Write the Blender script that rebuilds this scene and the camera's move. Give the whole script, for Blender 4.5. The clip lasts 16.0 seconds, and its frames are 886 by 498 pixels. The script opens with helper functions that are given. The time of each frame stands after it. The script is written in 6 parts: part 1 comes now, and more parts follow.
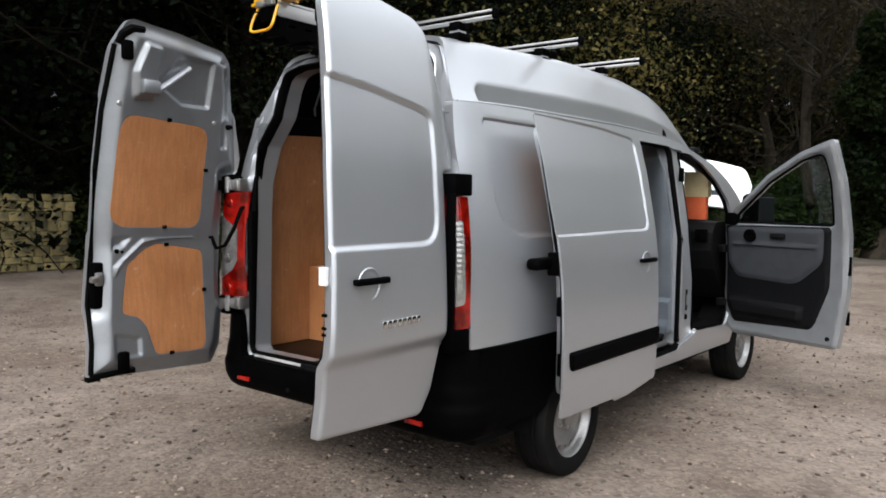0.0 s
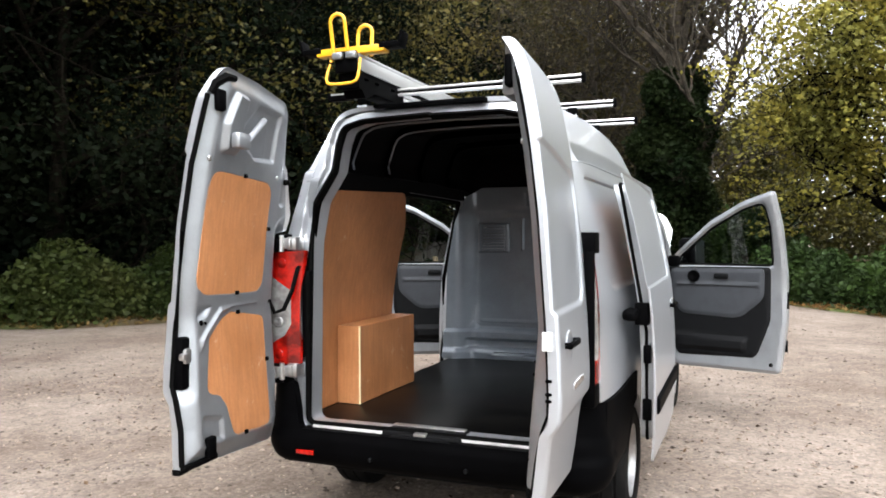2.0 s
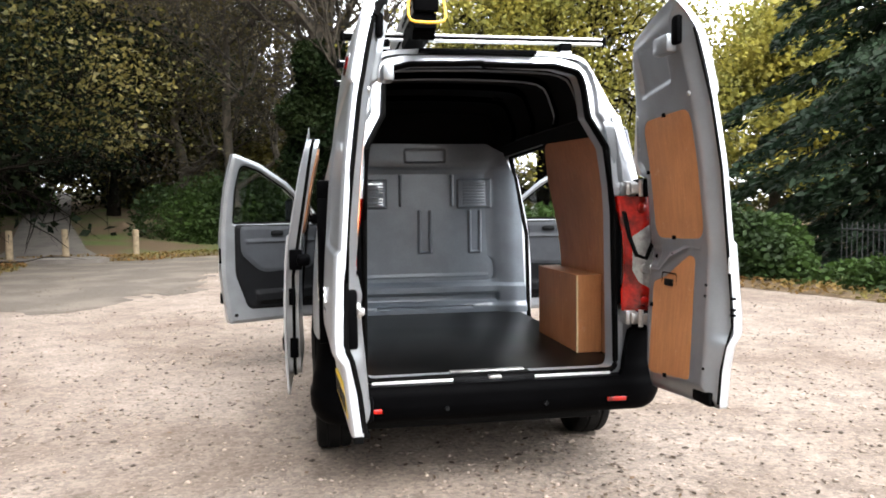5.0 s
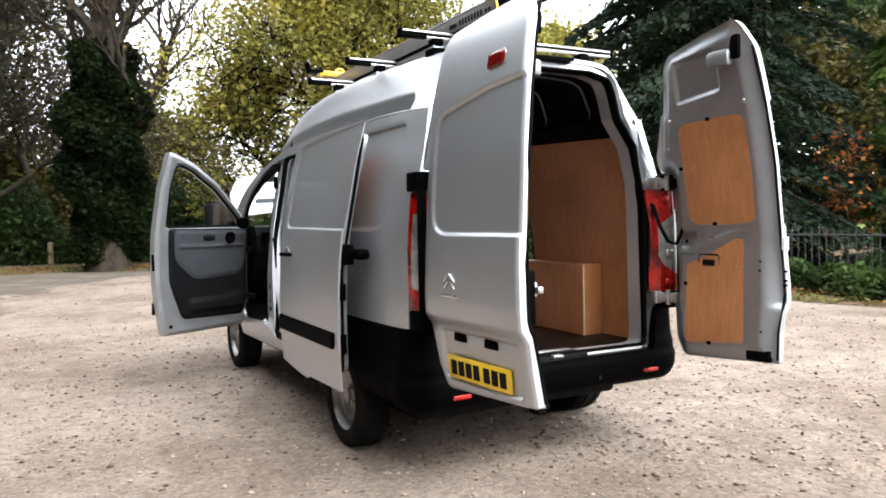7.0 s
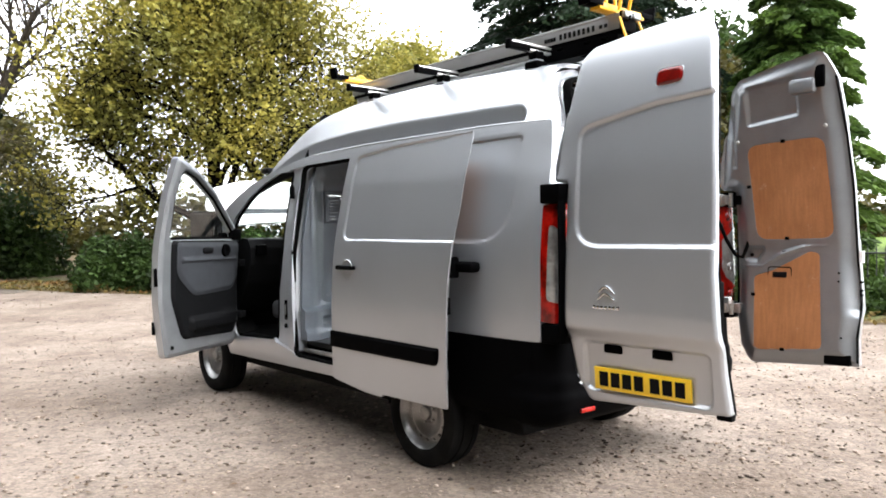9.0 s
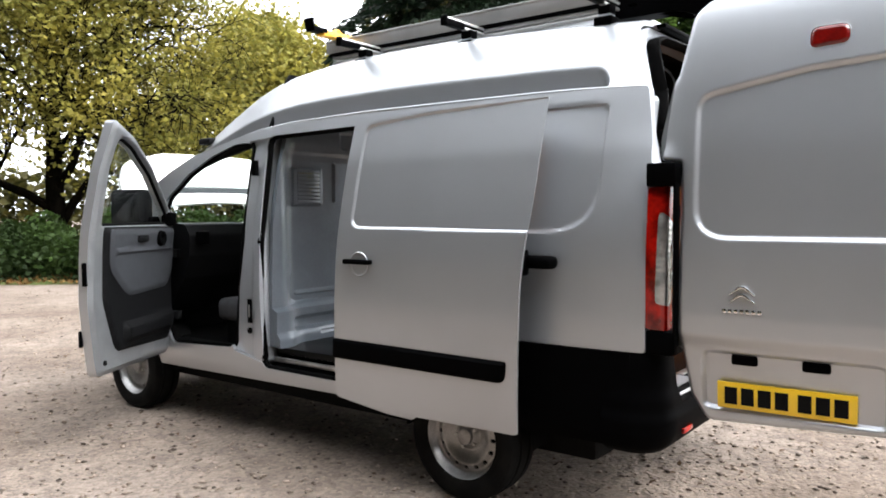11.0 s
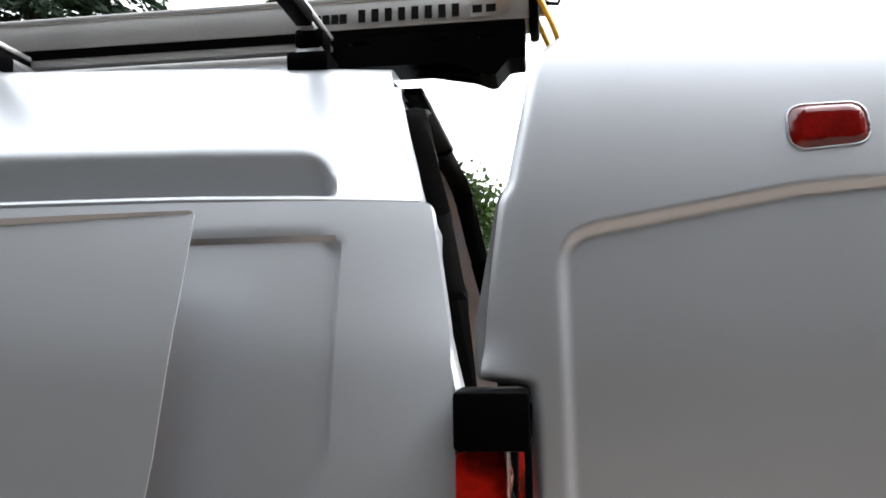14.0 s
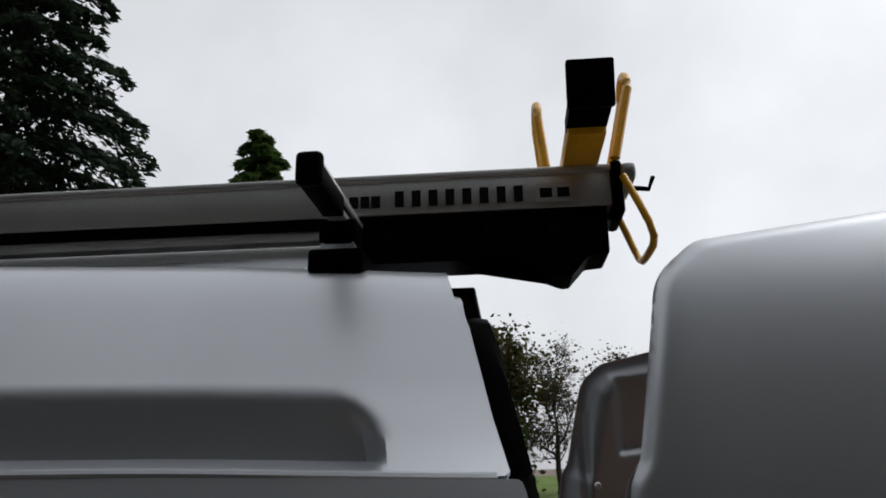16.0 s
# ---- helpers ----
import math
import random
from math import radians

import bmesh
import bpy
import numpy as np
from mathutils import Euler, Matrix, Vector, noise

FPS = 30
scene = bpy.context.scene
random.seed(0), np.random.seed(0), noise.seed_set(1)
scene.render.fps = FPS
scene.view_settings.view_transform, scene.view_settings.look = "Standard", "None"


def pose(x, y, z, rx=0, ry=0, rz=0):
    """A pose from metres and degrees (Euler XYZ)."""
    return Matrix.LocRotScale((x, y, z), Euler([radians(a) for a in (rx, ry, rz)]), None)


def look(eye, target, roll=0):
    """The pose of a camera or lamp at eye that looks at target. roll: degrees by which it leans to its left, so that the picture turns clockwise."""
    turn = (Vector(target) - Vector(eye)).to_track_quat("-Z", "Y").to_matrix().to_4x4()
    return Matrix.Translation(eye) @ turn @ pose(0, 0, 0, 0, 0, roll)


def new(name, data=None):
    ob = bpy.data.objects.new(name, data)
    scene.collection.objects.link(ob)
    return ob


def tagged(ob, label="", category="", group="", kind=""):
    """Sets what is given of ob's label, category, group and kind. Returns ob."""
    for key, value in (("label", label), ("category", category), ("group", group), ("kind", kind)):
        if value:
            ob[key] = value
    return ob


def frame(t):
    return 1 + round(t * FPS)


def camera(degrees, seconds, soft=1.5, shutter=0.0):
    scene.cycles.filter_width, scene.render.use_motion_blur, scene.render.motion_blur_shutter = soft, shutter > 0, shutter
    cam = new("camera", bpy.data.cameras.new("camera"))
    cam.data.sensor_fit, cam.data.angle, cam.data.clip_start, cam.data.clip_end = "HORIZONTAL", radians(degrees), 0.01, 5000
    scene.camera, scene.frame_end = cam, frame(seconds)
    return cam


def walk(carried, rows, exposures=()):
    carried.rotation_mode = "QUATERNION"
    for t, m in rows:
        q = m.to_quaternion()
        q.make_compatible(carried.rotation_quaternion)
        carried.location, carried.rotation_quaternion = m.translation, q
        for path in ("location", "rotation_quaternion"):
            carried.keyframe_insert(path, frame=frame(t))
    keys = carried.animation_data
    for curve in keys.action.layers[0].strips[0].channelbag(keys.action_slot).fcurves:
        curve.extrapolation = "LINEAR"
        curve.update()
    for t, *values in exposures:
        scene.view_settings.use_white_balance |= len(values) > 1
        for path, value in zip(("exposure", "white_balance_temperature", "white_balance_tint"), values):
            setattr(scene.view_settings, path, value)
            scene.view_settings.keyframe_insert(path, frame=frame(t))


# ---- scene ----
cam = camera(60.7, 16.0, soft=1.8)
PATH = [
    (0, (3.018, -2.793, 1.574), (1.77, -1.236, 1.442), 0.9),
    (0.5, (2.662, -3.039, 1.635), (1.53, -1.395, 1.517), 0.6),
    (1, (2.315, -3.276, 1.651), (1.298, -1.557, 1.554), 0.4),
    (1.5, (1.956, -3.467, 1.649), (1.071, -1.675, 1.586), 0.1),
    (2, (1.58, -3.622, 1.665), (0.835, -1.766, 1.636), -0.2),
    (2.5, (1.192, -3.784, 1.648), (0.608, -1.872, 1.611), -0.7),
    (3, (0.796, -3.881, 1.582), (0.391, -1.924, 1.518), -0.9),
    (3.5, (0.373, -3.935, 1.587), (0.154, -1.949, 1.501), -0.7),
    (4, (-0.061, -3.998, 1.594), (-0.094, -2.001, 1.495), -0.2),
    (4.5, (-0.492, -3.979, 1.581), (-0.344, -1.987, 1.473), -0.4),
    (6.8, (-2.457, -3.621, 1.444), (-1.569, -1.831, 1.361), -1.2),
    (7, (-2.624, -3.559, 1.445), (-1.685, -1.795, 1.366), -1.2),
    (7.5, (-3.002, -3.393, 1.437), (-1.957, -1.688, 1.375), -1.0),
    (8, (-3.385, -3.222, 1.462), (-2.232, -1.589, 1.406), -1.0),
    (8.5, (-3.663, -2.95, 1.447), (-2.431, -1.375, 1.399), -0.8),
    (10.8, (-4.126, -1.389, 1.477), (-2.574, -0.131, 1.39), -0.5),
    (11, (-4.04, -1.262, 1.489), (-2.456, -0.045, 1.39), -0.4),
    (11.5, (-3.828, -0.983, 1.557), (-2.163, 0.114, 1.401), -0.3),
    (12, (-3.543, -0.725, 1.598), (-1.806, 0.247, 1.4), -0.2),
    (12.5, (-3.13, -0.547, 1.626), (-1.347, 0.338, 1.432), -0.4),
    (13, (-2.815, -0.368, 1.64), (-0.933, 0.304, 1.56), -0.6),
    (13.5, (-2.543, -0.237, 1.78), (-0.587, 0.177, 1.725), -0.2),
    (14, (-2.218, -0.128, 1.799), (-0.246, 0.134, 2.006), -0.8),
    (14.5, (-2.033, -0.029, 1.871), (-0.084, 0.126, 2.291), -1.4),
    (15, (-1.902, 0.032, 1.957), (0.02, 0.119, 2.501), -1.6),
    (15.5, (-1.851, 0.019, 2.022), (0.058, 0.136, 2.607), -0.6),
    (16, (-1.84, 0.103, 2.063), (0.074, 0.265, 2.62), -1.1),
]
EXPOSURES = [(0, 1.3), (1.5, 1.95), (2, 2.25), (3, 2.5), (4.5, 2.65), (7, 2.5), (8.5, 2.6), (11, 2.45), (12, 2.15), (12.5, 2.1), (13, 2.2), (13.5, 2.3), (14, 2.2), (14.5, 1.75), (15.2, 0.74), (16, 0.02)]
walk(cam, [(t, look(eye, target, roll)) for t, eye, target, roll in PATH], EXPOSURES)

# ---------------------------------------------------------------- light
world = bpy.data.worlds.new("overcast_sky")
scene.world = world
world.use_nodes = True
wt = world.node_tree
bg = wt.nodes["Background"]
sky = wt.nodes.new("ShaderNodeTexSky")
sky.sky_type = "NISHITA"
sky.sun_disc = False
sky.sun_elevation, sky.sun_rotation = radians(48), radians(165)
sky.dust_density, sky.ozone_density = 6.0, 1.0
hsv = wt.nodes.new("ShaderNodeHueSaturation")
hsv.inputs["Saturation"].default_value = 0.16
coord = wt.nodes.new("ShaderNodeTexCoord")
cloud = wt.nodes.new("ShaderNodeTexNoise")
cloud.inputs["Scale"].default_value = 2.6
cloud.inputs["Detail"].default_value = 5.0
cramp = wt.nodes.new("ShaderNodeMapRange")
cramp.inputs["From Min"].default_value, cramp.inputs["From Max"].default_value = 0.3, 0.7
cramp.inputs["To Min"].default_value, cramp.inputs["To Max"].default_value = 1.45, 1.95
cmul = wt.nodes.new("ShaderNodeVectorMath")
cmul.operation = "SCALE"
wt.links.new(coord.outputs["Generated"], cloud.inputs["Vector"])
wt.links.new(cloud.outputs[0], cramp.inputs["Value"])
wt.links.new(sky.outputs[0], hsv.inputs["Color"])
veil = wt.nodes.new("ShaderNodeMix")
veil.data_type = "RGBA"
veil.inputs[0].default_value = 0.75
veil.inputs[7].default_value = (3.0, 3.0, 3.0, 1)
wt.links.new(hsv.outputs[0], veil.inputs[6])
# an overcast sky is brighter overhead than near the horizon
height = wt.nodes.new("ShaderNodeSeparateXYZ")
wt.links.new(coord.outputs["Generated"], height.inputs[0])
rise_ = wt.nodes.new("ShaderNodeMapRange")
rise_.inputs["To Min"].default_value, rise_.inputs["To Max"].default_value = 0.95, 1.05
wt.links.new(height.outputs["Z"], rise_.inputs["Value"])
grade = wt.nodes.new("ShaderNodeVectorMath")
grade.operation = "SCALE"
wt.links.new(veil.outputs[2], grade.inputs[0])
wt.links.new(rise_.outputs[0], grade.inputs["Scale"])
wt.links.new(grade.outputs[0], cmul.inputs[0])
wt.links.new(cramp.outputs[0], cmul.inputs["Scale"])
cool = wt.nodes.new("ShaderNodeVectorMath")
cool.operation = "MULTIPLY"
cool.inputs[1].default_value = (0.975, 1.0, 1.04)
wt.links.new(cmul.outputs[0], cool.inputs[0])
wt.links.new(cool.outputs[0], bg.inputs["Color"])
bg.inputs["Strength"].default_value = 0.15

sun_data = bpy.data.lights.new("sun", "SUN")
sun_data.energy, sun_data.angle, sun_data.color = 0.5, radians(50), (1.0, 0.98, 0.96)
sun_ob = new("sun", sun_data)
sun_ob.matrix_world = look((0, 0, 20), (-2.1, 7.6, 11.3))


# ---------------------------------------------------------------- materials
def material(name, colour, rough=0.6, metal=0.0, vary=0.15, scale=6.0, fine=60.0, bump=0.1, coat=0.0, depth=0.002,
             other=None, mix=(0.45, 0.62), trans=0.0, spec=0.5, island=False, objvary=0.0):
    """Principled surface with two scales of colour variation and a fine bump."""
    m = bpy.data.materials.new(name)
    m.use_nodes = True
    n, l = m.node_tree.nodes, m.node_tree.links
    b = n["Principled BSDF"]
    b.inputs["Roughness"].default_value, b.inputs["Metallic"].default_value = rough, metal
    b.inputs["Coat Weight"].default_value, b.inputs["Coat Roughness"].default_value = coat, 0.06
    b.inputs["Transmission Weight"].default_value = trans
    b.inputs["Specular IOR Level"].default_value = spec
    co = n.new("ShaderNodeTexCoord")
    big, small = n.new("ShaderNodeTexNoise"), n.new("ShaderNodeTexNoise")
    big.inputs["Scale"].default_value, small.inputs["Scale"].default_value = scale, fine
    big.inputs["Detail"].default_value, small.inputs["Detail"].default_value = 6, 3
    l.new(co.outputs["Object"], big.inputs["Vector"])
    l.new(co.outputs["Object"], small.inputs["Vector"])
    two = n.new("ShaderNodeMix")
    two.data_type = "RGBA"
    two.inputs[6].default_value = (*colour, 1)
    two.inputs[7].default_value = (*(other or [c * (1 - vary) for c in colour]), 1)
    ramp = n.new("ShaderNodeMapRange")
    ramp.inputs["From Min"].default_value, ramp.inputs["From Max"].default_value = mix
    l.new(big.outputs[0], ramp.inputs["Value"])
    l.new(ramp.outputs[0], two.inputs[0])
    hue = n.new("ShaderNodeHueSaturation")
    val = n.new("ShaderNodeMapRange")
    val.inputs["From Min"].default_value, val.inputs["From Max"].default_value = 0.3, 0.7
    val.inputs["To Min"].default_value, val.inputs["To Max"].default_value = 1 - vary * 0.6, 1 + vary * 0.6
    l.new(small.outputs[0], val.inputs["Value"])
    last = val.outputs[0]
    if island or objvary:
        src = n.new("ShaderNodeNewGeometry").outputs["Random Per Island"] if island else n.new("ShaderNodeObjectInfo").outputs["Random"]
        amount = objvary or 0.5
        r2 = n.new("ShaderNodeMapRange")
        r2.inputs["To Min"].default_value, r2.inputs["To Max"].default_value = 1 - amount, 1 + amount
        l.new(src, r2.inputs["Value"])
        mul = n.new("ShaderNodeMath")
        mul.operation = "MULTIPLY"
        l.new(last, mul.inputs[0])
        l.new(r2.outputs[0], mul.inputs[1])
        last = mul.outputs[0]
    l.new(last, hue.inputs["Value"])
    l.new(two.outputs[2], hue.inputs["Color"])
    l.new(hue.outputs[0], b.inputs["Base Color"])
    if bump:
        bp = n.new("ShaderNodeBump")
        bp.inputs["Strength"].default_value, bp.inputs["Distance"].default_value = bump, depth
        l.new(small.outputs[0], bp.inputs["Height"])
        l.new(bp.outputs[0], b.inputs["Normal"])
    return m


SILVER = material("silver_paint", (0.49, 0.51, 0.537), 0.38, 0.77, 0.05, 1.4, 900, 0.03, 0.35, 0.0006)
WHITE = material("white_label_and_lit_bonnet", (0.82, 0.83, 0.83), 0.3, 0.0, 0.04, 2, 400, 0.02, 0.6, 0.0005)
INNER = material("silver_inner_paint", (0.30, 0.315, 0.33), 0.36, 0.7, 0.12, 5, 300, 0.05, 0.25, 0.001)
GREYSTEEL = material("grey_bulkhead_paint", (0.124, 0.144, 0.165), 0.30, 0.15, 0.14, 4, 120, 0.06, 0.2, 0.001)
BLACKP = material("black_plastic", (0.0014, 0.0014, 0.0016), 0.5, 0.0, 0.25, 8, 500, 0.12, 0, 0.0008, spec=0.012)
RUBBER = material("black_rubber", (0.002, 0.002, 0.002), 0.62, 0.0, 0.3, 9, 200, 0.2, 0, 0.001, spec=0.025)
DARKIN = material("dark_cab_plastic", (0.0035, 0.0037, 0.0042), 0.6, 0.0, 0.2, 9, 400, 0.2, 0, 0.001, spec=0.1)
GREYTRIM = material("grey_door_trim", (0.030, 0.033, 0.038), 0.6, 0.0, 0.15, 9, 400, 0.2, 0, 0.001, spec=0.3)
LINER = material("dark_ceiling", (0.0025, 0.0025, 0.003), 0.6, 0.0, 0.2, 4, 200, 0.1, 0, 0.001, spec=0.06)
FLOORM = material("black_floor_lining", (0.0016, 0.0016, 0.0016), 0.30, 0.0, 0.4, 5, 90, 0.12, 0, 0.001, other=(0.0045, 0.0042, 0.004), spec=0.07)
STEEL = material("bright_steel", (0.55, 0.55, 0.54), 0.32, 0.9, 0.2, 9, 150, 0.1, 0, 0.001)
MIRROR = material("dark_mirror_glass", (0.012, 0.013, 0.014), 0.06, 0.0, 0.1, 5, 60, 0.0, spec=0.35)
ALU = material("aluminium", (0.52, 0.52, 0.515), 0.38, 0.7, 0.12, 3, 200, 0.06, 0, 0.0006)
CHROME = material("chrome", (0.75, 0.75, 0.76), 0.12, 1.0, 0.05, 4, 100, 0.0)
YELLOW = material("yellow_paint", (0.78, 0.40, 0.012), 0.42, 0.0, 0.15, 9, 120, 0.06, 0.2, 0.001)
REDLENS = material("red_lens", (0.30, 0.006, 0.003), 0.10, 0.0, 0.3, 9, 60, 0.06, 0.25, 0.003, other=(0.085, 0.002, 0.001))
DARKRED = material("dark_red_lens", (0.15, 0.004, 0.003), 0.14, 0.0, 0.3, 14, 90, 0.1, 0.4, 0.002)
CLEARLENS = material("clear_lens", (0.40, 0.40, 0.39), 0.14, 0.6, 0.2, 16, 60, 0.15, 0.6, 0.004, other=(0.26, 0.25, 0.24))
TYRE = material("tyre_rubber", (0.005, 0.005, 0.005), 0.75, 0.0, 0.3, 8, 150, 0.3, 0, 0.002, other=(0.009, 0.0085, 0.008), spec=0.08)
RIMM = material("wheel_silver", (0.34, 0.335, 0.33), 0.35, 0.75, 0.2, 9, 120, 0.08, 0, 0.001)
UNDER = material("dark_underbody", (0.004, 0.004, 0.004), 0.8, 0.0, 0.3, 6, 60, 0.2, spec=0.1)
SILLM = material("scuffed_sill_paint", (0.62, 0.62, 0.61), 0.4, 0.25, 0.2, 14, 120, 0.1, 0.1, 0.001)
CARD_C = material("cream_card", (0.62, 0.52, 0.30), 0.7, 0.0, 0.08, 12, 90, 0.04)
CARD_O = material("orange_card", (0.55, 0.10, 0.03), 0.7, 0.0, 0.1, 12, 90, 0.04)
PLATE = material("yellow_plate", (0.86, 0.55, 0.02), 0.35, 0.0, 0.04, 20, 200, 0.02, 0.3)
INK = material("black_ink", (0.004, 0.004, 0.004), 0.5, 0.0, 0.1, 20, 200, 0.0, spec=0.08)
SEATM = material("dark_grey_cloth", (0.035, 0.036, 0.04), 0.9, 0.0, 0.2, 20, 400, 0.3)


def plywood():
    m = material("plywood", (0.40, 0.170, 0.066), 0.5, 0.0, 0.10, 3, 70, 0.05, 0.15, 0.001, other=(0.32, 0.128, 0.046), mix=(0.4, 0.66))
    n, l = m.node_tree.nodes, m.node_tree.links
    b = n["Principled BSDF"]
    src = b.inputs["Base Color"].links[0].from_socket
    co = n.new("ShaderNodeTexCoord")
    mp = n.new("ShaderNodeMapping")
    mp.inputs["Scale"].default_value = (30, 30, 2.2)
    gr = n.new("ShaderNodeTexNoise")
    gr.inputs["Scale"].default_value, gr.inputs["Detail"].default_value = 2.0, 5
    l.new(co.outputs["Object"], mp.inputs["Vector"])
    l.new(mp.outputs[0], gr.inputs["Vector"])
    mr = n.new("ShaderNodeMapRange")
    mr.inputs["From Min"].default_value, mr.inputs["From Max"].default_value = 0.35, 0.65
    mr.inputs["To Min"].default_value, mr.inputs["To Max"].default_value = 0.88, 1.08
    l.new(gr.outputs[0], mr.inputs["Value"])
    hv = n.new("ShaderNodeHueSaturation")
    l.new(src, hv.inputs["Color"])
    l.new(mr.outputs[0], hv.inputs["Value"])
    # pale scuffs
    sc = n.new("ShaderNodeTexNoise")
    sc.inputs["Scale"].default_value, sc.inputs["Detail"].default_value = 11, 8
    sc.inputs["Roughness"].default_value = 0.75
    l.new(co.outputs["Object"], sc.inputs["Vector"])
    sm = n.new("ShaderNodeMapRange")
    sm.inputs["From Min"].default_value, sm.inputs["From Max"].default_value = 0.61, 0.70
    sm.inputs["To Max"].default_value = 0.38
    l.new(sc.outputs[0], sm.inputs["Value"])
    mx = n.new("ShaderNodeMix")
    mx.data_type = "RGBA"
    mx.inputs[7].default_value = (0.62, 0.46, 0.34, 1)
    l.new(sm.outputs[0], mx.inputs[0])
    l.new(hv.outputs[0], mx.inputs[6])
    l.new(mx.outputs[2], b.inputs["Base Color"])
    return m


PLY = plywood()


def glass(name, colour, rough=0.0):
    m = bpy.data.materials.new(name)
    m.use_nodes = True
    b = m.node_tree.nodes["Principled BSDF"]
    b.inputs["Base Color"].default_value = (*colour, 1)
    b.inputs["Roughness"].default_value = rough
    b.inputs["Transmission Weight"].default_value = 1.0
    b.inputs["IOR"].default_value = 1.45
    return m


GLASS = glass("window_glass", (0.80, 0.86, 0.84))


# ---------------------------------------------------------------- mesh tools
def link_mesh(name, verts, faces, mat, parent=None, label="", sharp=32, recalc=True):
    me = bpy.data.meshes.new(name)
    me.from_pydata([tuple(map(float, v)) for v in verts], [], faces)
    if recalc:
        bm = bmesh.new()
        bm.from_mesh(me)
        bmesh.ops.recalc_face_normals(bm, faces=bm.faces)
        bm.to_mesh(me)
        bm.free()
    me.polygons.foreach_set("use_smooth", [True] * len(me.polygons))
    me.set_sharp_from_angle(angle=radians(sharp))
    me.materials.append(mat)
    ob = new(name, me)
    if parent:
        ob.parent = parent
    if label:
        tagged(ob, label)
    return ob


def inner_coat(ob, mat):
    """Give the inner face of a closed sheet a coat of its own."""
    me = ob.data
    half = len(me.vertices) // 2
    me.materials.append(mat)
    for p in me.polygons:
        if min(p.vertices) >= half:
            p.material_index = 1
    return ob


def part(name, bm, mat, parent=None, label="", sharp=32):
    me = bpy.data.meshes.new(name)
    bmesh.ops.recalc_face_normals(bm, faces=bm.faces)
    bm.to_mesh(me)
    bm.free()
    me.polygons.foreach_set("use_smooth", [True] * len(me.polygons))
    me.set_sharp_from_angle(angle=radians(sharp))
    me.materials.append(mat)
    ob = new(name, me)
    if parent:
        ob.parent = parent
    if label:
        tagged(ob, label)
    return ob


def thing(name, label, category, m=None, group="", kind=""):
    ob = new(name)
    ob.empty_display_size = 0.1
    if m is not None:
        ob.matrix_world = m
    return tagged(ob, label, category, group, kind)


def block(bm, x0, x1, y0, y1, z0, z1, bevel=0.0, seg=2, m=None):
    """A bevelled box added to bm."""
    r = bmesh.ops.create_cube(bm, size=1)
    vs = r["verts"]
    bmesh.ops.scale(bm, vec=(abs(x1 - x0), abs(y1 - y0), abs(z1 - z0)), verts=vs)
    bmesh.ops.translate(bm, vec=((x0 + x1) / 2, (y0 + y1) / 2, (z0 + z1) / 2), verts=vs)
    es = list({e for v in vs for e in v.link_edges})
    if bevel:
        made = bmesh.ops.bevel(bm, geom=es, offset=bevel, segments=seg, affect="EDGES", profile=0.5)
        vs = list({v for f in made["faces"] for v in f.verts} | {v for v in vs if v.is_valid})
    if m is not None:
        bmesh.ops.transform(bm, matrix=m, verts=vs)
    return bm


def blk(x0, x1, y0, y1, z0, z1, bevel=0.0, seg=2, m=None):
    return block(bmesh.new(), x0, x1, y0, y1, z0, z1, bevel, seg, m)


def sweep(bm, path, r, n=10, closed=False, caps=True):
    """A round rod along a polyline; r is a number or one for each point."""
    path = [Vector(p) for p in path]
    rings, up = [], Vector((0.0131, 0.021, 1)).normalized()
    count = len(path)
    for i, p in enumerate(path):
        a = path[(i - 1) % count] if closed or i else p
        b = path[(i + 1) % count] if closed or i < count - 1 else p
        d = (b - a).normalized()
        s = d.cross(up)
        if s.length < 0.05:
            s = d.cross(Vector((1, 0.1, 0)))
        s.normalize()
        t = s.cross(d).normalized()
        rr = r[i] if isinstance(r, (list, tuple)) else r
        rings.append([bm.verts.new(p + rr * (math.cos(k * math.tau / n) * s + math.sin(k * math.tau / n) * t)) for k in range(n)])
    for i in range(count if closed else count - 1):
        A, B = rings[i], rings[(i + 1) % count]
        for k in range(n):
            bm.faces.new((A[k], A[(k + 1) % n], B[(k + 1) % n], B[k]))
    if caps and not closed:
        bm.faces.new(rings[0][::-1])
        bm.faces.new(rings[-1])
    return bm


def lathe(bm, prof, n=40, axis="x"):
    """Turn a profile of (along, radius) round an axis."""
    rings = []
    for a, r in prof:
        ring = []
        for k in range(n):
            c, s = r * math.cos(k * math.tau / n), r * math.sin(k * math.tau / n)
            ring.append(bm.verts.new({"x": (a, c, s), "y": (c, a, s), "z": (c, s, a)}[axis]))
        rings.append(ring)
    for A, B in zip(rings, rings[1:]):
        for k in range(n):
            bm.faces.new((A[k], A[(k + 1) % n], B[(k + 1) % n], B[k]))
    return bm


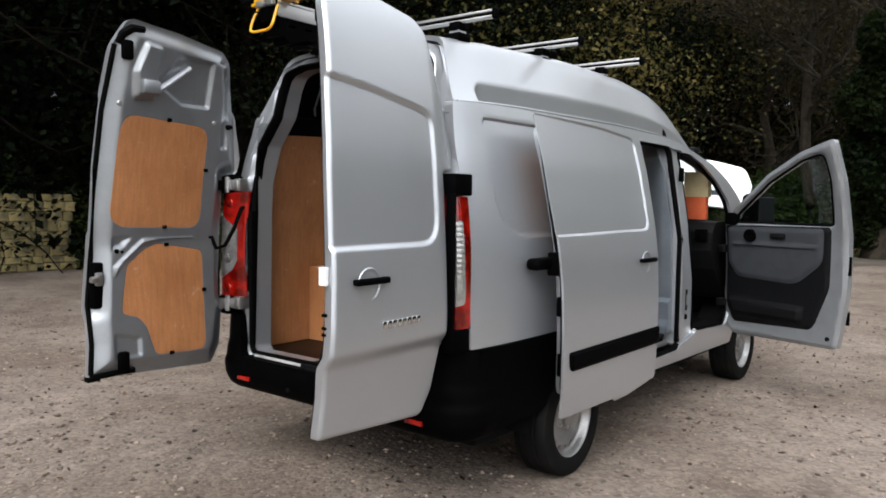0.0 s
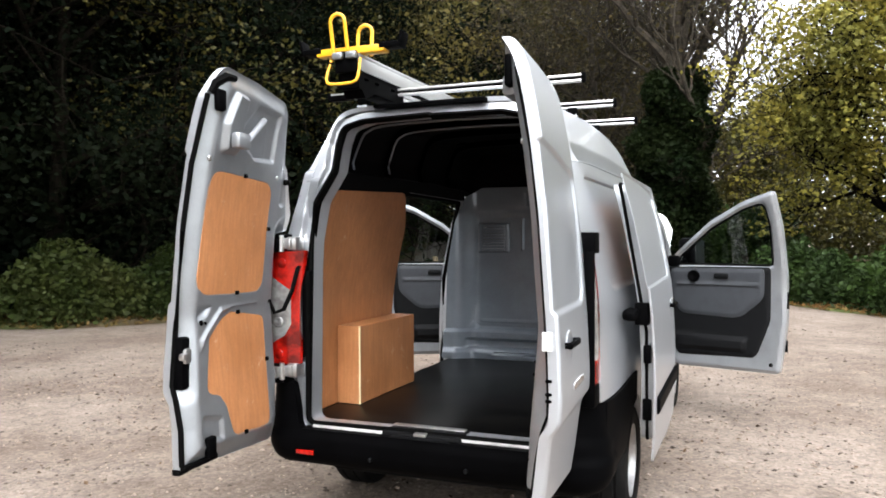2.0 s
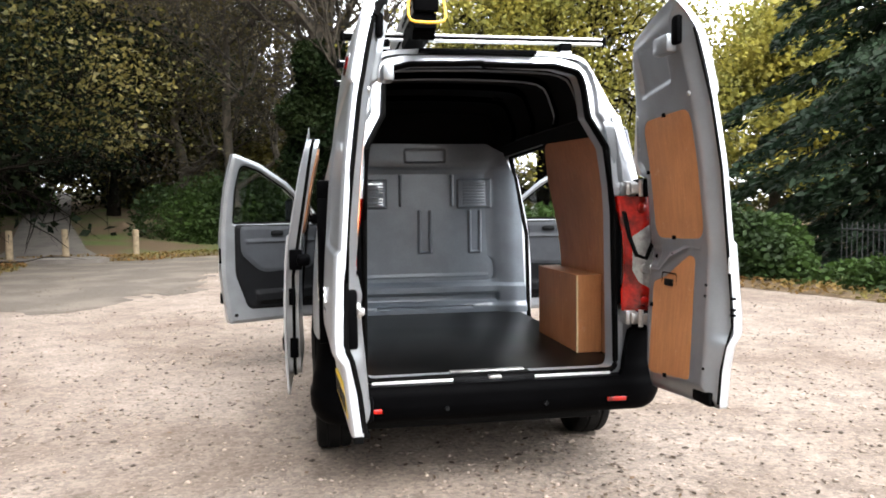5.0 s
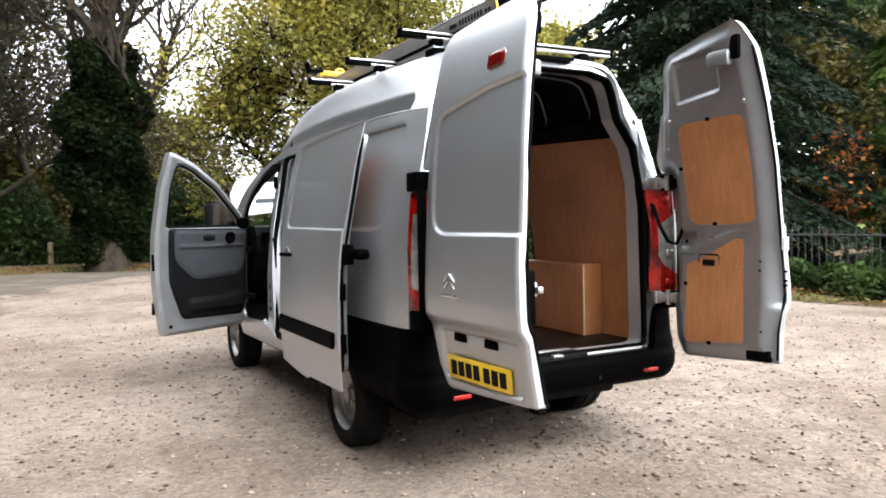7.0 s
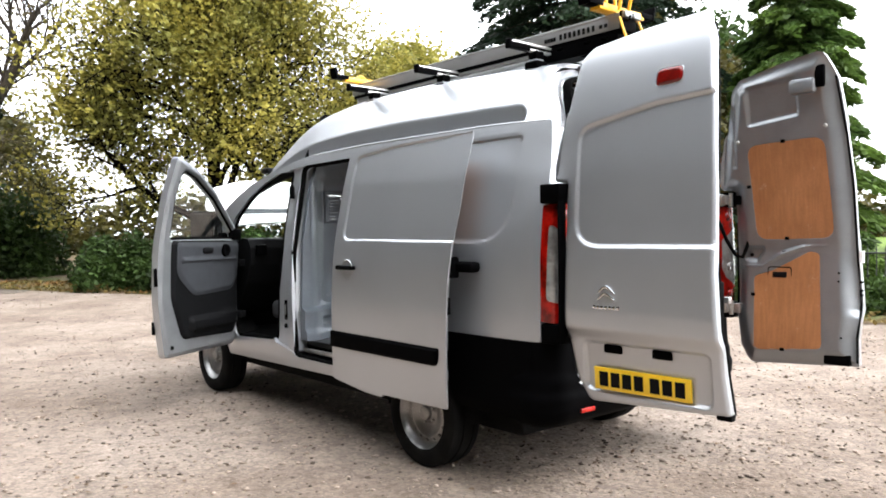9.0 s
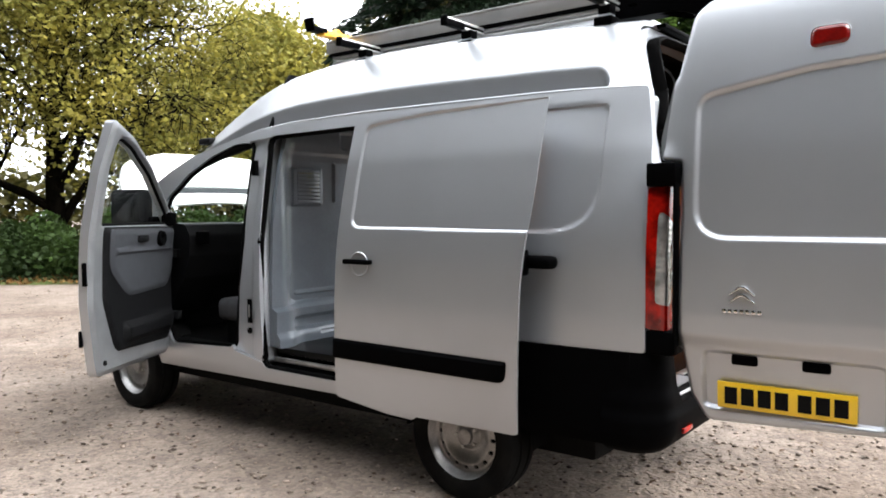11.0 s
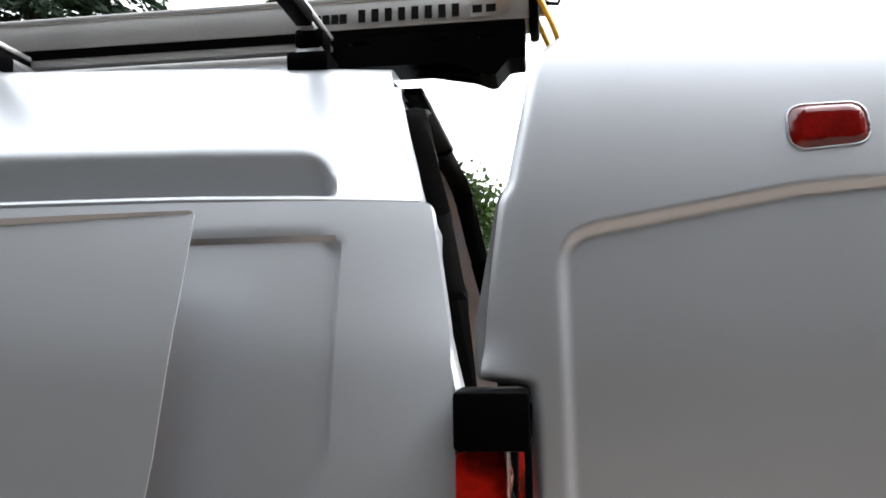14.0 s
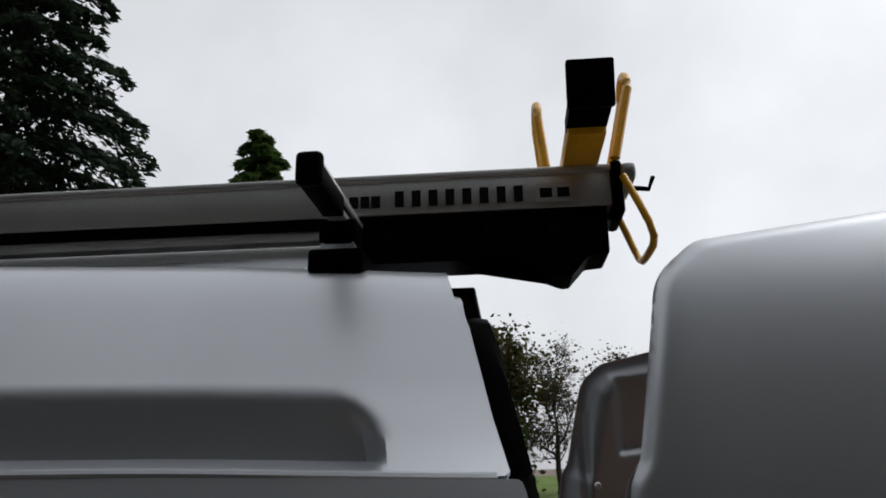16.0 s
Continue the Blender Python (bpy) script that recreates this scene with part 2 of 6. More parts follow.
def rpoly(pts, r=0.03, n=6):
    """A polygon with rounded corners; a point may give its own radius."""
    out, k = [], len(pts)
    for i, p in enumerate(pts):
        rad = p[2] if len(p) > 2 else r
        P, A, B = Vector(p[:2]), Vector(pts[i - 1][:2]), Vector(pts[(i + 1) % k][:2])
        da, db = (A - P), (B - P)
        la, lb = da.length, db.length
        da.normalize(), db.normalize()
        c = max(-0.9999, min(0.9999, da.dot(db)))
        half = math.acos(c) / 2
        cut = min(rad / math.tan(half), la * 0.49, lb * 0.49)
        if cut < 1e-4 or half > 1.55:
            out.append(tuple(P))
            continue
        p0, p1 = P + da * cut, P + db * cut
        for j in range(n + 1):
            t = j / n
            out.append(tuple((1 - t) ** 2 * p0 + 2 * t * (1 - t) * P + t * t * p1))
    return np.array(out)


def sd(poly, U, V):
    """Signed distance to a closed polygon, negative inside."""
    poly = np.asarray(poly)
    d = np.full(U.shape, 1e9)
    inside = np.zeros(U.shape, bool)
    a = poly
    b = np.roll(poly, -1, axis=0)
    for (ax, ay), (bx, by) in zip(a, b):
        ex, ey = bx - ax, by - ay
        q = ex * ex + ey * ey
        if q < 1e-14:
            continue
        wx, wy = U - ax, V - ay
        t = np.clip((wx * ex + wy * ey) / q, 0, 1)
        d = np.minimum(d, (wx - ex * t) ** 2 + (wy - ey * t) ** 2)
        if by != ay:
            inside ^= ((ay > V) != (by > V)) & (U < (bx - ax) * (V - ay) / (by - ay) + ax)
    d = np.sqrt(d)
    return np.where(inside, -d, d)


def step01(x):
    x = np.clip(x, 0, 1)
    return x * x * (3 - 2 * x)


def dent(poly, U, V, depth, width):
    """Depth of a pressed-in panel: 0 outside, full depth a width inside its outline."""
    return depth * step01(-sd(poly, U, V) / width)


def sheet(shape, box, pitch, outer, inner=None):
    """The part of a surface whose shape(U, V) is negative, cut cleanly along its outline; with inner, a closed shell."""
    u0, u1, v0, v1 = box
    nu, nv = max(2, int(round((u1 - u0) / pitch))), max(2, int(round((v1 - v0) / pitch)))
    us, vs = np.linspace(u0, u1, nu + 1), np.linspace(v0, v1, nv + 1)
    U, V = np.meshgrid(us, vs, indexing="ij")
    D = shape(U, V)
    D = np.where(np.abs(D) < pitch * 0.02, -pitch * 0.02, D)
    inn = D < 0
    pts, faces, ids, cross = [], [], {}, {}

    def corner(i, j):
        if (i, j) not in ids:
            ids[i, j] = len(pts)
            pts.append((us[i], vs[j]))
        return ids[i, j]

    def cut(a, b):
        key = (a, b) if a < b else (b, a)
        if key not in cross:
            (i, j), (k, l) = key
            t = D[i, j] / (D[i, j] - D[k, l])
            cross[key] = len(pts)
            pts.append((us[i] + t * (us[k] - us[i]), vs[j] + t * (vs[l] - vs[j])))
        return cross[key]

    some = inn[:-1, :-1] | inn[1:, :-1] | inn[:-1, 1:] | inn[1:, 1:]
    for i, j in zip(*np.nonzero(some)):
        i, j = int(i), int(j)
        ring = ((i, j), (i + 1, j), (i + 1, j + 1), (i, j + 1))
        face = []
        for k in range(4):
            a, b = ring[k], ring[(k + 1) % 4]
            if inn[a]:
                face.append(corner(*a))
            if inn[a] != inn[b]:
                face.append(cut(a, b))
        if len(face) > 2:
            faces.append(face)
    pts = np.array(pts)
    verts = list(outer(pts[:, 0], pts[:, 1]))
    if inner is not None:
        k = len(pts)
        verts += list(inner(pts[:, 0], pts[:, 1]))
        edges = {(f[i], f[(i + 1) % len(f)]) for f in faces for i in range(len(f))}
        rim = [(b, a, a + k, b + k) for a, b in edges if (b, a) not in edges]
        faces = faces + [[q + k for q in f[::-1]] for f in faces] + rim
    return verts, faces


def bounds(poly, pad=0.02):
    lo, hi = np.min(poly, axis=0), np.max(poly, axis=0)
    return lo[0] - pad, hi[0] + pad, lo[1] - pad, hi[1] + pad


# ---------------------------------------------------------------- the van's shape
def curve(xs, ys, soft=0.02):
    """A softened line through the given knots."""
    t = np.arange(xs[0] - 0.3, xs[-1] + 0.3, 0.005)
    v = np.interp(t, xs, ys)
    k = max(1, int(soft / 0.005))
    ker = np.hanning(2 * k + 3)
    v = np.convolve(np.pad(v, k + 1, mode="edge"), ker / ker.sum(), mode="valid")
    return lambda q: np.interp(q, t, v)


half_width = curve([0.28, 0.36, 0.45, 0.6, 0.8, 1.0, 1.25, 1.38, 1.5, 1.76, 2.03, 2.12],
                   [0.86, 0.925, 0.945, 0.955, 0.960, 0.960, 0.948, 0.935, 0.915, 0.866, 0.797, 0.772], 0.06)
gutter = curve([0.0, 0.6, 1.8, 2.46, 2.8, 3.0, 3.45, 3.7], [2.045, 2.06, 2.068, 2.055, 2.025, 1.99, 1.89, 1.78], 0.15)
crown = curve([0.0, 0.7, 1.45, 2.2, 2.7, 3.0, 3.3, 3.55, 3.75], [2.42, 2.452, 2.485, 2.475, 2.42, 2.335, 2.20, 2.08, 1.98], 0.2)


def body_x(y, z):
    """Half width of the body at a place along it and a height."""
    rear = (0.035 + 0.035 * step01((z - 1.45) / 0.5)) * np.clip(1 - y / 0.4, 0, 1.4) ** 2
    nose = 0.26 * np.clip((y - 3.6) / 1.5, 0, 1) ** 2.2
    return half_width(z) - rear - nose


van = thing("panel_van", "silver high-roof panel van with doors and bonnet open on gravel", "van")

ARCH_R, ARCH_F = (1.01, 0.32), (4.135, 0.32)
cab_hole = rpoly([(2.80, 1.955), (2.79, 1.3), (2.86, 0.60), (3.56, 0.565), (3.69, 0.80), (3.72, 1.45), (3.67, 1.60), (3.45, 1.765), (3.22, 1.88), (2.98, 1.95)], 0.07)
slide_hole = rpoly([(1.38, 2.0), (2.64, 1.985), (2.61, 1.3), (2.575, 0.50), (1.38, 0.50)], 0.06)
side_line = rpoly([(0.03, 0.868, 0.01), (0.03, 1.5, 0.05), (0.05, 1.8, 0.1), (0.09, 2.046, 0.01), (0.6, 2.058, 0.2), (1.8, 2.066, 0.3), (2.46, 2.053, 0.2),
                   (2.8, 2.023, 0.1), (3.0, 1.988, 0.1), (3.45, 1.888, 0.1), (3.7, 1.785, 0.1), (3.95, 1.66, 0.1), (4.2, 1.50, 0.1), (4.42, 1.32, 0.08), (4.72, 1.10, 0.1), (4.95, 0.90, 0.1),
                   (5.04, 0.62, 0.1), (5.0, 0.36, 0.05), (4.5, 0.33, 0.02), (3.75, 0.395, 0.01), (1.45, 0.43, 0.01), (0.98, 0.43, 0.01), (0.98, 0.868, 0.01)], 0.02)
quarter_dent = rpoly([(0.255, 1.985, 0.05), (0.255, 1.385, 0.26), (1.36, 1.385), (1.36, 1.985)], 0.05)


pillar_hole = rpoly([(2.60, 1.975), (2.83, 1.965), (2.81, 1.3), (2.865, 0.585), (2.555, 0.53), (2.60, 1.3)], 0.02)


def side_shape(U, V):
    d = np.maximum(sd(side_line, U, V), -sd(pillar_hole, U, V))
    for c in (ARCH_R, ARCH_F):
        d = np.maximum(d, 0.405 - np.hypot(U - c[0], V - c[1]))
    return np.maximum(np.maximum(d, -sd(cab_hole, U, V)), -sd(slide_hole, U, V))


for s in (-1, 1):
    def side_out(u, v):
        x = body_x(u, v) - dent(quarter_dent, u, v, 0.014, 0.015)
        return np.c_[s * x, u, v]

    def side_in(u, v):
        return np.c_[s * (body_x(u, v) - 0.05), u, v]
    link_mesh("side_panel", *sheet(side_shape, (0.0, 5.08, 0.28, 2.14), 0.0122, side_out, side_in), SILVER, van)

    # black cladding round the rear wheel, wrapped on to the bumper
    def clad_shape(U, V):
        d = np.maximum(np.abs(U - 0.56) - 0.47, np.abs(V - 0.65) - 0.215)
        return np.maximum(d, 0.375 - np.hypot(U - 1.01, V - 0.32))
    link_mesh("lower_cladding", *sheet(clad_shape, (0.05, 1.06, 0.40, 0.90), 0.02,
              lambda u, v: np.c_[s * (body_x(u, v) + 0.012 - 0.03 * step01((0.5 - v) / 0.1)), u, v],
              lambda u, v: np.c_[s * (body_x(u, v) - 0.06), u, v]), BLACKP, van, "black plastic cladding")
    # wheel housing
    bm = lathe(bmesh.new(), [(s * 0.70, 0.05), (s * 0.70, 0.385), (s * 0.90, 0.400)], 32)
    bmesh.ops.delete(bm, geom=[v for v in bm.verts if v.co.z < -0.05], context="VERTS")
    bmesh.ops.translate(bm, vec=(0, ARCH_R[0], ARCH_R[1]), verts=bm.verts)
    part("wheel_housing", bm, UNDER, van)
    bm = lathe(bmesh.new(), [(s * 0.62, 0.05), (s * 0.62, 0.395), (s * 0.84, 0.410)], 32)
    bmesh.ops.delete(bm, geom=[v for v in bm.verts if v.co.z < -0.05], context="VERTS")
    bmesh.ops.translate(bm, vec=(0, ARCH_F[0], ARCH_F[1]), verts=bm.verts)
    part("wheel_housing", bm, UNDER, van)


# high roof
ROOF = np.array([(0.0, 1.0), (0.30, 0.99), (0.48, 0.968), (0.555, 0.935), (0.60, 0.87), (0.627, 0.76), (0.662, 0.57), (0.705, 0.34), (0.75, 0.13), (0.785, 0.0)])
roof_len = np.r_[0, np.cumsum(np.hypot(np.diff(ROOF[:, 0]), np.diff(ROOF[:, 1]) * 0.37))]
roof_x = curve(list(roof_len), list(ROOF[:, 0]), 0.04)
roof_h = curve(list(roof_len), list(ROOF[:, 1]), 0.04)
ROOF_S = roof_len[-1]
BAND_S = float(np.interp(-0.31, -ROOF[:, 1], roof_len))


def roof_at(u, v, inset):
    """u along the van, v across from gutter to gutter."""
    a, sg = np.abs(v), np.where(v < 0, -1, 1)
    g, c = gutter(u), crown(u)
    h = roof_h(a)
    narrow = 1 - 0.06 * np.clip((u - 2.6) / 1.0, 0, 1) ** 1.5
    x = roof_x(a) * narrow
    dn = np.clip(roof_x(a) - roof_x(BAND_S), 0, 1) * step01((u - 0.20 - 0.07 * np.clip(h / 0.31, 0, 1) ** 4) / 0.05) * step01((h - 0.022) / 0.022)
    z = g + h * (c - g)
    y = u + 0.105 * np.clip(1 - u / 0.6, 0, 1) + 0.11 * h * np.clip(1 - u / 0.6, 0, 1)
    x = x - 0.07 * np.clip(1 - y / 0.4, 0, 1) ** 2 * (1 - 0.6 * h)
    side = np.clip((a - roof_len[4]) / (ROOF_S - roof_len[4]), 0, 1)
    return np.c_[sg * (x - dn - inset * (0.25 + 0.75 * side)), y, z - inset * (1 - 0.8 * side)]


def roof_shape(U, V):
    return np.maximum(np.abs(V) - ROOF_S, np.abs(U - 1.80) - 1.80)


link_mesh("roof", *sheet(roof_shape, (-0.004, 3.61, -ROOF_S - 0.004, ROOF_S + 0.004), 0.016, lambda u, v: roof_at(u, v, 0), lambda u, v: roof_at(u, v, 0.025)), SILVER, van, "raised silver roof")
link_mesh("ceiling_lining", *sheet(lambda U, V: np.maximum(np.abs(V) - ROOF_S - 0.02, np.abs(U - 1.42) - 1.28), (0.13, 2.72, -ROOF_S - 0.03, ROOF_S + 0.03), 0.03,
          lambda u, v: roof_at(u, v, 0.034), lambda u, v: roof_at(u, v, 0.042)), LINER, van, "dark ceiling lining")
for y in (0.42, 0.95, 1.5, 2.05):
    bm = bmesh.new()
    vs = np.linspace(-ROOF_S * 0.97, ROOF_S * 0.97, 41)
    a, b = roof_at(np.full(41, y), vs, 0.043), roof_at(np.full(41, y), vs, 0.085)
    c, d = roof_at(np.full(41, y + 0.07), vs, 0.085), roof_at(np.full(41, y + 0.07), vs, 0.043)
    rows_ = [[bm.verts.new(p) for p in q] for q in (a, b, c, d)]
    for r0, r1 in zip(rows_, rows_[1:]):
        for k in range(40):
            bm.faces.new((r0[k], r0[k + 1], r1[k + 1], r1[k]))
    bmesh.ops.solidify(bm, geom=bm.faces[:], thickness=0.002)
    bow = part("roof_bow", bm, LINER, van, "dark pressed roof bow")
    # pale strip paints the light caught on the bow's lower edge
    edge_ = roof_at(np.full(31, y), np.linspace(-ROOF_S * 0.93, ROOF_S * 0.93, 31), 0.086)
    if y < 1.0:
        part("bow_glint", sweep(bmesh.new(), list(edge_), 0.007, 6), GREYSTEEL, bow, "pale strip for light caught along the bow edge")

# rounded moulding along each gutter
for s in (-1, 1):
    ys = np.linspace(0.10, 3.55, 60)
    edge_ = roof_at(np.clip(ys - 0.09 * np.clip(1 - ys / 0.6, 0, 1), 0, 4), np.full(60, s * ROOF_S), 0)
    part("gutter_moulding", sweep(bmesh.new(), [(x + s * 0.003, y, z - 0.002) for x, y, z in edge_], 0.0075, 8), SILVER, van)

# rear frame with its opening
rear_out = rpoly([(0, 2.392), (0.45, 2.385, 0.1), (0.60, 2.345, 0.05), (0.70, 2.15, 0.2), (0.765, 2.03, 0.2), (0.835, 1.76, 0.2), (0.885, 1.45, 0.2), (0.905, 1.0, 0.2), (0.90, 0.56, 0.02), (0, 0.56)], 0.01)
rear_out = rear_out * (0.982, 1) - (0, 0.004)
rear_out = np.r_[rear_out, rear_out[::-1] * (-1, 1)]
rear_half = [(0.0, 2.335), (0.40, 2.325, 0.1), (0.53, 2.29, 0.06), (0.553, 2.20, 0.06), (0.562, 2.04, 0.06), (0.652, 1.87, 0.08), (0.676, 1.49, 0.2), (0.688, 0.635, 0.05), (0.0, 0.635)]
rear_hole = rpoly(rear_half, 0.01)
rear_hole = np.r_[rear_hole, rear_hole[::-1] * (-1, 1)]


def rear_y(z):
    return 0.02 + 0.23 * np.clip(z - 1.65, 0, 1)


def rear_face(u, v):
    """Stepped rear face: the seal land lies further in than the outer pillar."""
    d = -sd(rear_hole, u, v)
    step_ = 0.03 * step01((d + 0.085) / 0.02) - 0.012 * step01((d + 0.02) / 0.015)
    return np.c_[u, rear_y(v) + step_ + 0.05 * np.clip((np.abs(u) - 0.78) / 0.12, 0, 1) ** 2, v]


link_mesh("rear_frame", *sheet(lambda U, V: np.maximum(sd(rear_out, U, V), -sd(rear_hole, U, V)), (-0.93, 0.93, 0.54, 2.41), 0.0085,
          rear_face, lambda u, v: rear_face(u, v) + (0, 0.11, 0)), SILVER, van, "silver painted rear door frame")
seal = [(x + 0.007 * np.sign(x), rear_y(z) - 0.004, z) for x, z in rear_hole]
bm = sweep(bmesh.new(), [p for i, p in enumerate(seal) if i == 0 or (Vector(p) - Vector(seal[i - 1])).length > 0.004], 0.016, 8, True)
for v in bm.verts:
    y0 = float(rear_y(v.co.z)) - 0.004
    v.co.y = y0 + (v.co.y - y0) * (1 + 1.3 * float(step01((v.co.z - 0.66) / 0.1)))
part("door_seal", bm, RUBBER, van, "black rubber door seal")
part("roof_trim", blk(-0.36, 0.30, 0.165, 0.26, 2.392, 2.412, 0.005), BLACKP, van, "black plastic trim on the roof edge")


# rear bumper
def bumper_path(t):
    """Plan line of the bumper, from one flank to the other, and its outward normal."""
    r, w, yb = 0.17, 0.965, -0.052
    a, f = 0.10, math.pi / 2 * r
    flat = 2 * (w - r)
    t = np.asarray(t, float)
    x, y, nx, ny = (np.zeros_like(t) for _ in range(4))
    sg = np.where(t < 0, -1, 1)
    q = flat / 2 + f + a - np.abs(t)
    on_side, on_arc = q < a, (q >= a) & (q < a + f)
    th = np.clip((q - a) / r, 0, math.pi / 2)
    x = np.where(on_side, w, np.where(on_arc, w - r + r * np.cos(th), np.abs(t)))
    y = np.where(on_side, yb + r + a - q, np.where(on_arc, yb + r - r * np.sin(th), yb))
    nx = np.where(on_side, 1, np.where(on_arc, np.cos(th), 0))
    ny = np.where(on_side, 0, np.where(on_arc, -np.sin(th), -1))
    return sg * x, y, sg * nx, ny


BUMP_T = 0.795 + math.pi / 2 * 0.17 + 0.10
bump_z = curve([0.40, 0.44, 0.50, 0.575, 0.60, 0.66, 0.70, 0.88], [-0.07, -0.015, 0.012, 0.018, 0.004, 0.0, -0.012, -0.02], 0.015)


def bump_shape(U, V):
    top = 0.618 + 0.25 * step01((np.abs(U) - 0.70) / 0.07)
    return np.maximum(np.maximum(V - top, 0.415 - V), np.abs(U) - BUMP_T + 0.005)


def bump_map(u, v, off):
    x, y, nx, ny = bumper_path(u)
    b = bump_z(v) + off
    return np.c_[x + nx * b, y + ny * b, v]


link_mesh("rear_bumper", *sheet(bump_shape, (-BUMP_T, BUMP_T, 0.40, 0.89), 0.016, lambda u, v: bump_map(u, v, 0), lambda u, v: bump_map(u, v, -0.05)), BLACKP, van, "black plastic rear bumper")
part("bumper_shelf", blk(-0.72, 0.72, -0.045, 0.05, 0.596, 0.614, 0.006), BLACKP, van)
for s in (-1, 1):
    part("reflector", blk(s * 0.668 - 0.055, s * 0.668 + 0.055, -0.075, -0.060, 0.482, 0.506, 0.004), REDLENS, van, "red bumper reflector")
    part("parking_sensor", lathe(bmesh.new(), [(-0.073, 0.0), (-0.073, 0.011), (-0.057, 0.013)], 14, "y"), DARKIN, van).location = (s * 0.27, 0, 0.49)
part("sill_strip", blk(-0.66, -0.215, 0.00, 0.14, 0.612, 0.634, 0.006), SILLM, van, "scuffed bright sill strip")
part("sill_strip", blk(0.215, 0.66, 0.00, 0.14, 0.612, 0.634, 0.006), SILLM, van, "scuffed bright sill strip")
bm = blk(-0.225, 0.225, -0.02, 0.15, 0.60, 0.640, 0.012)
block(bm, -0.17, 0.17, -0.045, 0.0, 0.596, 0.622, 0.01)
part("lock_cover", bm, DARKIN, van, "worn dark lock cover on the sill")
bm = blk(-0.035, 0.035, -0.03, 0.02, 0.626, 0.645, 0.005)
block(bm, -0.22, 0.20, 0.11, 0.155, 0.634, 0.646, 0.004)
part("lock_striker", bm, STEEL, van, "bright metal striker")

# load space
part("load_floor", blk(-0.83, 0.83, 0.10, 2.66, 0.575, 0.618, 0.004), FLOORM, van, "black load floor with dusty scuffs")
part("underbody", blk(-0.74, 0.74, 0.35, 4.9, 0.27, 0.56, 0.03), UNDER, van, "dark underbody")
for s in (-1, 1):
    ply_line = rpoly([(0.17, 0.62), (0.17, 1.86, 0.05), (0.24, 1.95, 0.05), (1.33, 1.99, 0.12), (1.45, 1.75, 0.15), (1.40, 1.2, 0.15), (1.36, 0.62)], 0.02)
    link_mesh("side_lining", *sheet(lambda U, V: sd(ply_line, U, V), bounds(ply_line), 0.03,
              lambda u, v: np.c_[s * (half_width(v) - 0.115), u, v], lambda u, v: np.c_[s * (half_width(v) - 0.107), u, v]), PLY, van, "plywood side lining")
    bm = blk(s * 0.675, s * 0.835, 0.585, 1.42, 0.62, 1.112, 0.003, 1)
    part("wheel_box", bm, PLY, van, "plywood wheel arch box")
    part("edge_strip", blk(s * 0.669, s * 0.679, 0.579, 0.589, 0.622, 1.112, 0.001, 1), CARD_C, van, "pale cut plywood edge")
    # near-black strip on the wall between plywood and ceiling
    link_mesh("upper_strip", *sheet(lambda U, V: np.maximum(np.maximum(np.abs(U - 1.39) - 1.19, np.abs(V - 1.995) - 0.085), -sd(slide_hole, U, V)), (0.18, 2.60, 1.90, 2.09), 0.03,
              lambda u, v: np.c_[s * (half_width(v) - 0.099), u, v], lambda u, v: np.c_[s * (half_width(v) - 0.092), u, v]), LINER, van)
    # inner pillar beside the opening
    link_mesh("inner_pillar", *sheet(lambda U, V: np.maximum(np.abs(U - 0.14) - 0.06, np.abs(V - 1.31) - 0.70), (0.07, 0.21, 0.6, 2.03), 0.02,
              lambda u, v: np.c_[s * (half_width(v) - 0.13 - 0.02 * (u < 0.1)), u, v], lambda u, v: np.c_[s * (half_width(v) - 0.07), u, v]), INNER, van)
    # pillar between cab and load space
    pil = rpoly([(2.64, 2.0), (2.81, 2.0), (2.80, 1.3), (2.87, 0.55), (2.57, 0.52), (2.60, 1.3)], 0.02)
    link_mesh("door_pillar", *sheet(lambda U, V: sd(pil, U, V), bounds(pil), 0.02,
              lambda u, v: np.c_[s * (body_x(u, v) - 0.012 - 0.02 * step01((u - 2.66) / 0.03)), u, v], lambda u, v: np.c_[s * (body_x(u, v) - 0.13), u, v]), SILVER, van, "silver door pillar")
    part("striker_plate", blk(s * 0.915, s * 0.938, 2.69, 2.73, 0.775, 0.93, 0.004), BLACKP, van, "black door striker")
    part("striker_slot", blk(s * 0.93, s * 0.941, 2.704, 2.716, 0.815, 0.895, 0.002), STEEL, van)
    part("rubber_stop", lathe(bmesh.new(), [(s * 0.915, 0.022), (s * 0.938, 0.019), (s * 0.938, 0.0)], 14), RUBBER, van).location = (0, 2.715, 0.725)
    part("hinge_plate", blk(s * 0.845, s * 0.876, 2.70, 2.735, 1.73, 1.83, 0.003), BLACKP, van)
    # step well of the side door
    part("door_step", blk(s * 0.80, s * 0.915, 1.40, 2.56, 0.44, 0.505, 0.01), BLACKP, van, "black step of the side door")
    part("door_rail", blk(s * 0.84, s * 0.87, 1.36, 2.55, 0.53, 0.56, 0.006), STEEL, van)
    hole = [(s * (body_x(y, z) - 0.03), y, z) for y, z in slide_hole]
    part("door_seal", sweep(bmesh.new(), [p for i, p in enumerate(hole) if i == 0 or (Vector(p) - Vector(hole[i - 1])).length > 0.004], 0.022, 8, True), RUBBER, van, "black rubber door seal")
    hole = [(s * (body_x(y, z) - 0.035), y, z) for y, z in cab_hole]
    part("door_seal", sweep(bmesh.new(), [p for i, p in enumerate(hole) if i == 0 or (Vector(p) - Vector(hole[i - 1])).length > 0.004], 0.016, 8, True), RUBBER, van, "black rubber door seal")

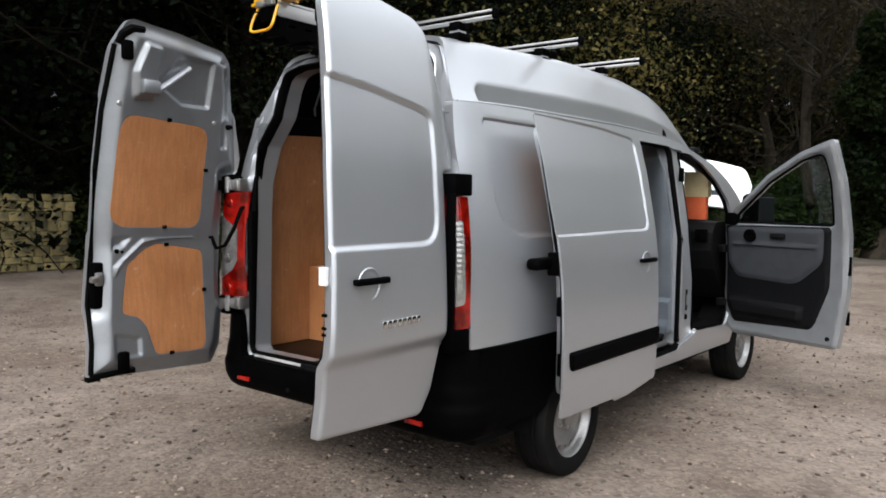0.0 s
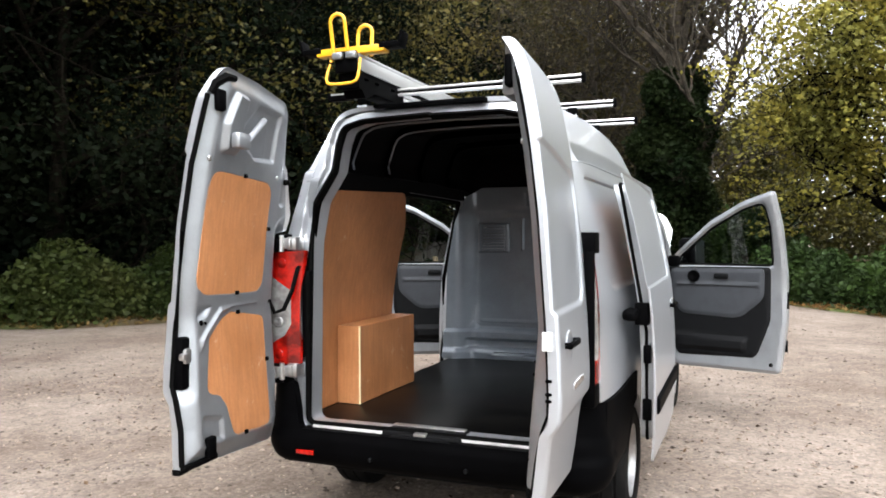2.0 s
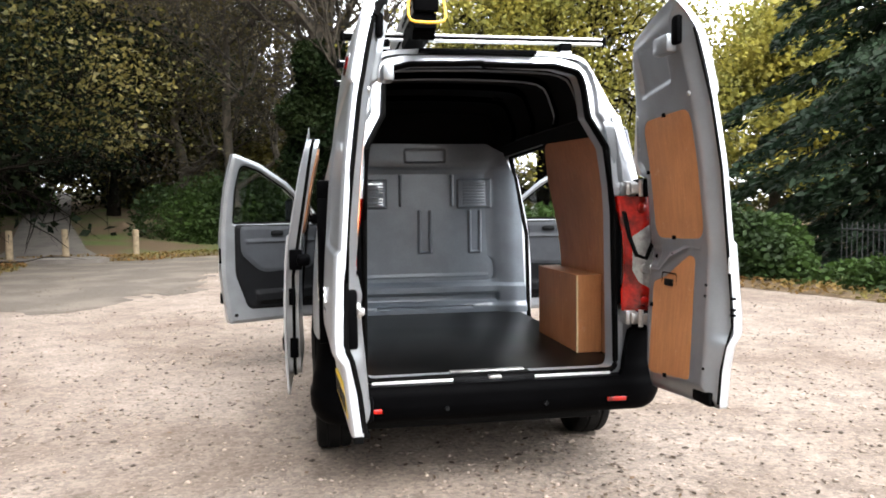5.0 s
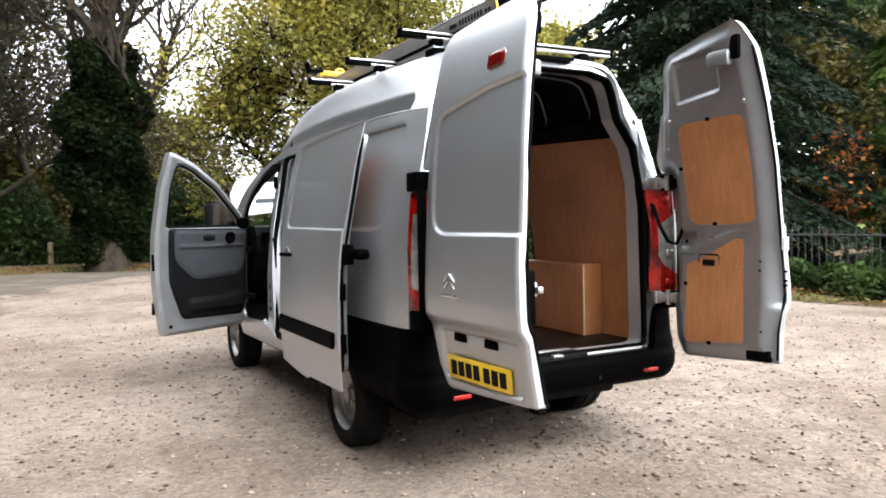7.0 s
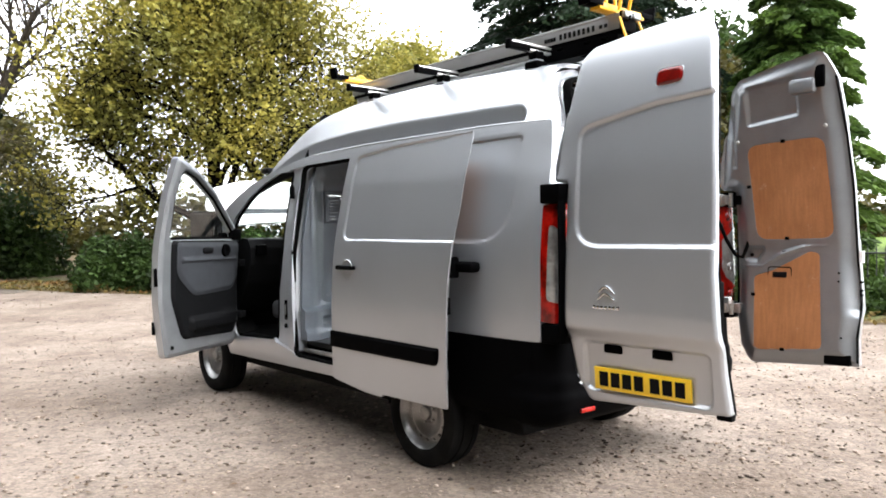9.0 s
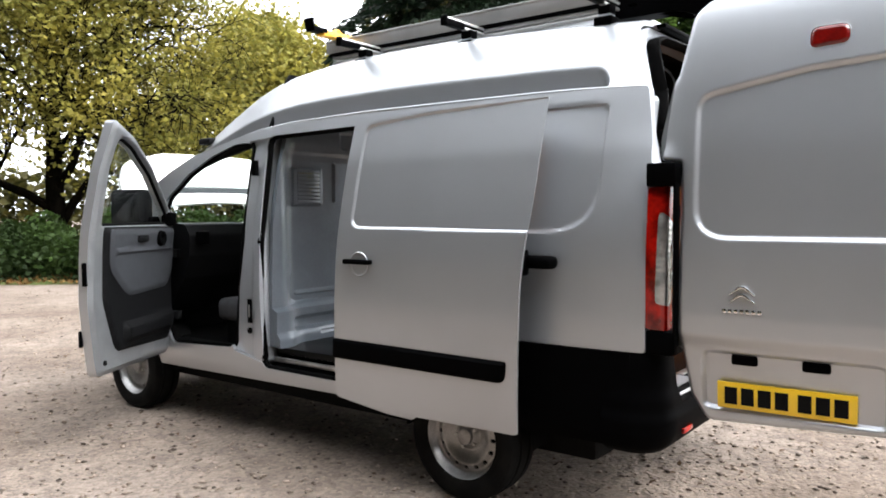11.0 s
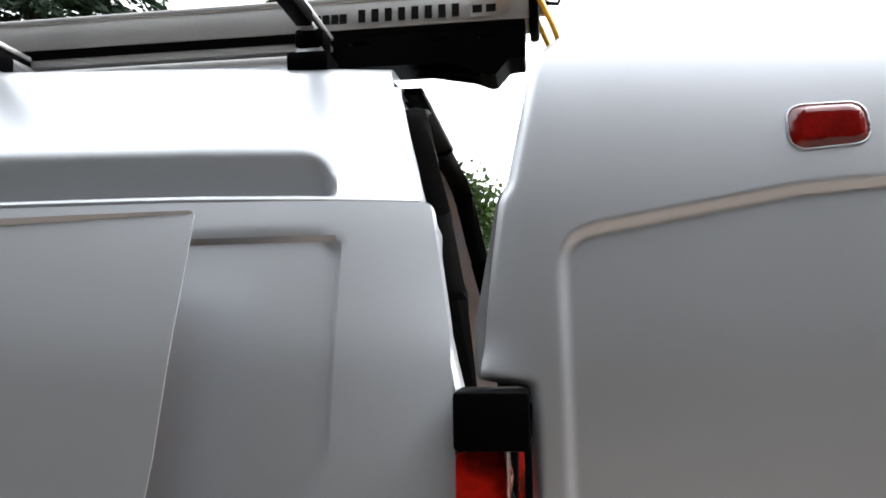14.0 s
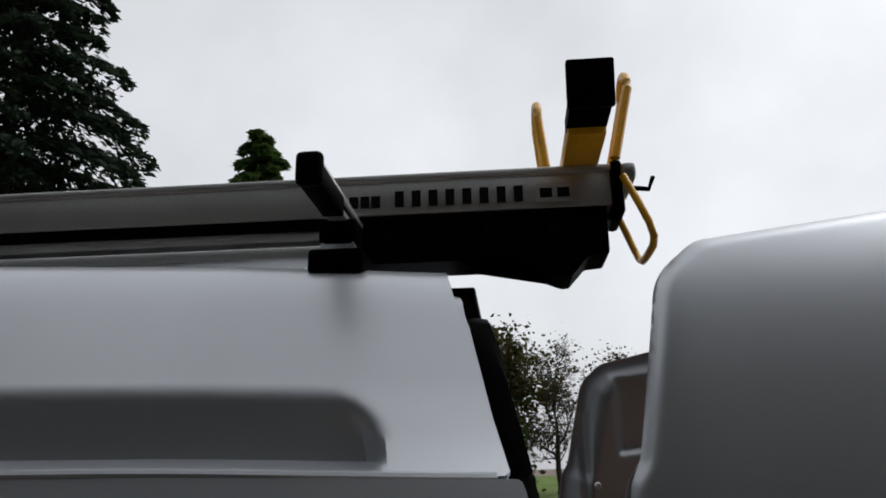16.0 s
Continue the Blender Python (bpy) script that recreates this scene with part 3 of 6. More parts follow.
# steel bulkhead
bulk_half = [(0, 2.10), (0.56, 2.10, 0.05), (0.70, 2.02, 0.08), (0.79, 1.80, 0.2), (0.86, 1.4, 0.2), (0.885, 0.62, 0.02), (0, 0.62)]
bulk = rpoly(bulk_half, 0.01)
bulk = np.r_[bulk, bulk[::-1] * (-1, 1)]
presses = [rpoly([(-0.72, 1.96), (0.66, 1.96), (0.70, 0.84), (-0.74, 0.84)], 0.1)]
grooves = [rpoly([(a, b), (c, b), (c, d), (a, d)], 0.025) for a, b, c, d in
           ((-0.225, 1.55, -0.185, 1.84), (0.235, 1.55, 0.275, 1.84), (-0.060, 1.13, 0.078, 1.53), (0.388, 1.13, 0.524, 1.53), (-0.61, 1.53, -0.315, 1.80), (0.29, 1.53, 0.61, 1.80))]
hollows = [(rpoly([(a, b), (c, b), (c, d), (a, d)], r), dp) for a, b, c, d, r, dp in
           ((-0.035, 1.15, 0.053, 1.545, 0.015, 0.024), (0.413, 1.15, 0.499, 1.545, 0.015, 0.024), (-0.18, 1.93, 0.20, 2.06, 0.03, 0.016))]
channel = [rpoly([(-0.70, 0.70), (0.66, 0.70), (0.66, 0.80), (-0.70, 0.80)], 0.03), rpoly([(-0.45, 0.655), (0.42, 0.655), (0.42, 0.69), (-0.45, 0.69)], 0.012)]
wide_press = rpoly([(-0.63, 0.905), (0.61, 0.905), (0.60, 1.075), (-0.61, 1.075)], 0.06)
vent_holes = [rpoly([(x - 0.115, 1.55), (x + 0.115, 1.55), (x + 0.115, 1.78), (x - 0.115, 1.78)], 0.015) for x in (-0.462, 0.45)]


def bulk_map(u, v, back):
    y = 2.64 - 0.085 * step01((np.abs(u) - 0.58) / 0.22) ** 1.2 + back
    if back == 0:
        y = y + dent(presses[0], u, v, 0.035, 0.16)
        y = y + 0.034 * np.exp(-(sd(wide_press, u, v) / 0.018) ** 2)
        for g in grooves:
            y = y - dent(g, u, v, 0.024, 0.018)
        for g in channel:
            y = y + dent(g, u, v, 0.035, 0.03)
        for g, dp in hollows:
            y = y + dent(g, u, v, dp, 0.02)
        y = y - 0.012 * step01((v - 1.88) / 0.02)
        y = y - 0.05 * step01((0.875 - v) / 0.03) - 0.03 * step01((0.72 - v) / 0.05)
    return np.c_[u, y, v]


def bulk_shape(U, V):
    d = sd(bulk, U, V)
    for q in vent_holes:
        d = np.maximum(d, -sd(q, U, V))
    return d


link_mesh("bulkhead", *sheet(bulk_shape, (-0.90, 0.90, 0.60, 2.12), 0.0095, lambda u, v: bulk_map(u, v, 0), lambda u, v: bulk_map(u, v, 0.03)), GREYSTEEL, van, "scuffed grey pressed-steel bulkhead")
for x in (-0.462, 0.45):
    bm = bmesh.new()
    for sx in (-0.110, 0.110):
        block(bm, x + sx - 0.010, x + sx + 0.010, 2.648, 2.654, 1.546, 1.784, 0.001, 1)
    for k in range(9):
        z = 1.562 + 0.0258 * k
        block(bm, x - 0.102, x + 0.102, 2.642, 2.656, z - 0.011, z + 0.011, 0.004, 2, None)
    part("vent_panel", bm, GREYSTEEL, van, "slotted vent panel")
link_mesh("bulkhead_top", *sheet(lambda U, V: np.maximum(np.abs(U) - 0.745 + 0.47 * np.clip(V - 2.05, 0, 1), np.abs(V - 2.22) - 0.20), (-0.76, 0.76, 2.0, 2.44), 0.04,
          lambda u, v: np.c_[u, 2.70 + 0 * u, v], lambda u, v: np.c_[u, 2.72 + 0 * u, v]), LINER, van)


# ---------------------------------------------------------------- cab
part("cab_floor", blk(-0.86, 0.86, 2.68, 3.75, 0.50, 0.56, 0.01), DARKIN, van, "dark cab floor")
part("firewall", blk(-0.84, 0.84, 4.15, 4.25, 0.45, 1.25, 0.02), DARKIN, van)
dash = rpoly([(3.52, 1.02), (3.45, 1.18), (3.44, 1.33), (3.50, 1.41), (3.66, 1.42), (4.34, 1.30), (4.34, 0.9), (3.75, 0.75)], 0.04)
vs_, fs_ = [], []
xs_ = np.linspace(-0.84, 0.84, 25)
for x in xs_:
    for y, z in dash:
        vs_.append((x, y + 0.05 * (abs(x) / 0.84) ** 3, z + 0.035 * math.exp(-((x - 0.42) / 0.22) ** 2) * (z > 1.3)))
k = len(dash)
for i in range(24):
    for j in range(k):
        fs_.append((i * k + j, i * k + (j + 1) % k, (i + 1) * k + (j + 1) % k, (i + 1) * k + j))
fs_ += [list(range(k)), list(range(24 * k, 25 * k))[::-1]]
dashboard = link_mesh("dashboard", vs_, fs_, DARKIN, van, "dark grey dashboard")
for x in (-0.76, -0.08, 0.08, 0.76):
    part("air_vent", blk(x - 0.05, x + 0.05, 3.43, 3.47, 1.26, 1.36, 0.012), BLACKP, dashboard)
bm = bmesh.new()
wheel_m = pose(0.42, 3.36, 1.24, 62)
sweep(bm, [wheel_m @ Vector((0.19 * math.cos(a), 0.19 * math.sin(a), 0)) for a in np.linspace(0, math.tau, 33)[:-1]], 0.015, 8, True)
block(bm, -0.07, 0.07, -0.06, 0.06, -0.03, 0.02, 0.02, 2, wheel_m)
for a in (0, math.pi, -math.pi / 2):
    sweep(bm, [wheel_m @ Vector((0.05 * math.cos(a), 0.05 * math.sin(a), 0)), wheel_m @ Vector((0.19 * math.cos(a), 0.19 * math.sin(a), 0))], 0.014, 8)
part("steering_wheel", bm, BLACKP, van, "black steering wheel")


def cab_seat(x, wide):
    part("seat", blk(x - wide, x + wide, 2.86, 3.34, 0.72, 0.88, 0.05, 4), SEATM, van, "dark grey cloth seat")
    part("seat_base", blk(x - wide + 0.04, x + wide - 0.04, 2.92, 3.28, 0.55, 0.73, 0.02), DARKIN, van)
    part("backrest", blk(x - wide + 0.01, x + wide - 0.01, -0.07, 0.07, 0.0, 0.62, 0.05, 4, pose(0, 2.86, 0.84, 12)), SEATM, van, "dark grey cloth backrest")
    hx = x if x > 0 else x - 0.17
    part("headrest", blk(hx - 0.12, hx + 0.12, 2.70, 2.78, 1.50, 1.75 if x < 0 else 1.84, 0.04, 3), SEATM, van)


cab_seat(0.45, 0.25)
cab_seat(-0.34, 0.40)


def screen_at(u, v, off):
    """Windscreen: u across, v from sill to header."""
    y = 4.40 - 0.86 * v - 0.08 * (u / 0.75) ** 2
    z = 1.31 + 0.72 * v + 0.05 * np.sin(v * math.pi)
    w = 1 - 0.12 * v
    return np.c_[u * w, y + off * 0.7, z + off * 0.7]


screen = link_mesh("windscreen", *sheet(lambda U, V: np.maximum(np.abs(U) - 0.76, np.abs(V - 0.5) - 0.49), (-0.78, 0.78, 0, 1), 0.04,
                   lambda u, v: screen_at(u, v, 0.005), lambda u, v: screen_at(u, v, 0)), GLASS, van, "clear windscreen")
screen.visible_shadow = False
for s in (-1, 1):
    bm = bmesh.new()
    pts = [(s * (body_x(y, z) - 0.055), y, z) for y, z in ((4.42, 1.28), (4.2, 1.455), (3.95, 1.615), (3.7, 1.73), (3.45, 1.835), (3.2, 1.905), (2.9, 1.965))]
    sweep(bm, pts, 0.045, 10)
    part("windscreen_pillar", bm, DARKIN, van, "dark inner windscreen pillar")
part("front_header", blk(-0.68, 0.68, 3.46, 3.60, 1.99, 2.04, 0.02), DARKIN, van)
part("scuttle", blk(-0.76, 0.76, 4.36, 4.47, 1.22, 1.30, 0.02), BLACKP, van, "black scuttle panel under the windscreen")
for x in (-0.3, 0.35):
    part("wiper", sweep(bmesh.new(), [(x, 4.44, 1.31), (x + 0.1, 4.40, 1.335), (x + 0.4, 4.38, 1.36)], 0.009, 6), BLACKP, van)
part("front_panel", blk(-0.72, 0.72, 4.90, 5.03, 0.34, 0.92, 0.06, 3), SILVER, van)
part("engine_bay", blk(-0.70, 0.70, 4.30, 4.92, 0.50, 0.98, 0.04), UNDER, van)

bon_line = rpoly([(-0.86, 0.0, 0.06), (-0.885, 0.20, 0.10), (-0.80, 0.38, 0.16), (-0.45, 0.475, 0.3), (0.45, 0.475, 0.3), (0.80, 0.38, 0.16), (0.885, 0.20, 0.10), (0.86, 0.0, 0.06)], 0.05)
slot = rpoly([(-0.66, 0.085), (0.66, 0.085), (0.64, 0.145), (-0.64, 0.145)], 0.02)


def bonnet_at(u, v, off):
    n = 0.06 * (1 - (u / 0.88) ** 2) + 0.03 * np.sin(v / 0.48 * math.pi) - dent(slot, u, v, 0.03, 0.015) * (off == 0)
    return np.c_[u, 4.26 + 0.50 * v - n * 0.85 - off * 0.85, 1.555 + 0.87 * v + n * 0.4 + off * 0.4 - 0.05 * (u / 0.88) ** 2 * (v < 0.05)]


# bonnet in white, not body silver: sky brightness put into its colour
bonnet = link_mesh("bonnet", *sheet(lambda U, V: sd(bon_line, U, V), bounds(bon_line), 0.015, lambda u, v: bonnet_at(u, v, 0.0), lambda u, v: bonnet_at(u, v, -0.03)), WHITE, van, "raised pale bonnet")
link_mesh("bonnet_slot", *sheet(lambda U, V: sd(slot, U, V), bounds(slot), 0.03, lambda u, v: bonnet_at(u, v, -0.012), lambda u, v: bonnet_at(u, v, -0.02)), GREYTRIM, van, "grey slot across the bonnet")
for s in (-1, 1):
    part("bonnet_hinge", sweep(bmesh.new(), [(s * 0.74, 4.46, 1.26), (s * 0.78, 4.40, 1.42), (s * 0.78, 4.31, 1.58)], 0.012, 6), BLACKP, van)


# ---------------------------------------------------------------- wheels
def road_wheel(x, y, s):
    hub = new("wheel")
    hub.parent = van
    hub.location = (x, y, 0.325)
    tagged(hub, "steel wheel with a dusty black tyre")
    tyre = [(-0.10, 0.215), (-0.108, 0.24), (-0.112, 0.28), (-0.10, 0.315), (-0.085, 0.325), (-0.05, 0.327), (-0.045, 0.320), (-0.035, 0.320), (-0.03, 0.328),
            (0.03, 0.328), (0.035, 0.320), (0.045, 0.320), (0.05, 0.327), (0.085, 0.325), (0.10, 0.315), (0.112, 0.28), (0.108, 0.24), (0.10, 0.215)]
    part("tyre", lathe(bmesh.new(), tyre, 56), TYRE, hub, "black tyre")

    def rim_shape(U, V):
        r, a = np.hypot(U, V), np.arctan2(V, U)
        d = r - 0.222
        for k in range(16):
            q = k * math.tau / 16
            d = np.maximum(d, 0.013 - np.hypot(U - 0.166 * math.cos(q), V - 0.166 * math.sin(q)))
        return d

    prof = curve([0.0, 0.05, 0.075, 0.11, 0.15, 0.18, 0.20, 0.21, 0.223], [0.055, 0.052, 0.03, 0.04, 0.058, 0.045, 0.055, 0.085, 0.098], 0.008)
    part_ = link_mesh("rim", *sheet(rim_shape, (-0.23, 0.23, -0.23, 0.23), 0.0085, lambda u, v: np.c_[s * prof(np.hypot(u, v)), u, v], lambda u, v: np.c_[s * (prof(np.hypot(u, v)) - 0.012), u, v]), RIMM, hub, "silver steel rim with round holes")
    bm = lathe(bmesh.new(), [(s * 0.05, 0.045), (s * 0.072, 0.042), (s * 0.076, 0.03), (s * 0.076, 0.0)], 24)
    part("hub_cap", bm, RIMM, hub)
    for k in range(5):
        a = k * math.tau / 5
        bm = lathe(bmesh.new(), [(s * 0.03, 0.009), (s * 0.058, 0.009), (s * 0.06, 0.0)], 6)
        bmesh.ops.translate(bm, vec=(0, 0.062 * math.cos(a), 0.062 * math.sin(a)), verts=bm.verts)
        part("wheel_bolt", bm, STEEL, hub)
    bm = lathe(bmesh.new(), [(-s * 0.02, 0.0), (-s * 0.02, 0.21), (s * 0.0, 0.21)], 24)
    part("brake_drum", bm, UNDER, hub)


for s in (-1, 1):
    road_wheel(s * 0.845, ARCH_R[0], s)
    road_wheel(s * 0.83, ARCH_F[0], s)


# ---------------------------------------------------------------- side doors
def handle_set(parent, m, s):
    """Black bar handle over a round dish; m places it with its normal along local x."""
    bm = bmesh.new()
    prof = [(0.003, 0.068), (0.007, 0.064), (0.005, 0.058), (-0.010, 0.034), (-0.014, 0.0)]
    lathe(bm, [(s * a, r) for a, r in prof], 32)
    bmesh.ops.translate(bm, vec=(0, 0, -0.014), verts=bm.verts)
    bmesh.ops.transform(bm, matrix=m, verts=bm.verts)
    part("handle_dish", bm, SILVER, parent)
    bm = bmesh.new()
    block(bm, s * 0.016, s * 0.036, -0.098, 0.098, -0.014, 0.014, 0.010, 3)
    block(bm, 0.0, s * 0.03, -0.095, -0.07, -0.012, 0.012, 0.006)
    block(bm, 0.0, s * 0.03, 0.07, 0.095, -0.012, 0.012, 0.006)
    bmesh.ops.transform(bm, matrix=m, verts=bm.verts)
    part("handle", bm, BLACKP, parent, "black plastic pull handle")


slide_line = rpoly([(1.695, 2.0, 0.03), (0.482, 2.012, 0.01), (0.500, 1.6, 0.1), (0.545, 1.15, 0.2), (0.565, 0.455, 0.02), (1.17, 0.445, 0.01), (1.20, 0.425, 0.01), (1.37, 0.43, 0.01), (1.735, 0.475, 0.02), (1.725, 1.2, 0.1)], 0.02)
slide_dent = rpoly([(0.2, 2.03), (1.20, 2.0, 0.3), (1.61, 1.965, 0.07), (1.635, 1.40, 0.07), (0.2, 1.385)], 0.03)
OUT = 0.17

for s in (-1, 1):
    door = new("sliding_door")
    door.parent = van
    tagged(door, "silver sliding side door slid open")

    def door_out(u, v):
        x = half_width(v) + OUT - dent(slide_dent, u, v, 0.016, 0.020)
        return np.c_[s * x, u, v]
    body_ = link_mesh("door_skin", *sheet(lambda U, V: sd(slide_line, U, V), bounds(slide_line), 0.0072, door_out,
                      lambda u, v: np.c_[s * (half_width(v) + OUT - 0.012), u, v]), SILVER, door)
    inner_line = rpoly([(1.66, 1.95), (0.56, 1.96), (0.62, 1.15, 0.2), (0.64, 0.55), (1.68, 0.55)], 0.06)
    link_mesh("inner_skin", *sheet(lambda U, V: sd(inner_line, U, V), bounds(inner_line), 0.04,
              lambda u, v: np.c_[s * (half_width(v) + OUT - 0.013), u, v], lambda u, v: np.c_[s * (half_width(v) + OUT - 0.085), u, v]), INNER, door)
    lined = rpoly([(1.60, 1.90), (0.64, 1.91), (0.66, 1.40), (1.62, 1.40)], 0.08)
    link_mesh("plywood_panel", *sheet(lambda U, V: sd(lined, U, V), bounds(lined), 0.04,
              lambda u, v: np.c_[s * (half_width(v) + OUT - 0.086), u, v], lambda u, v: np.c_[s * (half_width(v) + OUT - 0.096), u, v]), PLY, door, "plywood lining panel")
    lip = [(s * (half_width(z) + OUT - 0.05), y, z) for y, z in inner_line]
    part("seal", sweep(bmesh.new(), [p for i, p in enumerate(lip) if i == 0 or (Vector(p) - Vector(lip[i - 1])).length > 0.005], 0.010, 8, True), RUBBER, door)
    trim = rpoly([(0.612, 0.795, 0.01), (0.622, 0.69, 0.05), (1.745, 0.69, 0.01), (1.742, 0.80, 0.01)], 0.02)
    link_mesh("rub_strip", *sheet(lambda U, V: sd(trim, U, V), bounds(trim), 0.014,
              lambda u, v: np.c_[s * (half_width(v) + OUT + 0.014 * step01(-sd(trim, u, v) / 0.012) + 0.002), u, v],
              lambda u, v: np.c_[s * (half_width(v) + OUT - 0.004), u, v]), BLACKP, door, "black plastic rub strip")
    handle_set(door, pose(s * (half_width(1.225) + OUT), 1.545, 1.225), s)
    bm = blk(s * (half_width(1.25) + 0.02), s * (half_width(1.25) + 0.10), 0.425, 0.62, 1.222, 1.283, 0.024, 3)
    block(bm, s * (half_width(1.25) + 0.07), s * (half_width(1.25) + 0.145), 0.555, 0.64, 1.19, 1.31, 0.01)
    part("roller_arm", bm, BLACKP, door, "black roller arm")
    part("latch", blk(s * 1.06, s * 1.10, 0.585, 0.61, 0.98, 1.08, 0.006), BLACKP, door)
    bm = blk(s * 1.05, s * 1.10, 0.62, 0.66, 0.66, 0.78, 0.008)
    part("lower_catch", bm, BLACKP, door)


# ---------------------------------------------------------------- rear doors
door_low = curve([0.60, 0.66, 0.84, 0.915, 0.965, 1.05, 1.3, 1.75, 2.05], [-0.072, -0.068, -0.048, -0.038, -0.003, 0.0, -0.012, -0.045, -0.085], 0.022)
door_top = curve([1.05, 1.3, 1.75, 2.05, 2.20, 2.32, 2.40, 2.49, 2.6], [0.0, -0.012, -0.045, -0.085, -0.112, -0.14, -0.17, -0.235, -0.36], 0.10)


def door_n(z):
    """Outward bow of the rear doors at a height."""
    k = step01((np.asarray(z, float) - 1.3) / 0.3)
    return door_low(z) * (1 - k) + door_top(z) * k


def door_in(z):
    """Inner face of the rear doors, straight below the waist."""
    z = np.asarray(z, float)
    low = -0.096 - 0.075 * np.clip(1.31 - z, 0, 1)
    k = step01((z - 1.25) / 0.15)
    return low * (1 - k) + (door_top(z) - 0.084) * k


def rear_door(s, far, angle, dent_poly, panels, tilt_label, inner_press):
    door = new("rear_door")
    door.parent = van
    tagged(door, tilt_label)
    door.matrix_local = pose(s * 0.905, -0.09, 0, 0, 0, -s * angle)
    line = rpoly([(0.012, 1.69, 0.01), (-0.085, 1.705, 0.02), (-0.085, 1.80, 0.05), (-0.04, 2.04, 0.05), (-0.02, 2.07, 0.03), (0.035, 2.33, 0.10), (0.10, 2.385, 0.06)] + far +
                 [(0.12, 0.592, 0.06), (0.055, 0.70, 0.06), (0.015, 0.93, 0.02)], 0.02)

    def n_out(u, v):
        n = door_n(v) + 0.02 * np.clip(u / 0.8, 0, 1) - 0.05 * np.clip(1 - (u + 0.09) / 0.16, 0, 1) ** 2 * step01((v - 1.6) / 0.2)
        return n - dent(dent_poly, u, v, 0.015, 0.023) - dent(plate_dent, u, v, 0.02, 0.02) * (s < 0)

    plate_dent = rpoly([(0.10, 0.905), (0.10, 0.645), (0.80, 0.645), (0.80, 0.905)], 0.05)
    edge = lambda u, v: -sd(line, u, v)

    def n_in(u, v):
        k = step01(edge(u, v) / 0.10)
        n = (door_n(v) - 0.030) * (1 - k) + door_in(v) * k
        for q in panels:
            n = n + dent(q, u, v, 0.02, 0.03)
        for q, dep in inner_press:
            n = n + dent(q, u, v, dep, 0.03)
        return n

    def outer(u, v):
        e = edge(u, v)
        return np.c_[s * (n_out(u, v) - 0.014 * np.clip(1 - e / 0.018, 0, 1) ** 2), -u, v]
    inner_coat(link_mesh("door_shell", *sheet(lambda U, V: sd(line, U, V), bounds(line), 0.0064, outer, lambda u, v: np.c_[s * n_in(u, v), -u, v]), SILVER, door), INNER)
    for q in panels:
        grown = q
        link_mesh("plywood_panel", *sheet(lambda U, V: sd(grown, U, V) - 0.004, bounds(q, 0.03), 0.02,
                  lambda u, v: np.c_[s * (door_in(v) + 0.001), -u, v], lambda u, v: np.c_[s * (door_in(v) + 0.010), -u, v]), PLY, door, "scuffed plywood panel")
        lo, hi = q.min(0), q.max(0)
        for fu, fv in ((0.45, 0.985), (0.0, 0.55), (0.45, 0.015)):
            u, v = lo[0] + fu * (hi[0] - lo[0]), lo[1] + fv * (hi[1] - lo[1])
            n = float(door_in(v))
            part("clip", blk(s * (n - 0.008), s * (n + 0.004), -u - 0.012, -u + 0.012, v - 0.010, v + 0.010, 0.002), BLACKP, door)
    mid_u, mid_v = 0.42, 1.5
    rim = [(s * (door_n(v) - 0.034), -(u - 0.008 * np.sign(u - mid_u)), v - 0.008 * np.sign(v - mid_v) * (abs(v - mid_v) > 0.85)) for u, v in line if u > 0.45 and v < 2.40]
    part("edge_seal", sweep(bmesh.new(), [p for i, p in enumerate(rim) if i == 0 or (Vector(p) - Vector(rim[i - 1])).length > 0.006], 0.013 if s < 0 else 0.006, 8), RUBBER, door, "black rubber edge seal")
    for z in (1.635, 0.93):
        bm = blk(s * -0.10, s * -0.05, -0.05, 0.0, z - 0.03, z + 0.03, 0.008)
        part("hinge_leaf", bm, BLACKP if z > 1.5 else STEEL, door)
    return door, line, n_out, n_in


left_far = [(0.40, 2.43, 0.3), (0.705, 2.455, 0.05), (0.765, 2.31, 0.1), (0.795, 2.0, 0.1), (0.812, 1.7, 0.1), (0.825, 1.25, 0.1), (0.842, 1.0, 0.05), (0.848, 0.93, 0.03), (0.85, 0.80, 0.05), (0.868, 0.628, 0.012)]
right_far = [(0.36, 2.44, 0.3), (0.625, 2.478, 0.05), (0.685, 2.32, 0.1), (0.715, 2.0, 0.1), (0.738, 1.7, 0.1), (0.752, 1.25, 0.1), (0.768, 1.0, 0.05), (0.772, 0.93, 0.03), (0.762, 0.80, 0.05), (0.770, 0.635, 0.012)]
left_dent = rpoly([(0.066, 1.975, 0.09), (0.066, 1.36, 0.15), (1.1, 1.36), (1.1, 2.09), (0.5, 2.05, 0.4)], 0.03)
right_dent = rpoly([(0.066, 1.965, 0.09), (0.066, 1.365, 0.13), (1.1, 1.365), (1.1, 2.09), (0.5, 2.035, 0.4)], 0.03)
left_ply = [rpoly([(0.165, 1.955), (0.195, 1.385), (0.745, 1.40), (0.70, 1.99)], 0.09),
            rpoly([(0.655, 1.20), (0.55, 1.28), (0.47, 1.31), (0.178, 1.262), (0.182, 0.69), (0.51, 0.705), (0.555, 0.86), (0.60, 0.915), (0.70, 0.945)], 0.05)]
right_ply = [rpoly([(0.120, 1.975), (0.165, 1.375), (0.64, 1.385), (0.60, 1.995)], 0.08),
             rpoly([(0.145, 1.15), (0.27, 1.19), (0.49, 1.31), (0.55, 1.30), (0.575, 0.72), (0.155, 0.685)], 0.04)]
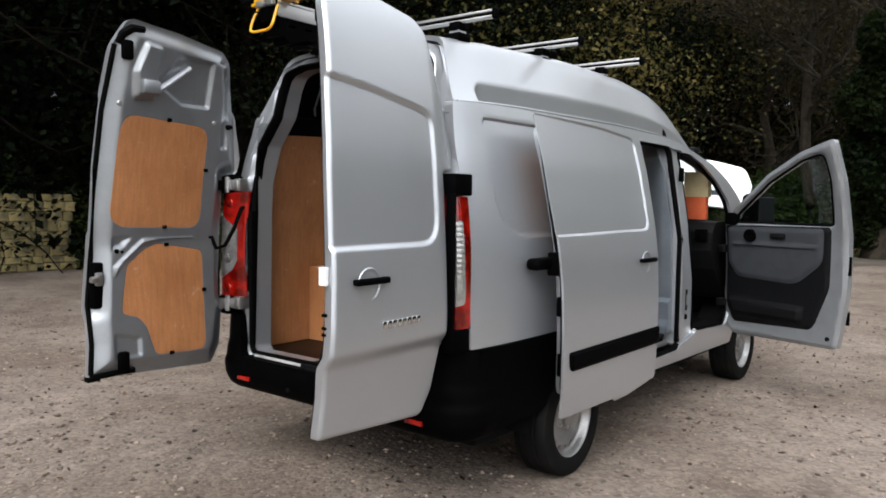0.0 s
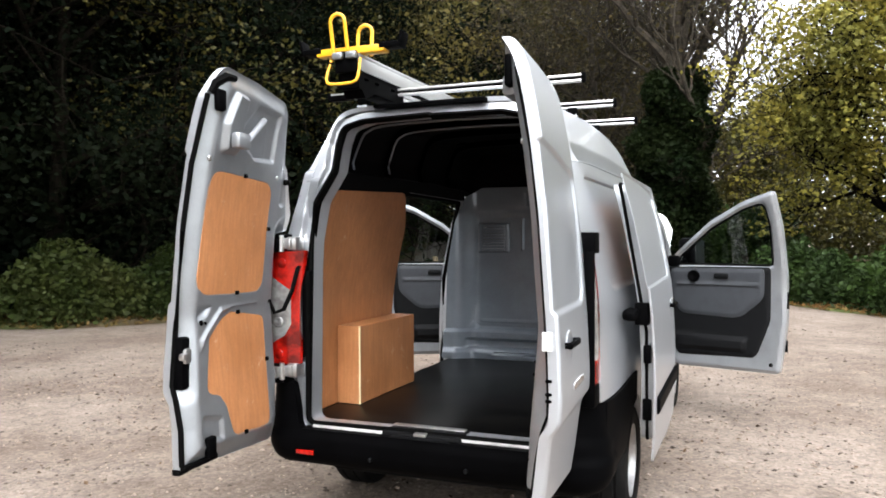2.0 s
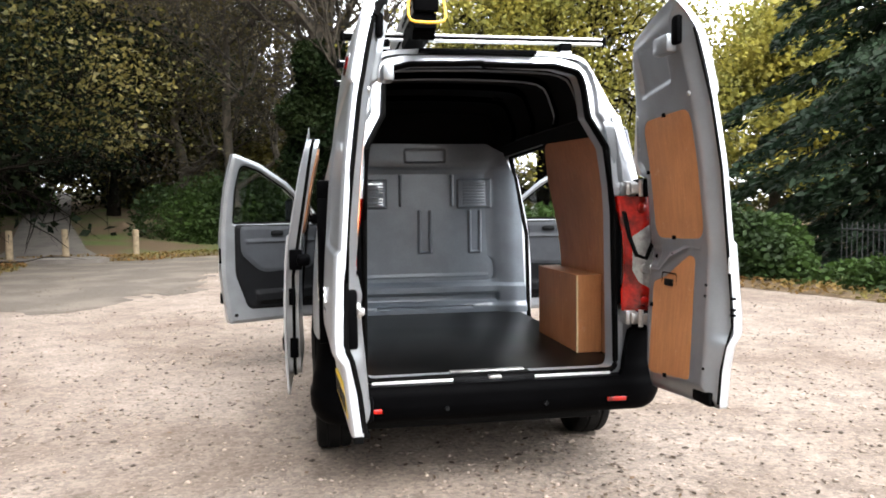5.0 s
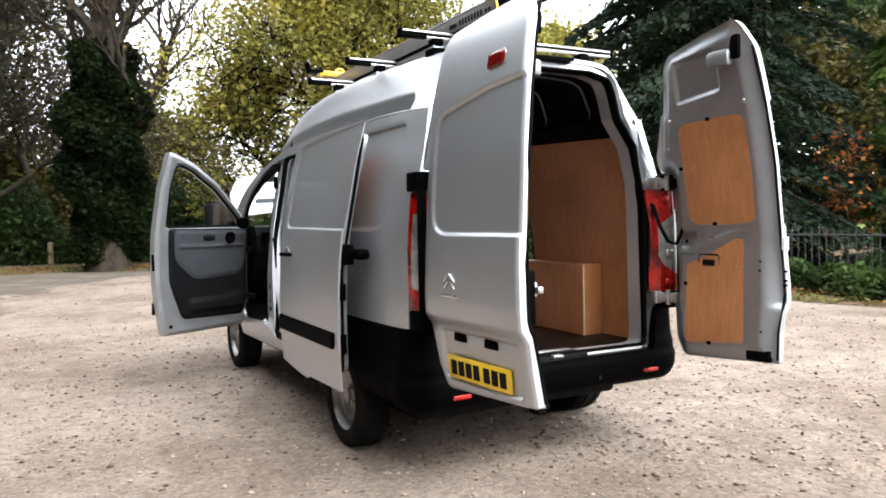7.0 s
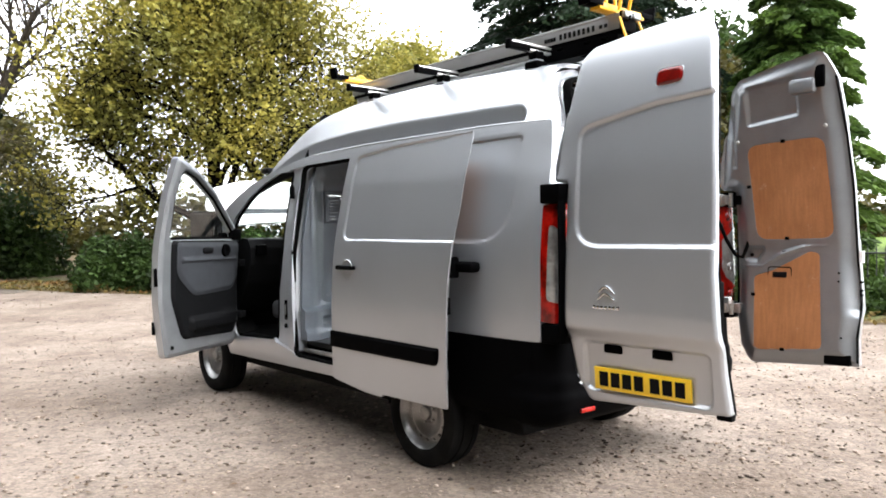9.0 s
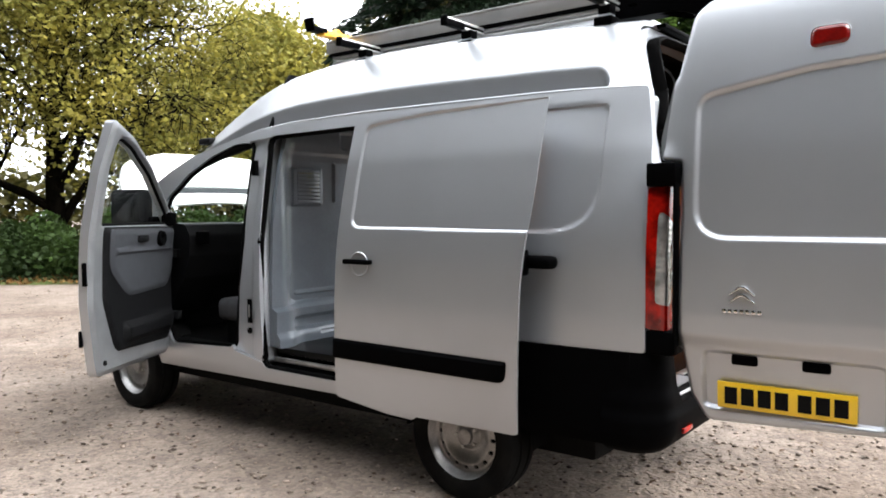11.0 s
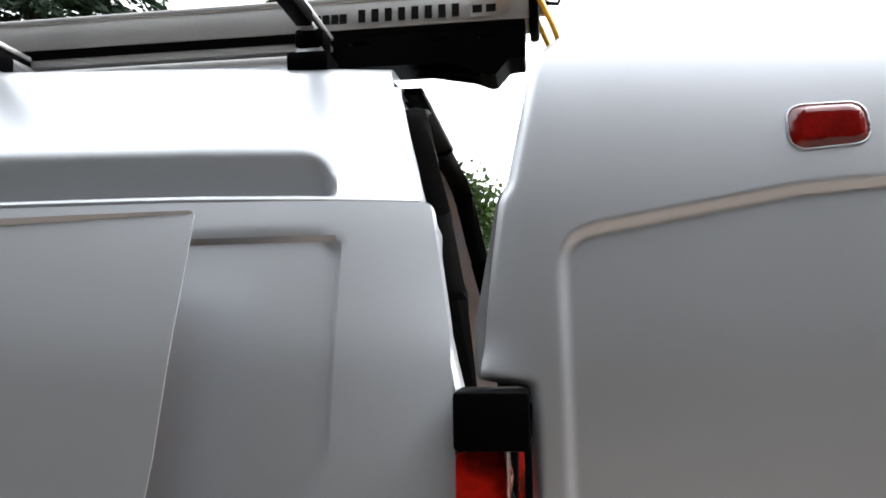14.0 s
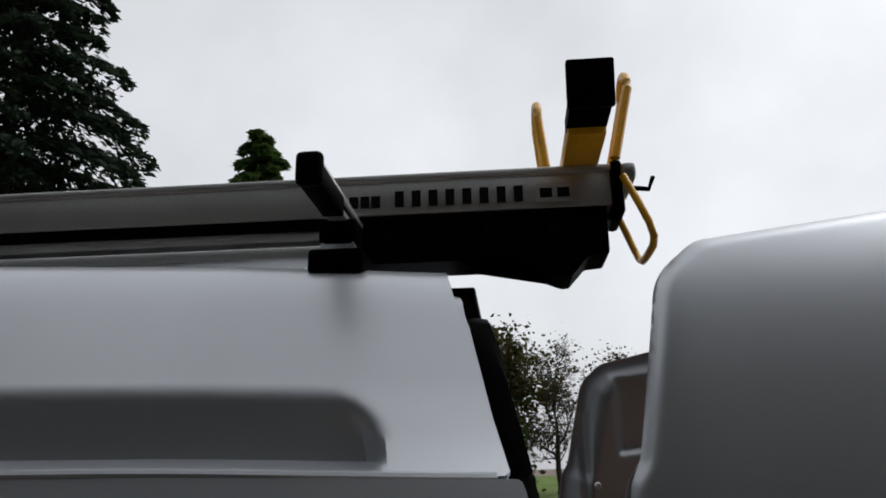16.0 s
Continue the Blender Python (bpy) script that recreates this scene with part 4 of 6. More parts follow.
left_press = [(rpoly([(0.16, 2.32), (0.17, 2.05), (0.36, 2.05), (0.54, 2.16), (0.40, 2.33)], 0.03), 0.022), (rpoly([(0.02, 1.83), (0.02, 2.26), (0.09, 2.26), (0.09, 1.83)], 0.03), 0.018),
              (rpoly([(0.74, 1.26), (0.735, 1.355), (0.60, 1.355), (0.66, 1.29)], 0.02), 0.022), (rpoly([(0.73, 1.12), (0.735, 1.20), (0.56, 1.345), (0.24, 1.345), (0.22, 1.325), (0.47, 1.318), (0.55, 1.295), (0.665, 1.205)], 0.012), -0.018),
              (rpoly([(0.26, 2.235), (0.25, 2.075), (0.42, 2.075), (0.41, 2.09), (0.265, 2.09), (0.275, 2.235)], 0.004), -0.012), (rpoly([(0.50, 2.345), (0.52, 2.06), (0.66, 2.06), (0.67, 2.20), (0.62, 2.36)], 0.03), -0.034),
              (rpoly([(0.06, 2.335), (0.06, 2.30), (0.14, 2.30), (0.14, 2.335)], 0.01), 0.014), (rpoly([(0.58, 0.82), (0.58, 0.70), (0.75, 0.70), (0.75, 0.86)], 0.03), 0.016)]
right_press = [(rpoly([(0.13, 2.34), (0.13, 2.08), (0.47, 2.12), (0.47, 2.36)], 0.03), 0.02), (rpoly([(0.015, 1.83), (0.015, 2.24), (0.06, 2.26), (0.06, 1.83)], 0.02), 0.016),
               (rpoly([(0.05, 1.345), (0.07, 1.235), (0.17, 1.225), (0.22, 1.30), (0.22, 1.345)], 0.02), 0.022), (rpoly([(0.055, 1.20), (0.20, 1.20), (0.34, 1.27), (0.50, 1.335), (0.60, 1.335), (0.60, 1.352), (0.45, 1.352), (0.31, 1.31), (0.20, 1.225), (0.055, 1.225)], 0.012), -0.018),
               (rpoly([(0.155, 2.16), (0.165, 2.105), (0.44, 2.135), (0.44, 2.15), (0.18, 2.12), (0.17, 2.16)], 0.004), -0.012)]

ldoor, lline, l_out, l_in = rear_door(-1, left_far, 3.2, left_dent, left_ply, "silver left rear door swung open, with plywood panels and a yellow plate", left_press)
rdoor, rline, r_out, r_in = rear_door(1, right_far, -1.5, right_dent, right_ply, "silver right rear door swung open, with plywood panels inside", right_press)


def on_door(fn, s, u, v, lift=0.0):
    n = float(fn(np.array([u]), np.array([v]))[0])
    return Vector((s * (n + lift), -u, v))


# fittings of the left rear door
p0 = on_door(l_out, -1, 0.43, 0.72)
plate = part("number_plate", blk(-0.012, 0.0, -0.26, 0.26, -0.0555, 0.0555, 0.003), PLATE, ldoor, "yellow rear number plate with black bars")
plate_m = Matrix.Translation(p0 + Vector((-0.012, 0, -0.002))) @ pose(0, 0, 0, 0, -4.0, 0)
plate.matrix_local = plate_m
for k, (a, w) in enumerate(((0.205, 0.05), (0.140, 0.05), (0.075, 0.05), (0.010, 0.05), (-0.075, 0.05), (-0.140, 0.05), (-0.205, 0.05))):
    bar = part("plate_bar", blk(-0.0145, -0.011, a - w / 2, a + w / 2, -0.036, 0.036, 0.001, 1), INK, ldoor)
    bar.matrix_local = plate_m
for u in (0.275, 0.545):
    p = on_door(l_out, -1, u, 0.868)
    part("plate_lamp", blk(p.x - 0.012, p.x + 0.02, p.y - 0.052, p.y + 0.052, 0.845, 0.89, 0.01), BLACKP, ldoor, "black plate lamp housing")
bm = bmesh.new()
lamp_line = rpoly([(-0.070, -0.048), (0.072, -0.036), (0.069, 0.044), (-0.066, 0.040)], 0.032)
p = on_door(l_out, -1, 0.565, 2.158)
tl = new("brake_lamp")
tl.parent = ldoor
pa, pb = on_door(l_out, -1, 0.56, 2.12), on_door(l_out, -1, 0.56, 2.19)
pc, pd = on_door(l_out, -1, 0.50, 2.158), on_door(l_out, -1, 0.62, 2.158)
tl.matrix_local = Matrix.Translation(p) @ pose(0, 0, 0, 0, math.degrees(math.atan2(pb.x - pa.x, pb.z - pa.z)), math.degrees(math.atan2(pd.x - pc.x, pc.y - pd.y)))
link_mesh("lens", *sheet(lambda U, V: sd(lamp_line, U, V), bounds(lamp_line), 0.007, lambda u, v: np.c_[-0.010 * step01(-sd(lamp_line, u, v) / 0.012) - 0.001, -u, v],
          lambda u, v: np.c_[0 * u + 0.02, -u, v]), DARKRED, tl, "dark red brake lamp")
part("surround", sweep(bmesh.new(), [(-0.001, -u, v) for u, v in lamp_line * 1.03], 0.0022, 8, True), SILVER, tl)
# chevron badge and bars for its lettering
for dz in (0.0, -0.032):
    bm = bmesh.new()
    c = on_door(l_out, -1, 0.275, 1.165 + dz + 0.01)
    sweep(bm, [c + Vector((-0.004, 0.048, -0.032)), c + Vector((-0.006, 0.012, -0.004)), c + Vector((-0.006, 0, 0)), c + Vector((-0.006, -0.012, -0.004)), c + Vector((-0.004, -0.048, -0.032))], [0.003, 0.007, 0.008, 0.007, 0.003], 8)
    part("badge", bm, CHROME, ldoor, "plain chrome chevron badge")
for k in range(7):
    c = on_door(l_out, -1, 0.206 + 0.023 * k, 1.075)
    part("badge_bar", blk(c.x - 0.004, c.x + 0.002, c.y - 0.008, c.y + 0.008, c.z - 0.009, c.z + 0.009, 0.002), CHROME, ldoor)
# latch on the edge, locks above and below
c = on_door(l_in, -1, 0.80, 1.13)
bm = blk(c.x - 0.02, c.x + 0.035, c.y - 0.03, c.y + 0.03, 0.98, 1.22, 0.012)
part("latch_cover", bm, BLACKP, ldoor, "black latch cover")
bm = blk(c.x - 0.0, c.x + 0.05, c.y - 0.022, c.y + 0.022, 1.10, 1.17, 0.01)
block(bm, c.x + 0.03, c.x + 0.06, c.y - 0.05, c.y - 0.01, 1.12, 1.15, 0.006)
part("latch", bm, STEEL, ldoor, "bright steel latch")
for z, u in ((2.30, 0.70), (0.70, 0.70)):
    c = on_door(l_in, -1, u, z)
    part("bolt_lock", blk(c.x - 0.012, c.x + 0.022, c.y - 0.03, c.y + 0.03, z - 0.05, z + 0.05, 0.012), BLACKP, ldoor, "black bolt lock")
bm = bmesh.new()
sweep(bm, [on_door(l_in, -1, u, z, -0.006) for u, z in ((0.738, 2.33), (0.722, 2.375), (0.685, 2.408), (0.62, 2.412))], [0.016, 0.022, 0.022, 0.016], 8)
part("corner_cap", bm, RUBBER, ldoor, "black rubber corner cap")
c = on_door(l_in, -1, 0.72, 0.645)
part("corner_pad", blk(c.x - 0.025, c.x + 0.02, -0.865, -0.62, 0.624, 0.652, 0.006), RUBBER, ldoor)
part("door_foot", blk(0.058, 0.10, -0.872, -0.80, 0.608, 0.636, 0.006), RUBBER, ldoor, "black rubber foot")
sweep(bm := bmesh.new(), [on_door(l_in, -1, 0.56, 2.10, -0.02), on_door(l_in, -1, 0.33, 2.26, -0.02)], 0.016, 8)
part("stay", bm, SILVER, ldoor)
c = on_door(l_in, -1, 0.60, 2.22)
part("latch_box", blk(c.x - 0.006, c.x + 0.045, c.y - 0.055, c.y + 0.05, 2.085, 2.16, 0.015), INNER, ldoor)

def plug(door, fn, s, u, v, r, mat, lift=0.006):
    c = on_door(fn, s, u, v)
    ob = part("plug", lathe(bmesh.new(), [(-s * lift, 0.0), (-s * lift, r * 0.7), (-s * lift * 0.4, r), (s * 0.004, r)], 14), mat, door)
    ob.location = c


for u, v, r, mat in ((0.715, 2.035, 0.014, STEEL), (0.135, 1.985, 0.012, STEEL), (0.705, 1.275, 0.013, BLACKP), (0.675, 1.27, 0.008, BLACKP), (0.12, 1.33, 0.009, BLACKP)):
    plug(ldoor, l_in, -1, u, v, r, mat)
plug(ldoor, l_in, -1, 0.03, 1.97, 0.016, RUBBER, 0.03)
for u, v, r, mat in ((0.61, 2.05, 0.012, STEEL), (0.07, 2.0, 0.012, STEEL), (0.12, 1.28, 0.012, BLACKP), (0.66, 1.18, 0.007, BLACKP), (0.66, 1.13, 0.007, BLACKP), (0.68, 0.80, 0.006, BLACKP)):
    plug(rdoor, r_in, 1, u, v, r, mat)

# fittings of the right rear door
c = on_door(r_out, 1, 0.555, 1.245)
handle_set(rdoor, pose(c.x - 0.003, c.y, c.z), 1)
for k in range(8):
    c = on_door(r_out, 1, 0.245 + 0.032 * k, 1.058)
    part("badge_bar", blk(c.x - 0.002, c.x + 0.005, c.y - 0.012, c.y + 0.012, c.z - 0.015, c.z + 0.015, 0.003), CHROME, rdoor)
c = on_door(r_in, 1, 0.31, 1.16)
bm = bmesh.new()
cup = rpoly([(-0.075, -0.05), (0.075, -0.05), (0.075, 0.05), (-0.075, 0.05)], 0.02)
vv, ff = sheet(lambda U, V: sd(cup, U, V), bounds(cup), 0.008, lambda u, v: np.c_[c.x - 0.020 + dent(cup, u - 0, v, 0.022, 0.03), c.y - u, c.z + v], lambda u, v: np.c_[0 * u + c.x + 0.02, c.y - u, c.z + v])
cup_ob = link_mesh("inner_handle", vv, ff, BLACKP, rdoor, "black inner door handle")
part("pull", blk(c.x - 0.026, c.x - 0.012, c.y - 0.045, c.y + 0.045, c.z - 0.018, c.z + 0.018, 0.006), DARKIN, cup_ob)
c = on_door(r_in, 1, 0.60, 2.33)
part("bolt_lock", blk(c.x - 0.02, c.x + 0.012, c.y - 0.03, c.y + 0.03, 2.27, 2.40, 0.012), BLACKP, rdoor, "black bolt lock")
c = on_door(r_in, 1, 0.50, 2.30)
part("latch_box", blk(c.x - 0.045, c.x + 0.02, c.y - 0.08, c.y + 0.07, 2.24, 2.33, 0.02), INNER, rdoor)
c = on_door(r_in, 1, 0.66, 0.66)
part("corner_pad", blk(c.x - 0.02, c.x + 0.02, -0.73, -0.58, 0.635, 0.70, 0.008), RUBBER, rdoor)
c = on_door(r_in, 1, 0.70, 1.12)
for dz in (0.0, -0.05, -0.075):
    part("edge_hole", blk(0.0 - 0.045, 0.0 - 0.02, -0.768, -0.752, 1.12 + dz, 1.132 + dz, 0.003), BLACKP, rdoor)
part("data_label", blk(-0.055, -0.02, -0.772, -0.7535, 1.24, 1.31, 0.001, 1), WHITE, rdoor, "small white label")

# ---------------------------------------------------------------- tail lights
for s in (-1, 1):
    tail = new("tail_light")
    tail.parent = van
    tagged(tail, "red and clear tail light cluster")
    plan = [(0.715, 0.03), (0.72, -0.012), (0.78, -0.04), (0.855, -0.062), (0.905, -0.058), (0.925, -0.03), (0.925, 0.035)]
    knots = np.r_[0, np.cumsum([math.dist(a, b) for a, b in zip(plan, plan[1:])])]
    px, py = curve(list(knots), [p[0] for p in plan], 0.025), curve(list(knots), [p[1] for p in plan], 0.025)
    TL = knots[-1]
    outline = rpoly([(0.035, 0.965), (TL, 0.975), (TL, 1.585), (0.015, 1.60), (0.022, 1.52), (0.048, 1.40), (0.050, 1.16), (0.030, 1.08)], 0.012)
    lean_in = lambda v: -0.045 * step01((v - 1.25) / 0.6)

    def lens_at(u, v, off):
        q = 1 - off / 0.12
        x, y = px(u), py(u)
        return np.c_[s * ((x - 0.82) * q + 0.82 + lean_in(v)), (y + 0.02) * q - 0.02, v]
    link_mesh("red_lens", *sheet(lambda U, V: sd(outline, U, V), bounds(outline), 0.012, lambda u, v: lens_at(u, v, 0), lambda u, v: lens_at(u, v, 0.05)), REDLENS, tail)
    clear = rpoly([(TL - 0.235, 1.19), (TL - 0.20, 1.125), (TL - 0.115, 1.075), (TL - 0.050, 1.09), (TL - 0.058, 1.49), (TL - 0.12, 1.45), (TL - 0.235, 1.375)], 0.02)
    link_mesh("clear_lens", *sheet(lambda U, V: sd(clear, U, V), bounds(clear), 0.006, lambda u, v: lens_at(u, v, -0.004 - 0.0012 * np.sin(v * 260) * (v > 1.22) - 0.003 * np.exp(-((v - 1.16) / 0.05) ** 2)), lambda u, v: lens_at(u, v, 0.003)), CLEARLENS, tail)
    c_ = lens_at(np.array([TL - 0.165]), np.array([1.20]), -0.006)[0]
    ring_bm = lathe(bmesh.new(), [(0.0, 0.0), (-0.004, 0.012), (-0.006, 0.024), (-0.003, 0.030), (0.006, 0.032)], 24, "y")
    part("reversing_lamp", ring_bm, CLEARLENS, tail, "round bright reversing lamp").location = c_
    for zr in (1.02, 1.53):
        c_ = lens_at(np.array([TL - 0.165]), np.array([zr]), -0.003)[0]
        part("bulb_dome", lathe(bmesh.new(), [(-0.006, 0.0), (-0.005, 0.012), (-0.001, 0.026), (0.006, 0.03)], 20, "y"), REDLENS, tail).location = c_
    bm = blk(s * 0.80, s * 0.925, -0.098, 0.032, 1.59, 1.69, 0.008)
    part("light_cap", bm, BLACKP, tail, "black plastic cap")
    part("light_bar", blk(s * 0.872, s * 0.925, -0.1, -0.088, 0.87, 1.60, 0.003), BLACKP, tail)
    # black strip along the line between lens and door frame
    part("light_strip", blk(s * 0.700, s * 0.724, 0.0, 0.03, 1.0, 1.56, 0.003), BLACKP, tail, "black strip beside the lens")
    part("light_base", blk(s * 0.79, s * 0.925, -0.09, 0.03, 0.865, 0.968, 0.008), BLACKP, tail)
    # door hinges and loom
    for z in (1.638, 0.932):
        bm = blk(s * 0.73, s * 0.79, -0.05, 0.04, z - 0.038, z + 0.038, 0.008)
        block(bm, s * 0.75, s * 0.85, -0.075, -0.03, z - 0.03, z + 0.03, 0.008)
        sweep(bm, [(s * 0.80, -0.085, z - 0.045), (s * 0.80, -0.085, z + 0.045)], 0.014, 10)
        part("hinge", bm, STEEL, van, "bright steel door hinge")
    part("cable_loom", sweep(bmesh.new(), [(s * 0.735, 0.02, 1.52), (s * 0.725, -0.04, 1.50), (s * 0.73, -0.09, 1.38), (s * 0.75, -0.14, 1.28), (s * 0.79, -0.17, 1.265), (s * 0.815, -0.19, 1.34), (s * 0.83, -0.20, 1.40)], 0.012, 10), RUBBER, van, "black corrugated cable loom")


# ---------------------------------------------------------------- front doors
def front_door(s):
    door = new("front_door")
    door.parent = van
    door.matrix_local = pose(s * 0.925, 3.70, 0, 0, 0, 71.3 if s > 0 else -59)
    tagged(door, "silver front door swung open, with dark grey trim")
    line = rpoly([(0.0, 0.60, 0.06), (0.0, 1.41, 0.03), (0.10, 1.53, 0.1), (0.42, 1.80, 0.2), (0.72, 1.965, 0.2), (0.98, 2.05, 0.02), (1.025, 1.75, 0.2), (1.045, 1.35, 0.2), (1.04, 0.95, 0.2), (0.985, 0.505, 0.04), (0.10, 0.50, 0.08)], 0.03)
    win = rpoly([(0.10, 1.42, 0.02), (0.14, 1.50, 0.05), (0.44, 1.745, 0.15), (0.72, 1.90, 0.2), (0.90, 1.955, 0.06), (0.935, 1.75, 0.2), (0.94, 1.42, 0.03)], 0.02)
    nn = lambda v: half_width(v) - 0.955
    shape = lambda U, V: np.maximum(sd(line, U, V), -sd(win, U, V))
    shell = link_mesh("door_shell", *sheet(shape, bounds(line), 0.018, lambda u, v: np.c_[s * nn(v), -u, v],
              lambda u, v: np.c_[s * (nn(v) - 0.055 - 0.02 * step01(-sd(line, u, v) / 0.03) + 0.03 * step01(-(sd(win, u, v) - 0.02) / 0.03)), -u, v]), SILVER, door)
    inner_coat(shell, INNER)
    seal_ = [(s * (nn(v) - 0.05), -u, v) for u, v in win]
    part("window_seal", sweep(bmesh.new(), [p for i, p in enumerate(seal_) if i == 0 or (Vector(p) - Vector(seal_[i - 1])).length > 0.006], 0.012, 8, True), RUBBER, door)
    pane = link_mesh("window", *sheet(lambda U, V: sd(win, U, V) - 0.006, bounds(win), 0.03, lambda u, v: np.c_[s * (nn(v) - 0.026), -u, v], lambda u, v: np.c_[s * (nn(v) - 0.030), -u, v]), GLASS, door, "clear door window")
    pane.visible_shadow = False
    trim = rpoly([(0.02, 1.40), (0.93, 1.41), (0.92, 0.95, 0.15), (0.80, 0.62, 0.1), (0.10, 0.60, 0.05), (0.03, 0.75)], 0.03)
    pocket = rpoly([(0.04, 0.82), (0.74, 0.80), (0.72, 0.66), (0.10, 0.66)], 0.04)
    link_mesh("trim_panel", *sheet(lambda U, V: sd(trim, U, V), bounds(trim), 0.02,
              lambda u, v: np.c_[s * (nn(v) - 0.072 - 0.022 * step01(-sd(trim, u, v) / 0.03) - dent(pocket, u, v, 0.035, 0.04)), -u, v], lambda u, v: np.c_[s * (nn(v) - 0.05), -u, v]), DARKIN, door, "dark plastic door trim")
    upper = rpoly([(0.05, 1.385), (0.88, 1.395), (0.87, 1.14, 0.15), (0.66, 0.96, 0.2), (0.14, 0.98, 0.1), (0.06, 1.10, 0.05)], 0.04)
    ledge = rpoly([(0.10, 1.27), (0.84, 1.275), (0.84, 1.235), (0.10, 1.225)], 0.015)
    link_mesh("trim_insert", *sheet(lambda U, V: sd(upper, U, V), bounds(upper), 0.015,
              lambda u, v: np.c_[s * (nn(v) - 0.098 - 0.012 * step01(-sd(upper, u, v) / 0.03) - dent(ledge, u, v, 0.014, 0.02)), -u, v], lambda u, v: np.c_[s * (nn(v) - 0.08), -u, v]), GREYTRIM, door, "mid grey trim insert with an armrest ledge")
    n0 = nn(1.33) - 0.115
    part("inner_handle", blk(s * (n0 - 0.015), s * (n0 + 0.02), -0.58, -0.45, 1.30, 1.35, 0.018), DARKIN, door)
    part("speaker", lathe(bmesh.new(), [(0, 0.0), (s * -0.012, 0.035), (s * -0.014, 0.05), (s * 0.01, 0.055)], 24), BLACKP, door).location = (s * n0, -0.27, 1.32)
    # latch edge
    bm = blk(s * (nn(1.2) - 0.05), s * (nn(1.2) - 0.02), -1.052, -1.03, 1.06, 1.20, 0.005)
    part("latch", bm, BLACKP, door)
    part("edge_plug", lathe(bmesh.new(), [(s * (nn(0.6) - 0.084), 0.0), (s * (nn(0.6) - 0.083), 0.016), (s * (nn(0.6) - 0.07), 0.018)], 16), DARKIN, door).location = (0, -0.92, 0.58)
    part("rub_strip", blk(s * nn(0.74), s * (nn(0.74) + 0.02), -1.03, -0.05, 0.69, 0.79, 0.008), BLACKP, door, "black plastic rub strip")
    for z in (0.75, 1.2):
        part("hinge", blk(s * -0.12, s * -0.03, -0.03, 0.04, z - 0.03, z + 0.03, 0.008), DARKIN, door)
    mirror = new("wing_mirror")
    mirror.parent = door
    tagged(mirror, "black wing mirror")
    bm = blk(s * 0.03, s * 0.29, -0.21, -0.05, 1.38, 1.66, 0.045, 4)
    block(bm, s * -0.04, s * 0.08, -0.15, -0.06, 1.40, 1.47, 0.02)
    part("mirror_housing", bm, BLACKP, mirror)
    part("mirror_glass", blk(s * 0.055, s * 0.265, -0.214, -0.208, 1.41, 1.63, 0.002, 1), MIRROR, mirror)
    part("mirror_foot", blk(s * (nn(1.5) - 0.09), s * (nn(1.5) - 0.01), -0.13, -0.02, 1.40, 1.50, 0.02), BLACKP, door)
    return door


front_door(-1)
front_door(1)

# ---------------------------------------------------------------- roof rack
rack = thing("roof_rack", "aluminium roof bars with black feet across the van roof", "roof rack")
for y, xr in ((0.40, 0.775), (1.235, 0.805), (2.03, 0.83)):
    g = 2.515
    bm = bmesh.new()
    for dz in (-0.0145, 0.0145):
        block(bm, -0.765, xr, y - 0.017, y + 0.017, g + dz - 0.0065, g + dz + 0.0065, 0.003)
    block(bm, -0.765, xr, y - 0.008, y + 0.008, g - 0.016, g + 0.016, 0.002)
    bar = part("roof_bar", bm, ALU, rack, "grooved aluminium bar")
    part("groove_strip", blk(-0.76, xr - 0.005, y - 0.0135, y + 0.0135, g - 0.0075, g + 0.0075, 0.001, 1), RUBBER, bar, "dark rubber strip in the groove")
    for s in (-1, 1):
        part("end_cap", blk((xr if s > 0 else -0.765) - 0.012, (xr if s > 0 else -0.765) + 0.012, y - 0.022, y + 0.022, g - 0.028, g + 0.028, 0.010, 3), BLACKP, bar)
        x = s * 0.535
        zr = 2.33
        bm = blk(x - 0.035, x + 0.035, y - 0.035, y + 0.035, g - 0.06, g - 0.015, 0.008)
        block(bm, x - 0.05, x + 0.05, y - 0.05, y + 0.05, 2.395, 2.44, 0.008)
        block(bm, x - 0.03, x + 0.03, y - 0.03, y + 0.03, 2.42, g - 0.02, 0.006)
        part("foot", bm, BLACKP, rack, "black rack foot")
        cover = bmesh.new()
        bmesh.ops.create_cone(cover, cap_ends=True, segments=4, radius1=0.062, radius2=0.040, depth=0.062, matrix=Matrix.Translation((x, y, 2.428)) @ Matrix.Rotation(math.pi / 4, 4, "Z"))
        part("foot_cover", cover, INNER, rack, "grey foot cover")
        # black sleeve paints the shade under the aluminium bar's left end
        if s < 0:
            part("shade_sleeve", blk(-0.757, -0.60, y - 0.019, y + 0.019, g - 0.024, g + 0.012, 0.003), BLACKP, bar, "black sleeve for the shade under the bar end")

roller = thing("ladder_loader", "aluminium ladder loading track with yellow cradle on the roof bars", "ladder rack")
X0 = -0.365
bm = bmesh.new()
block(bm, X0 - 0.055, X0 + 0.055, -0.115, 2.50, 2.552, 2.632, 0.004)
track = part("track", bm, ALU, roller, "aluminium box track")
part("track_lip", blk(X0 - 0.060, X0 + 0.060, -0.115, 2.50, 2.622, 2.637, 0.003), ALU, track)
for zr in (2.474, 2.508):
    part("track_rail", blk(X0 - 0.045, X0 + 0.045, 0.42, 2.45, zr, zr + 0.024, 0.005), ALU, roller, "lower aluminium rail")
# solid black strip stands in for the shadow under the track
part("track_shadow_gap", blk(X0 - 0.05, X0 + 0.05, -0.10, 2.48, 2.528, 2.553, 0.002), BLACKP, track)
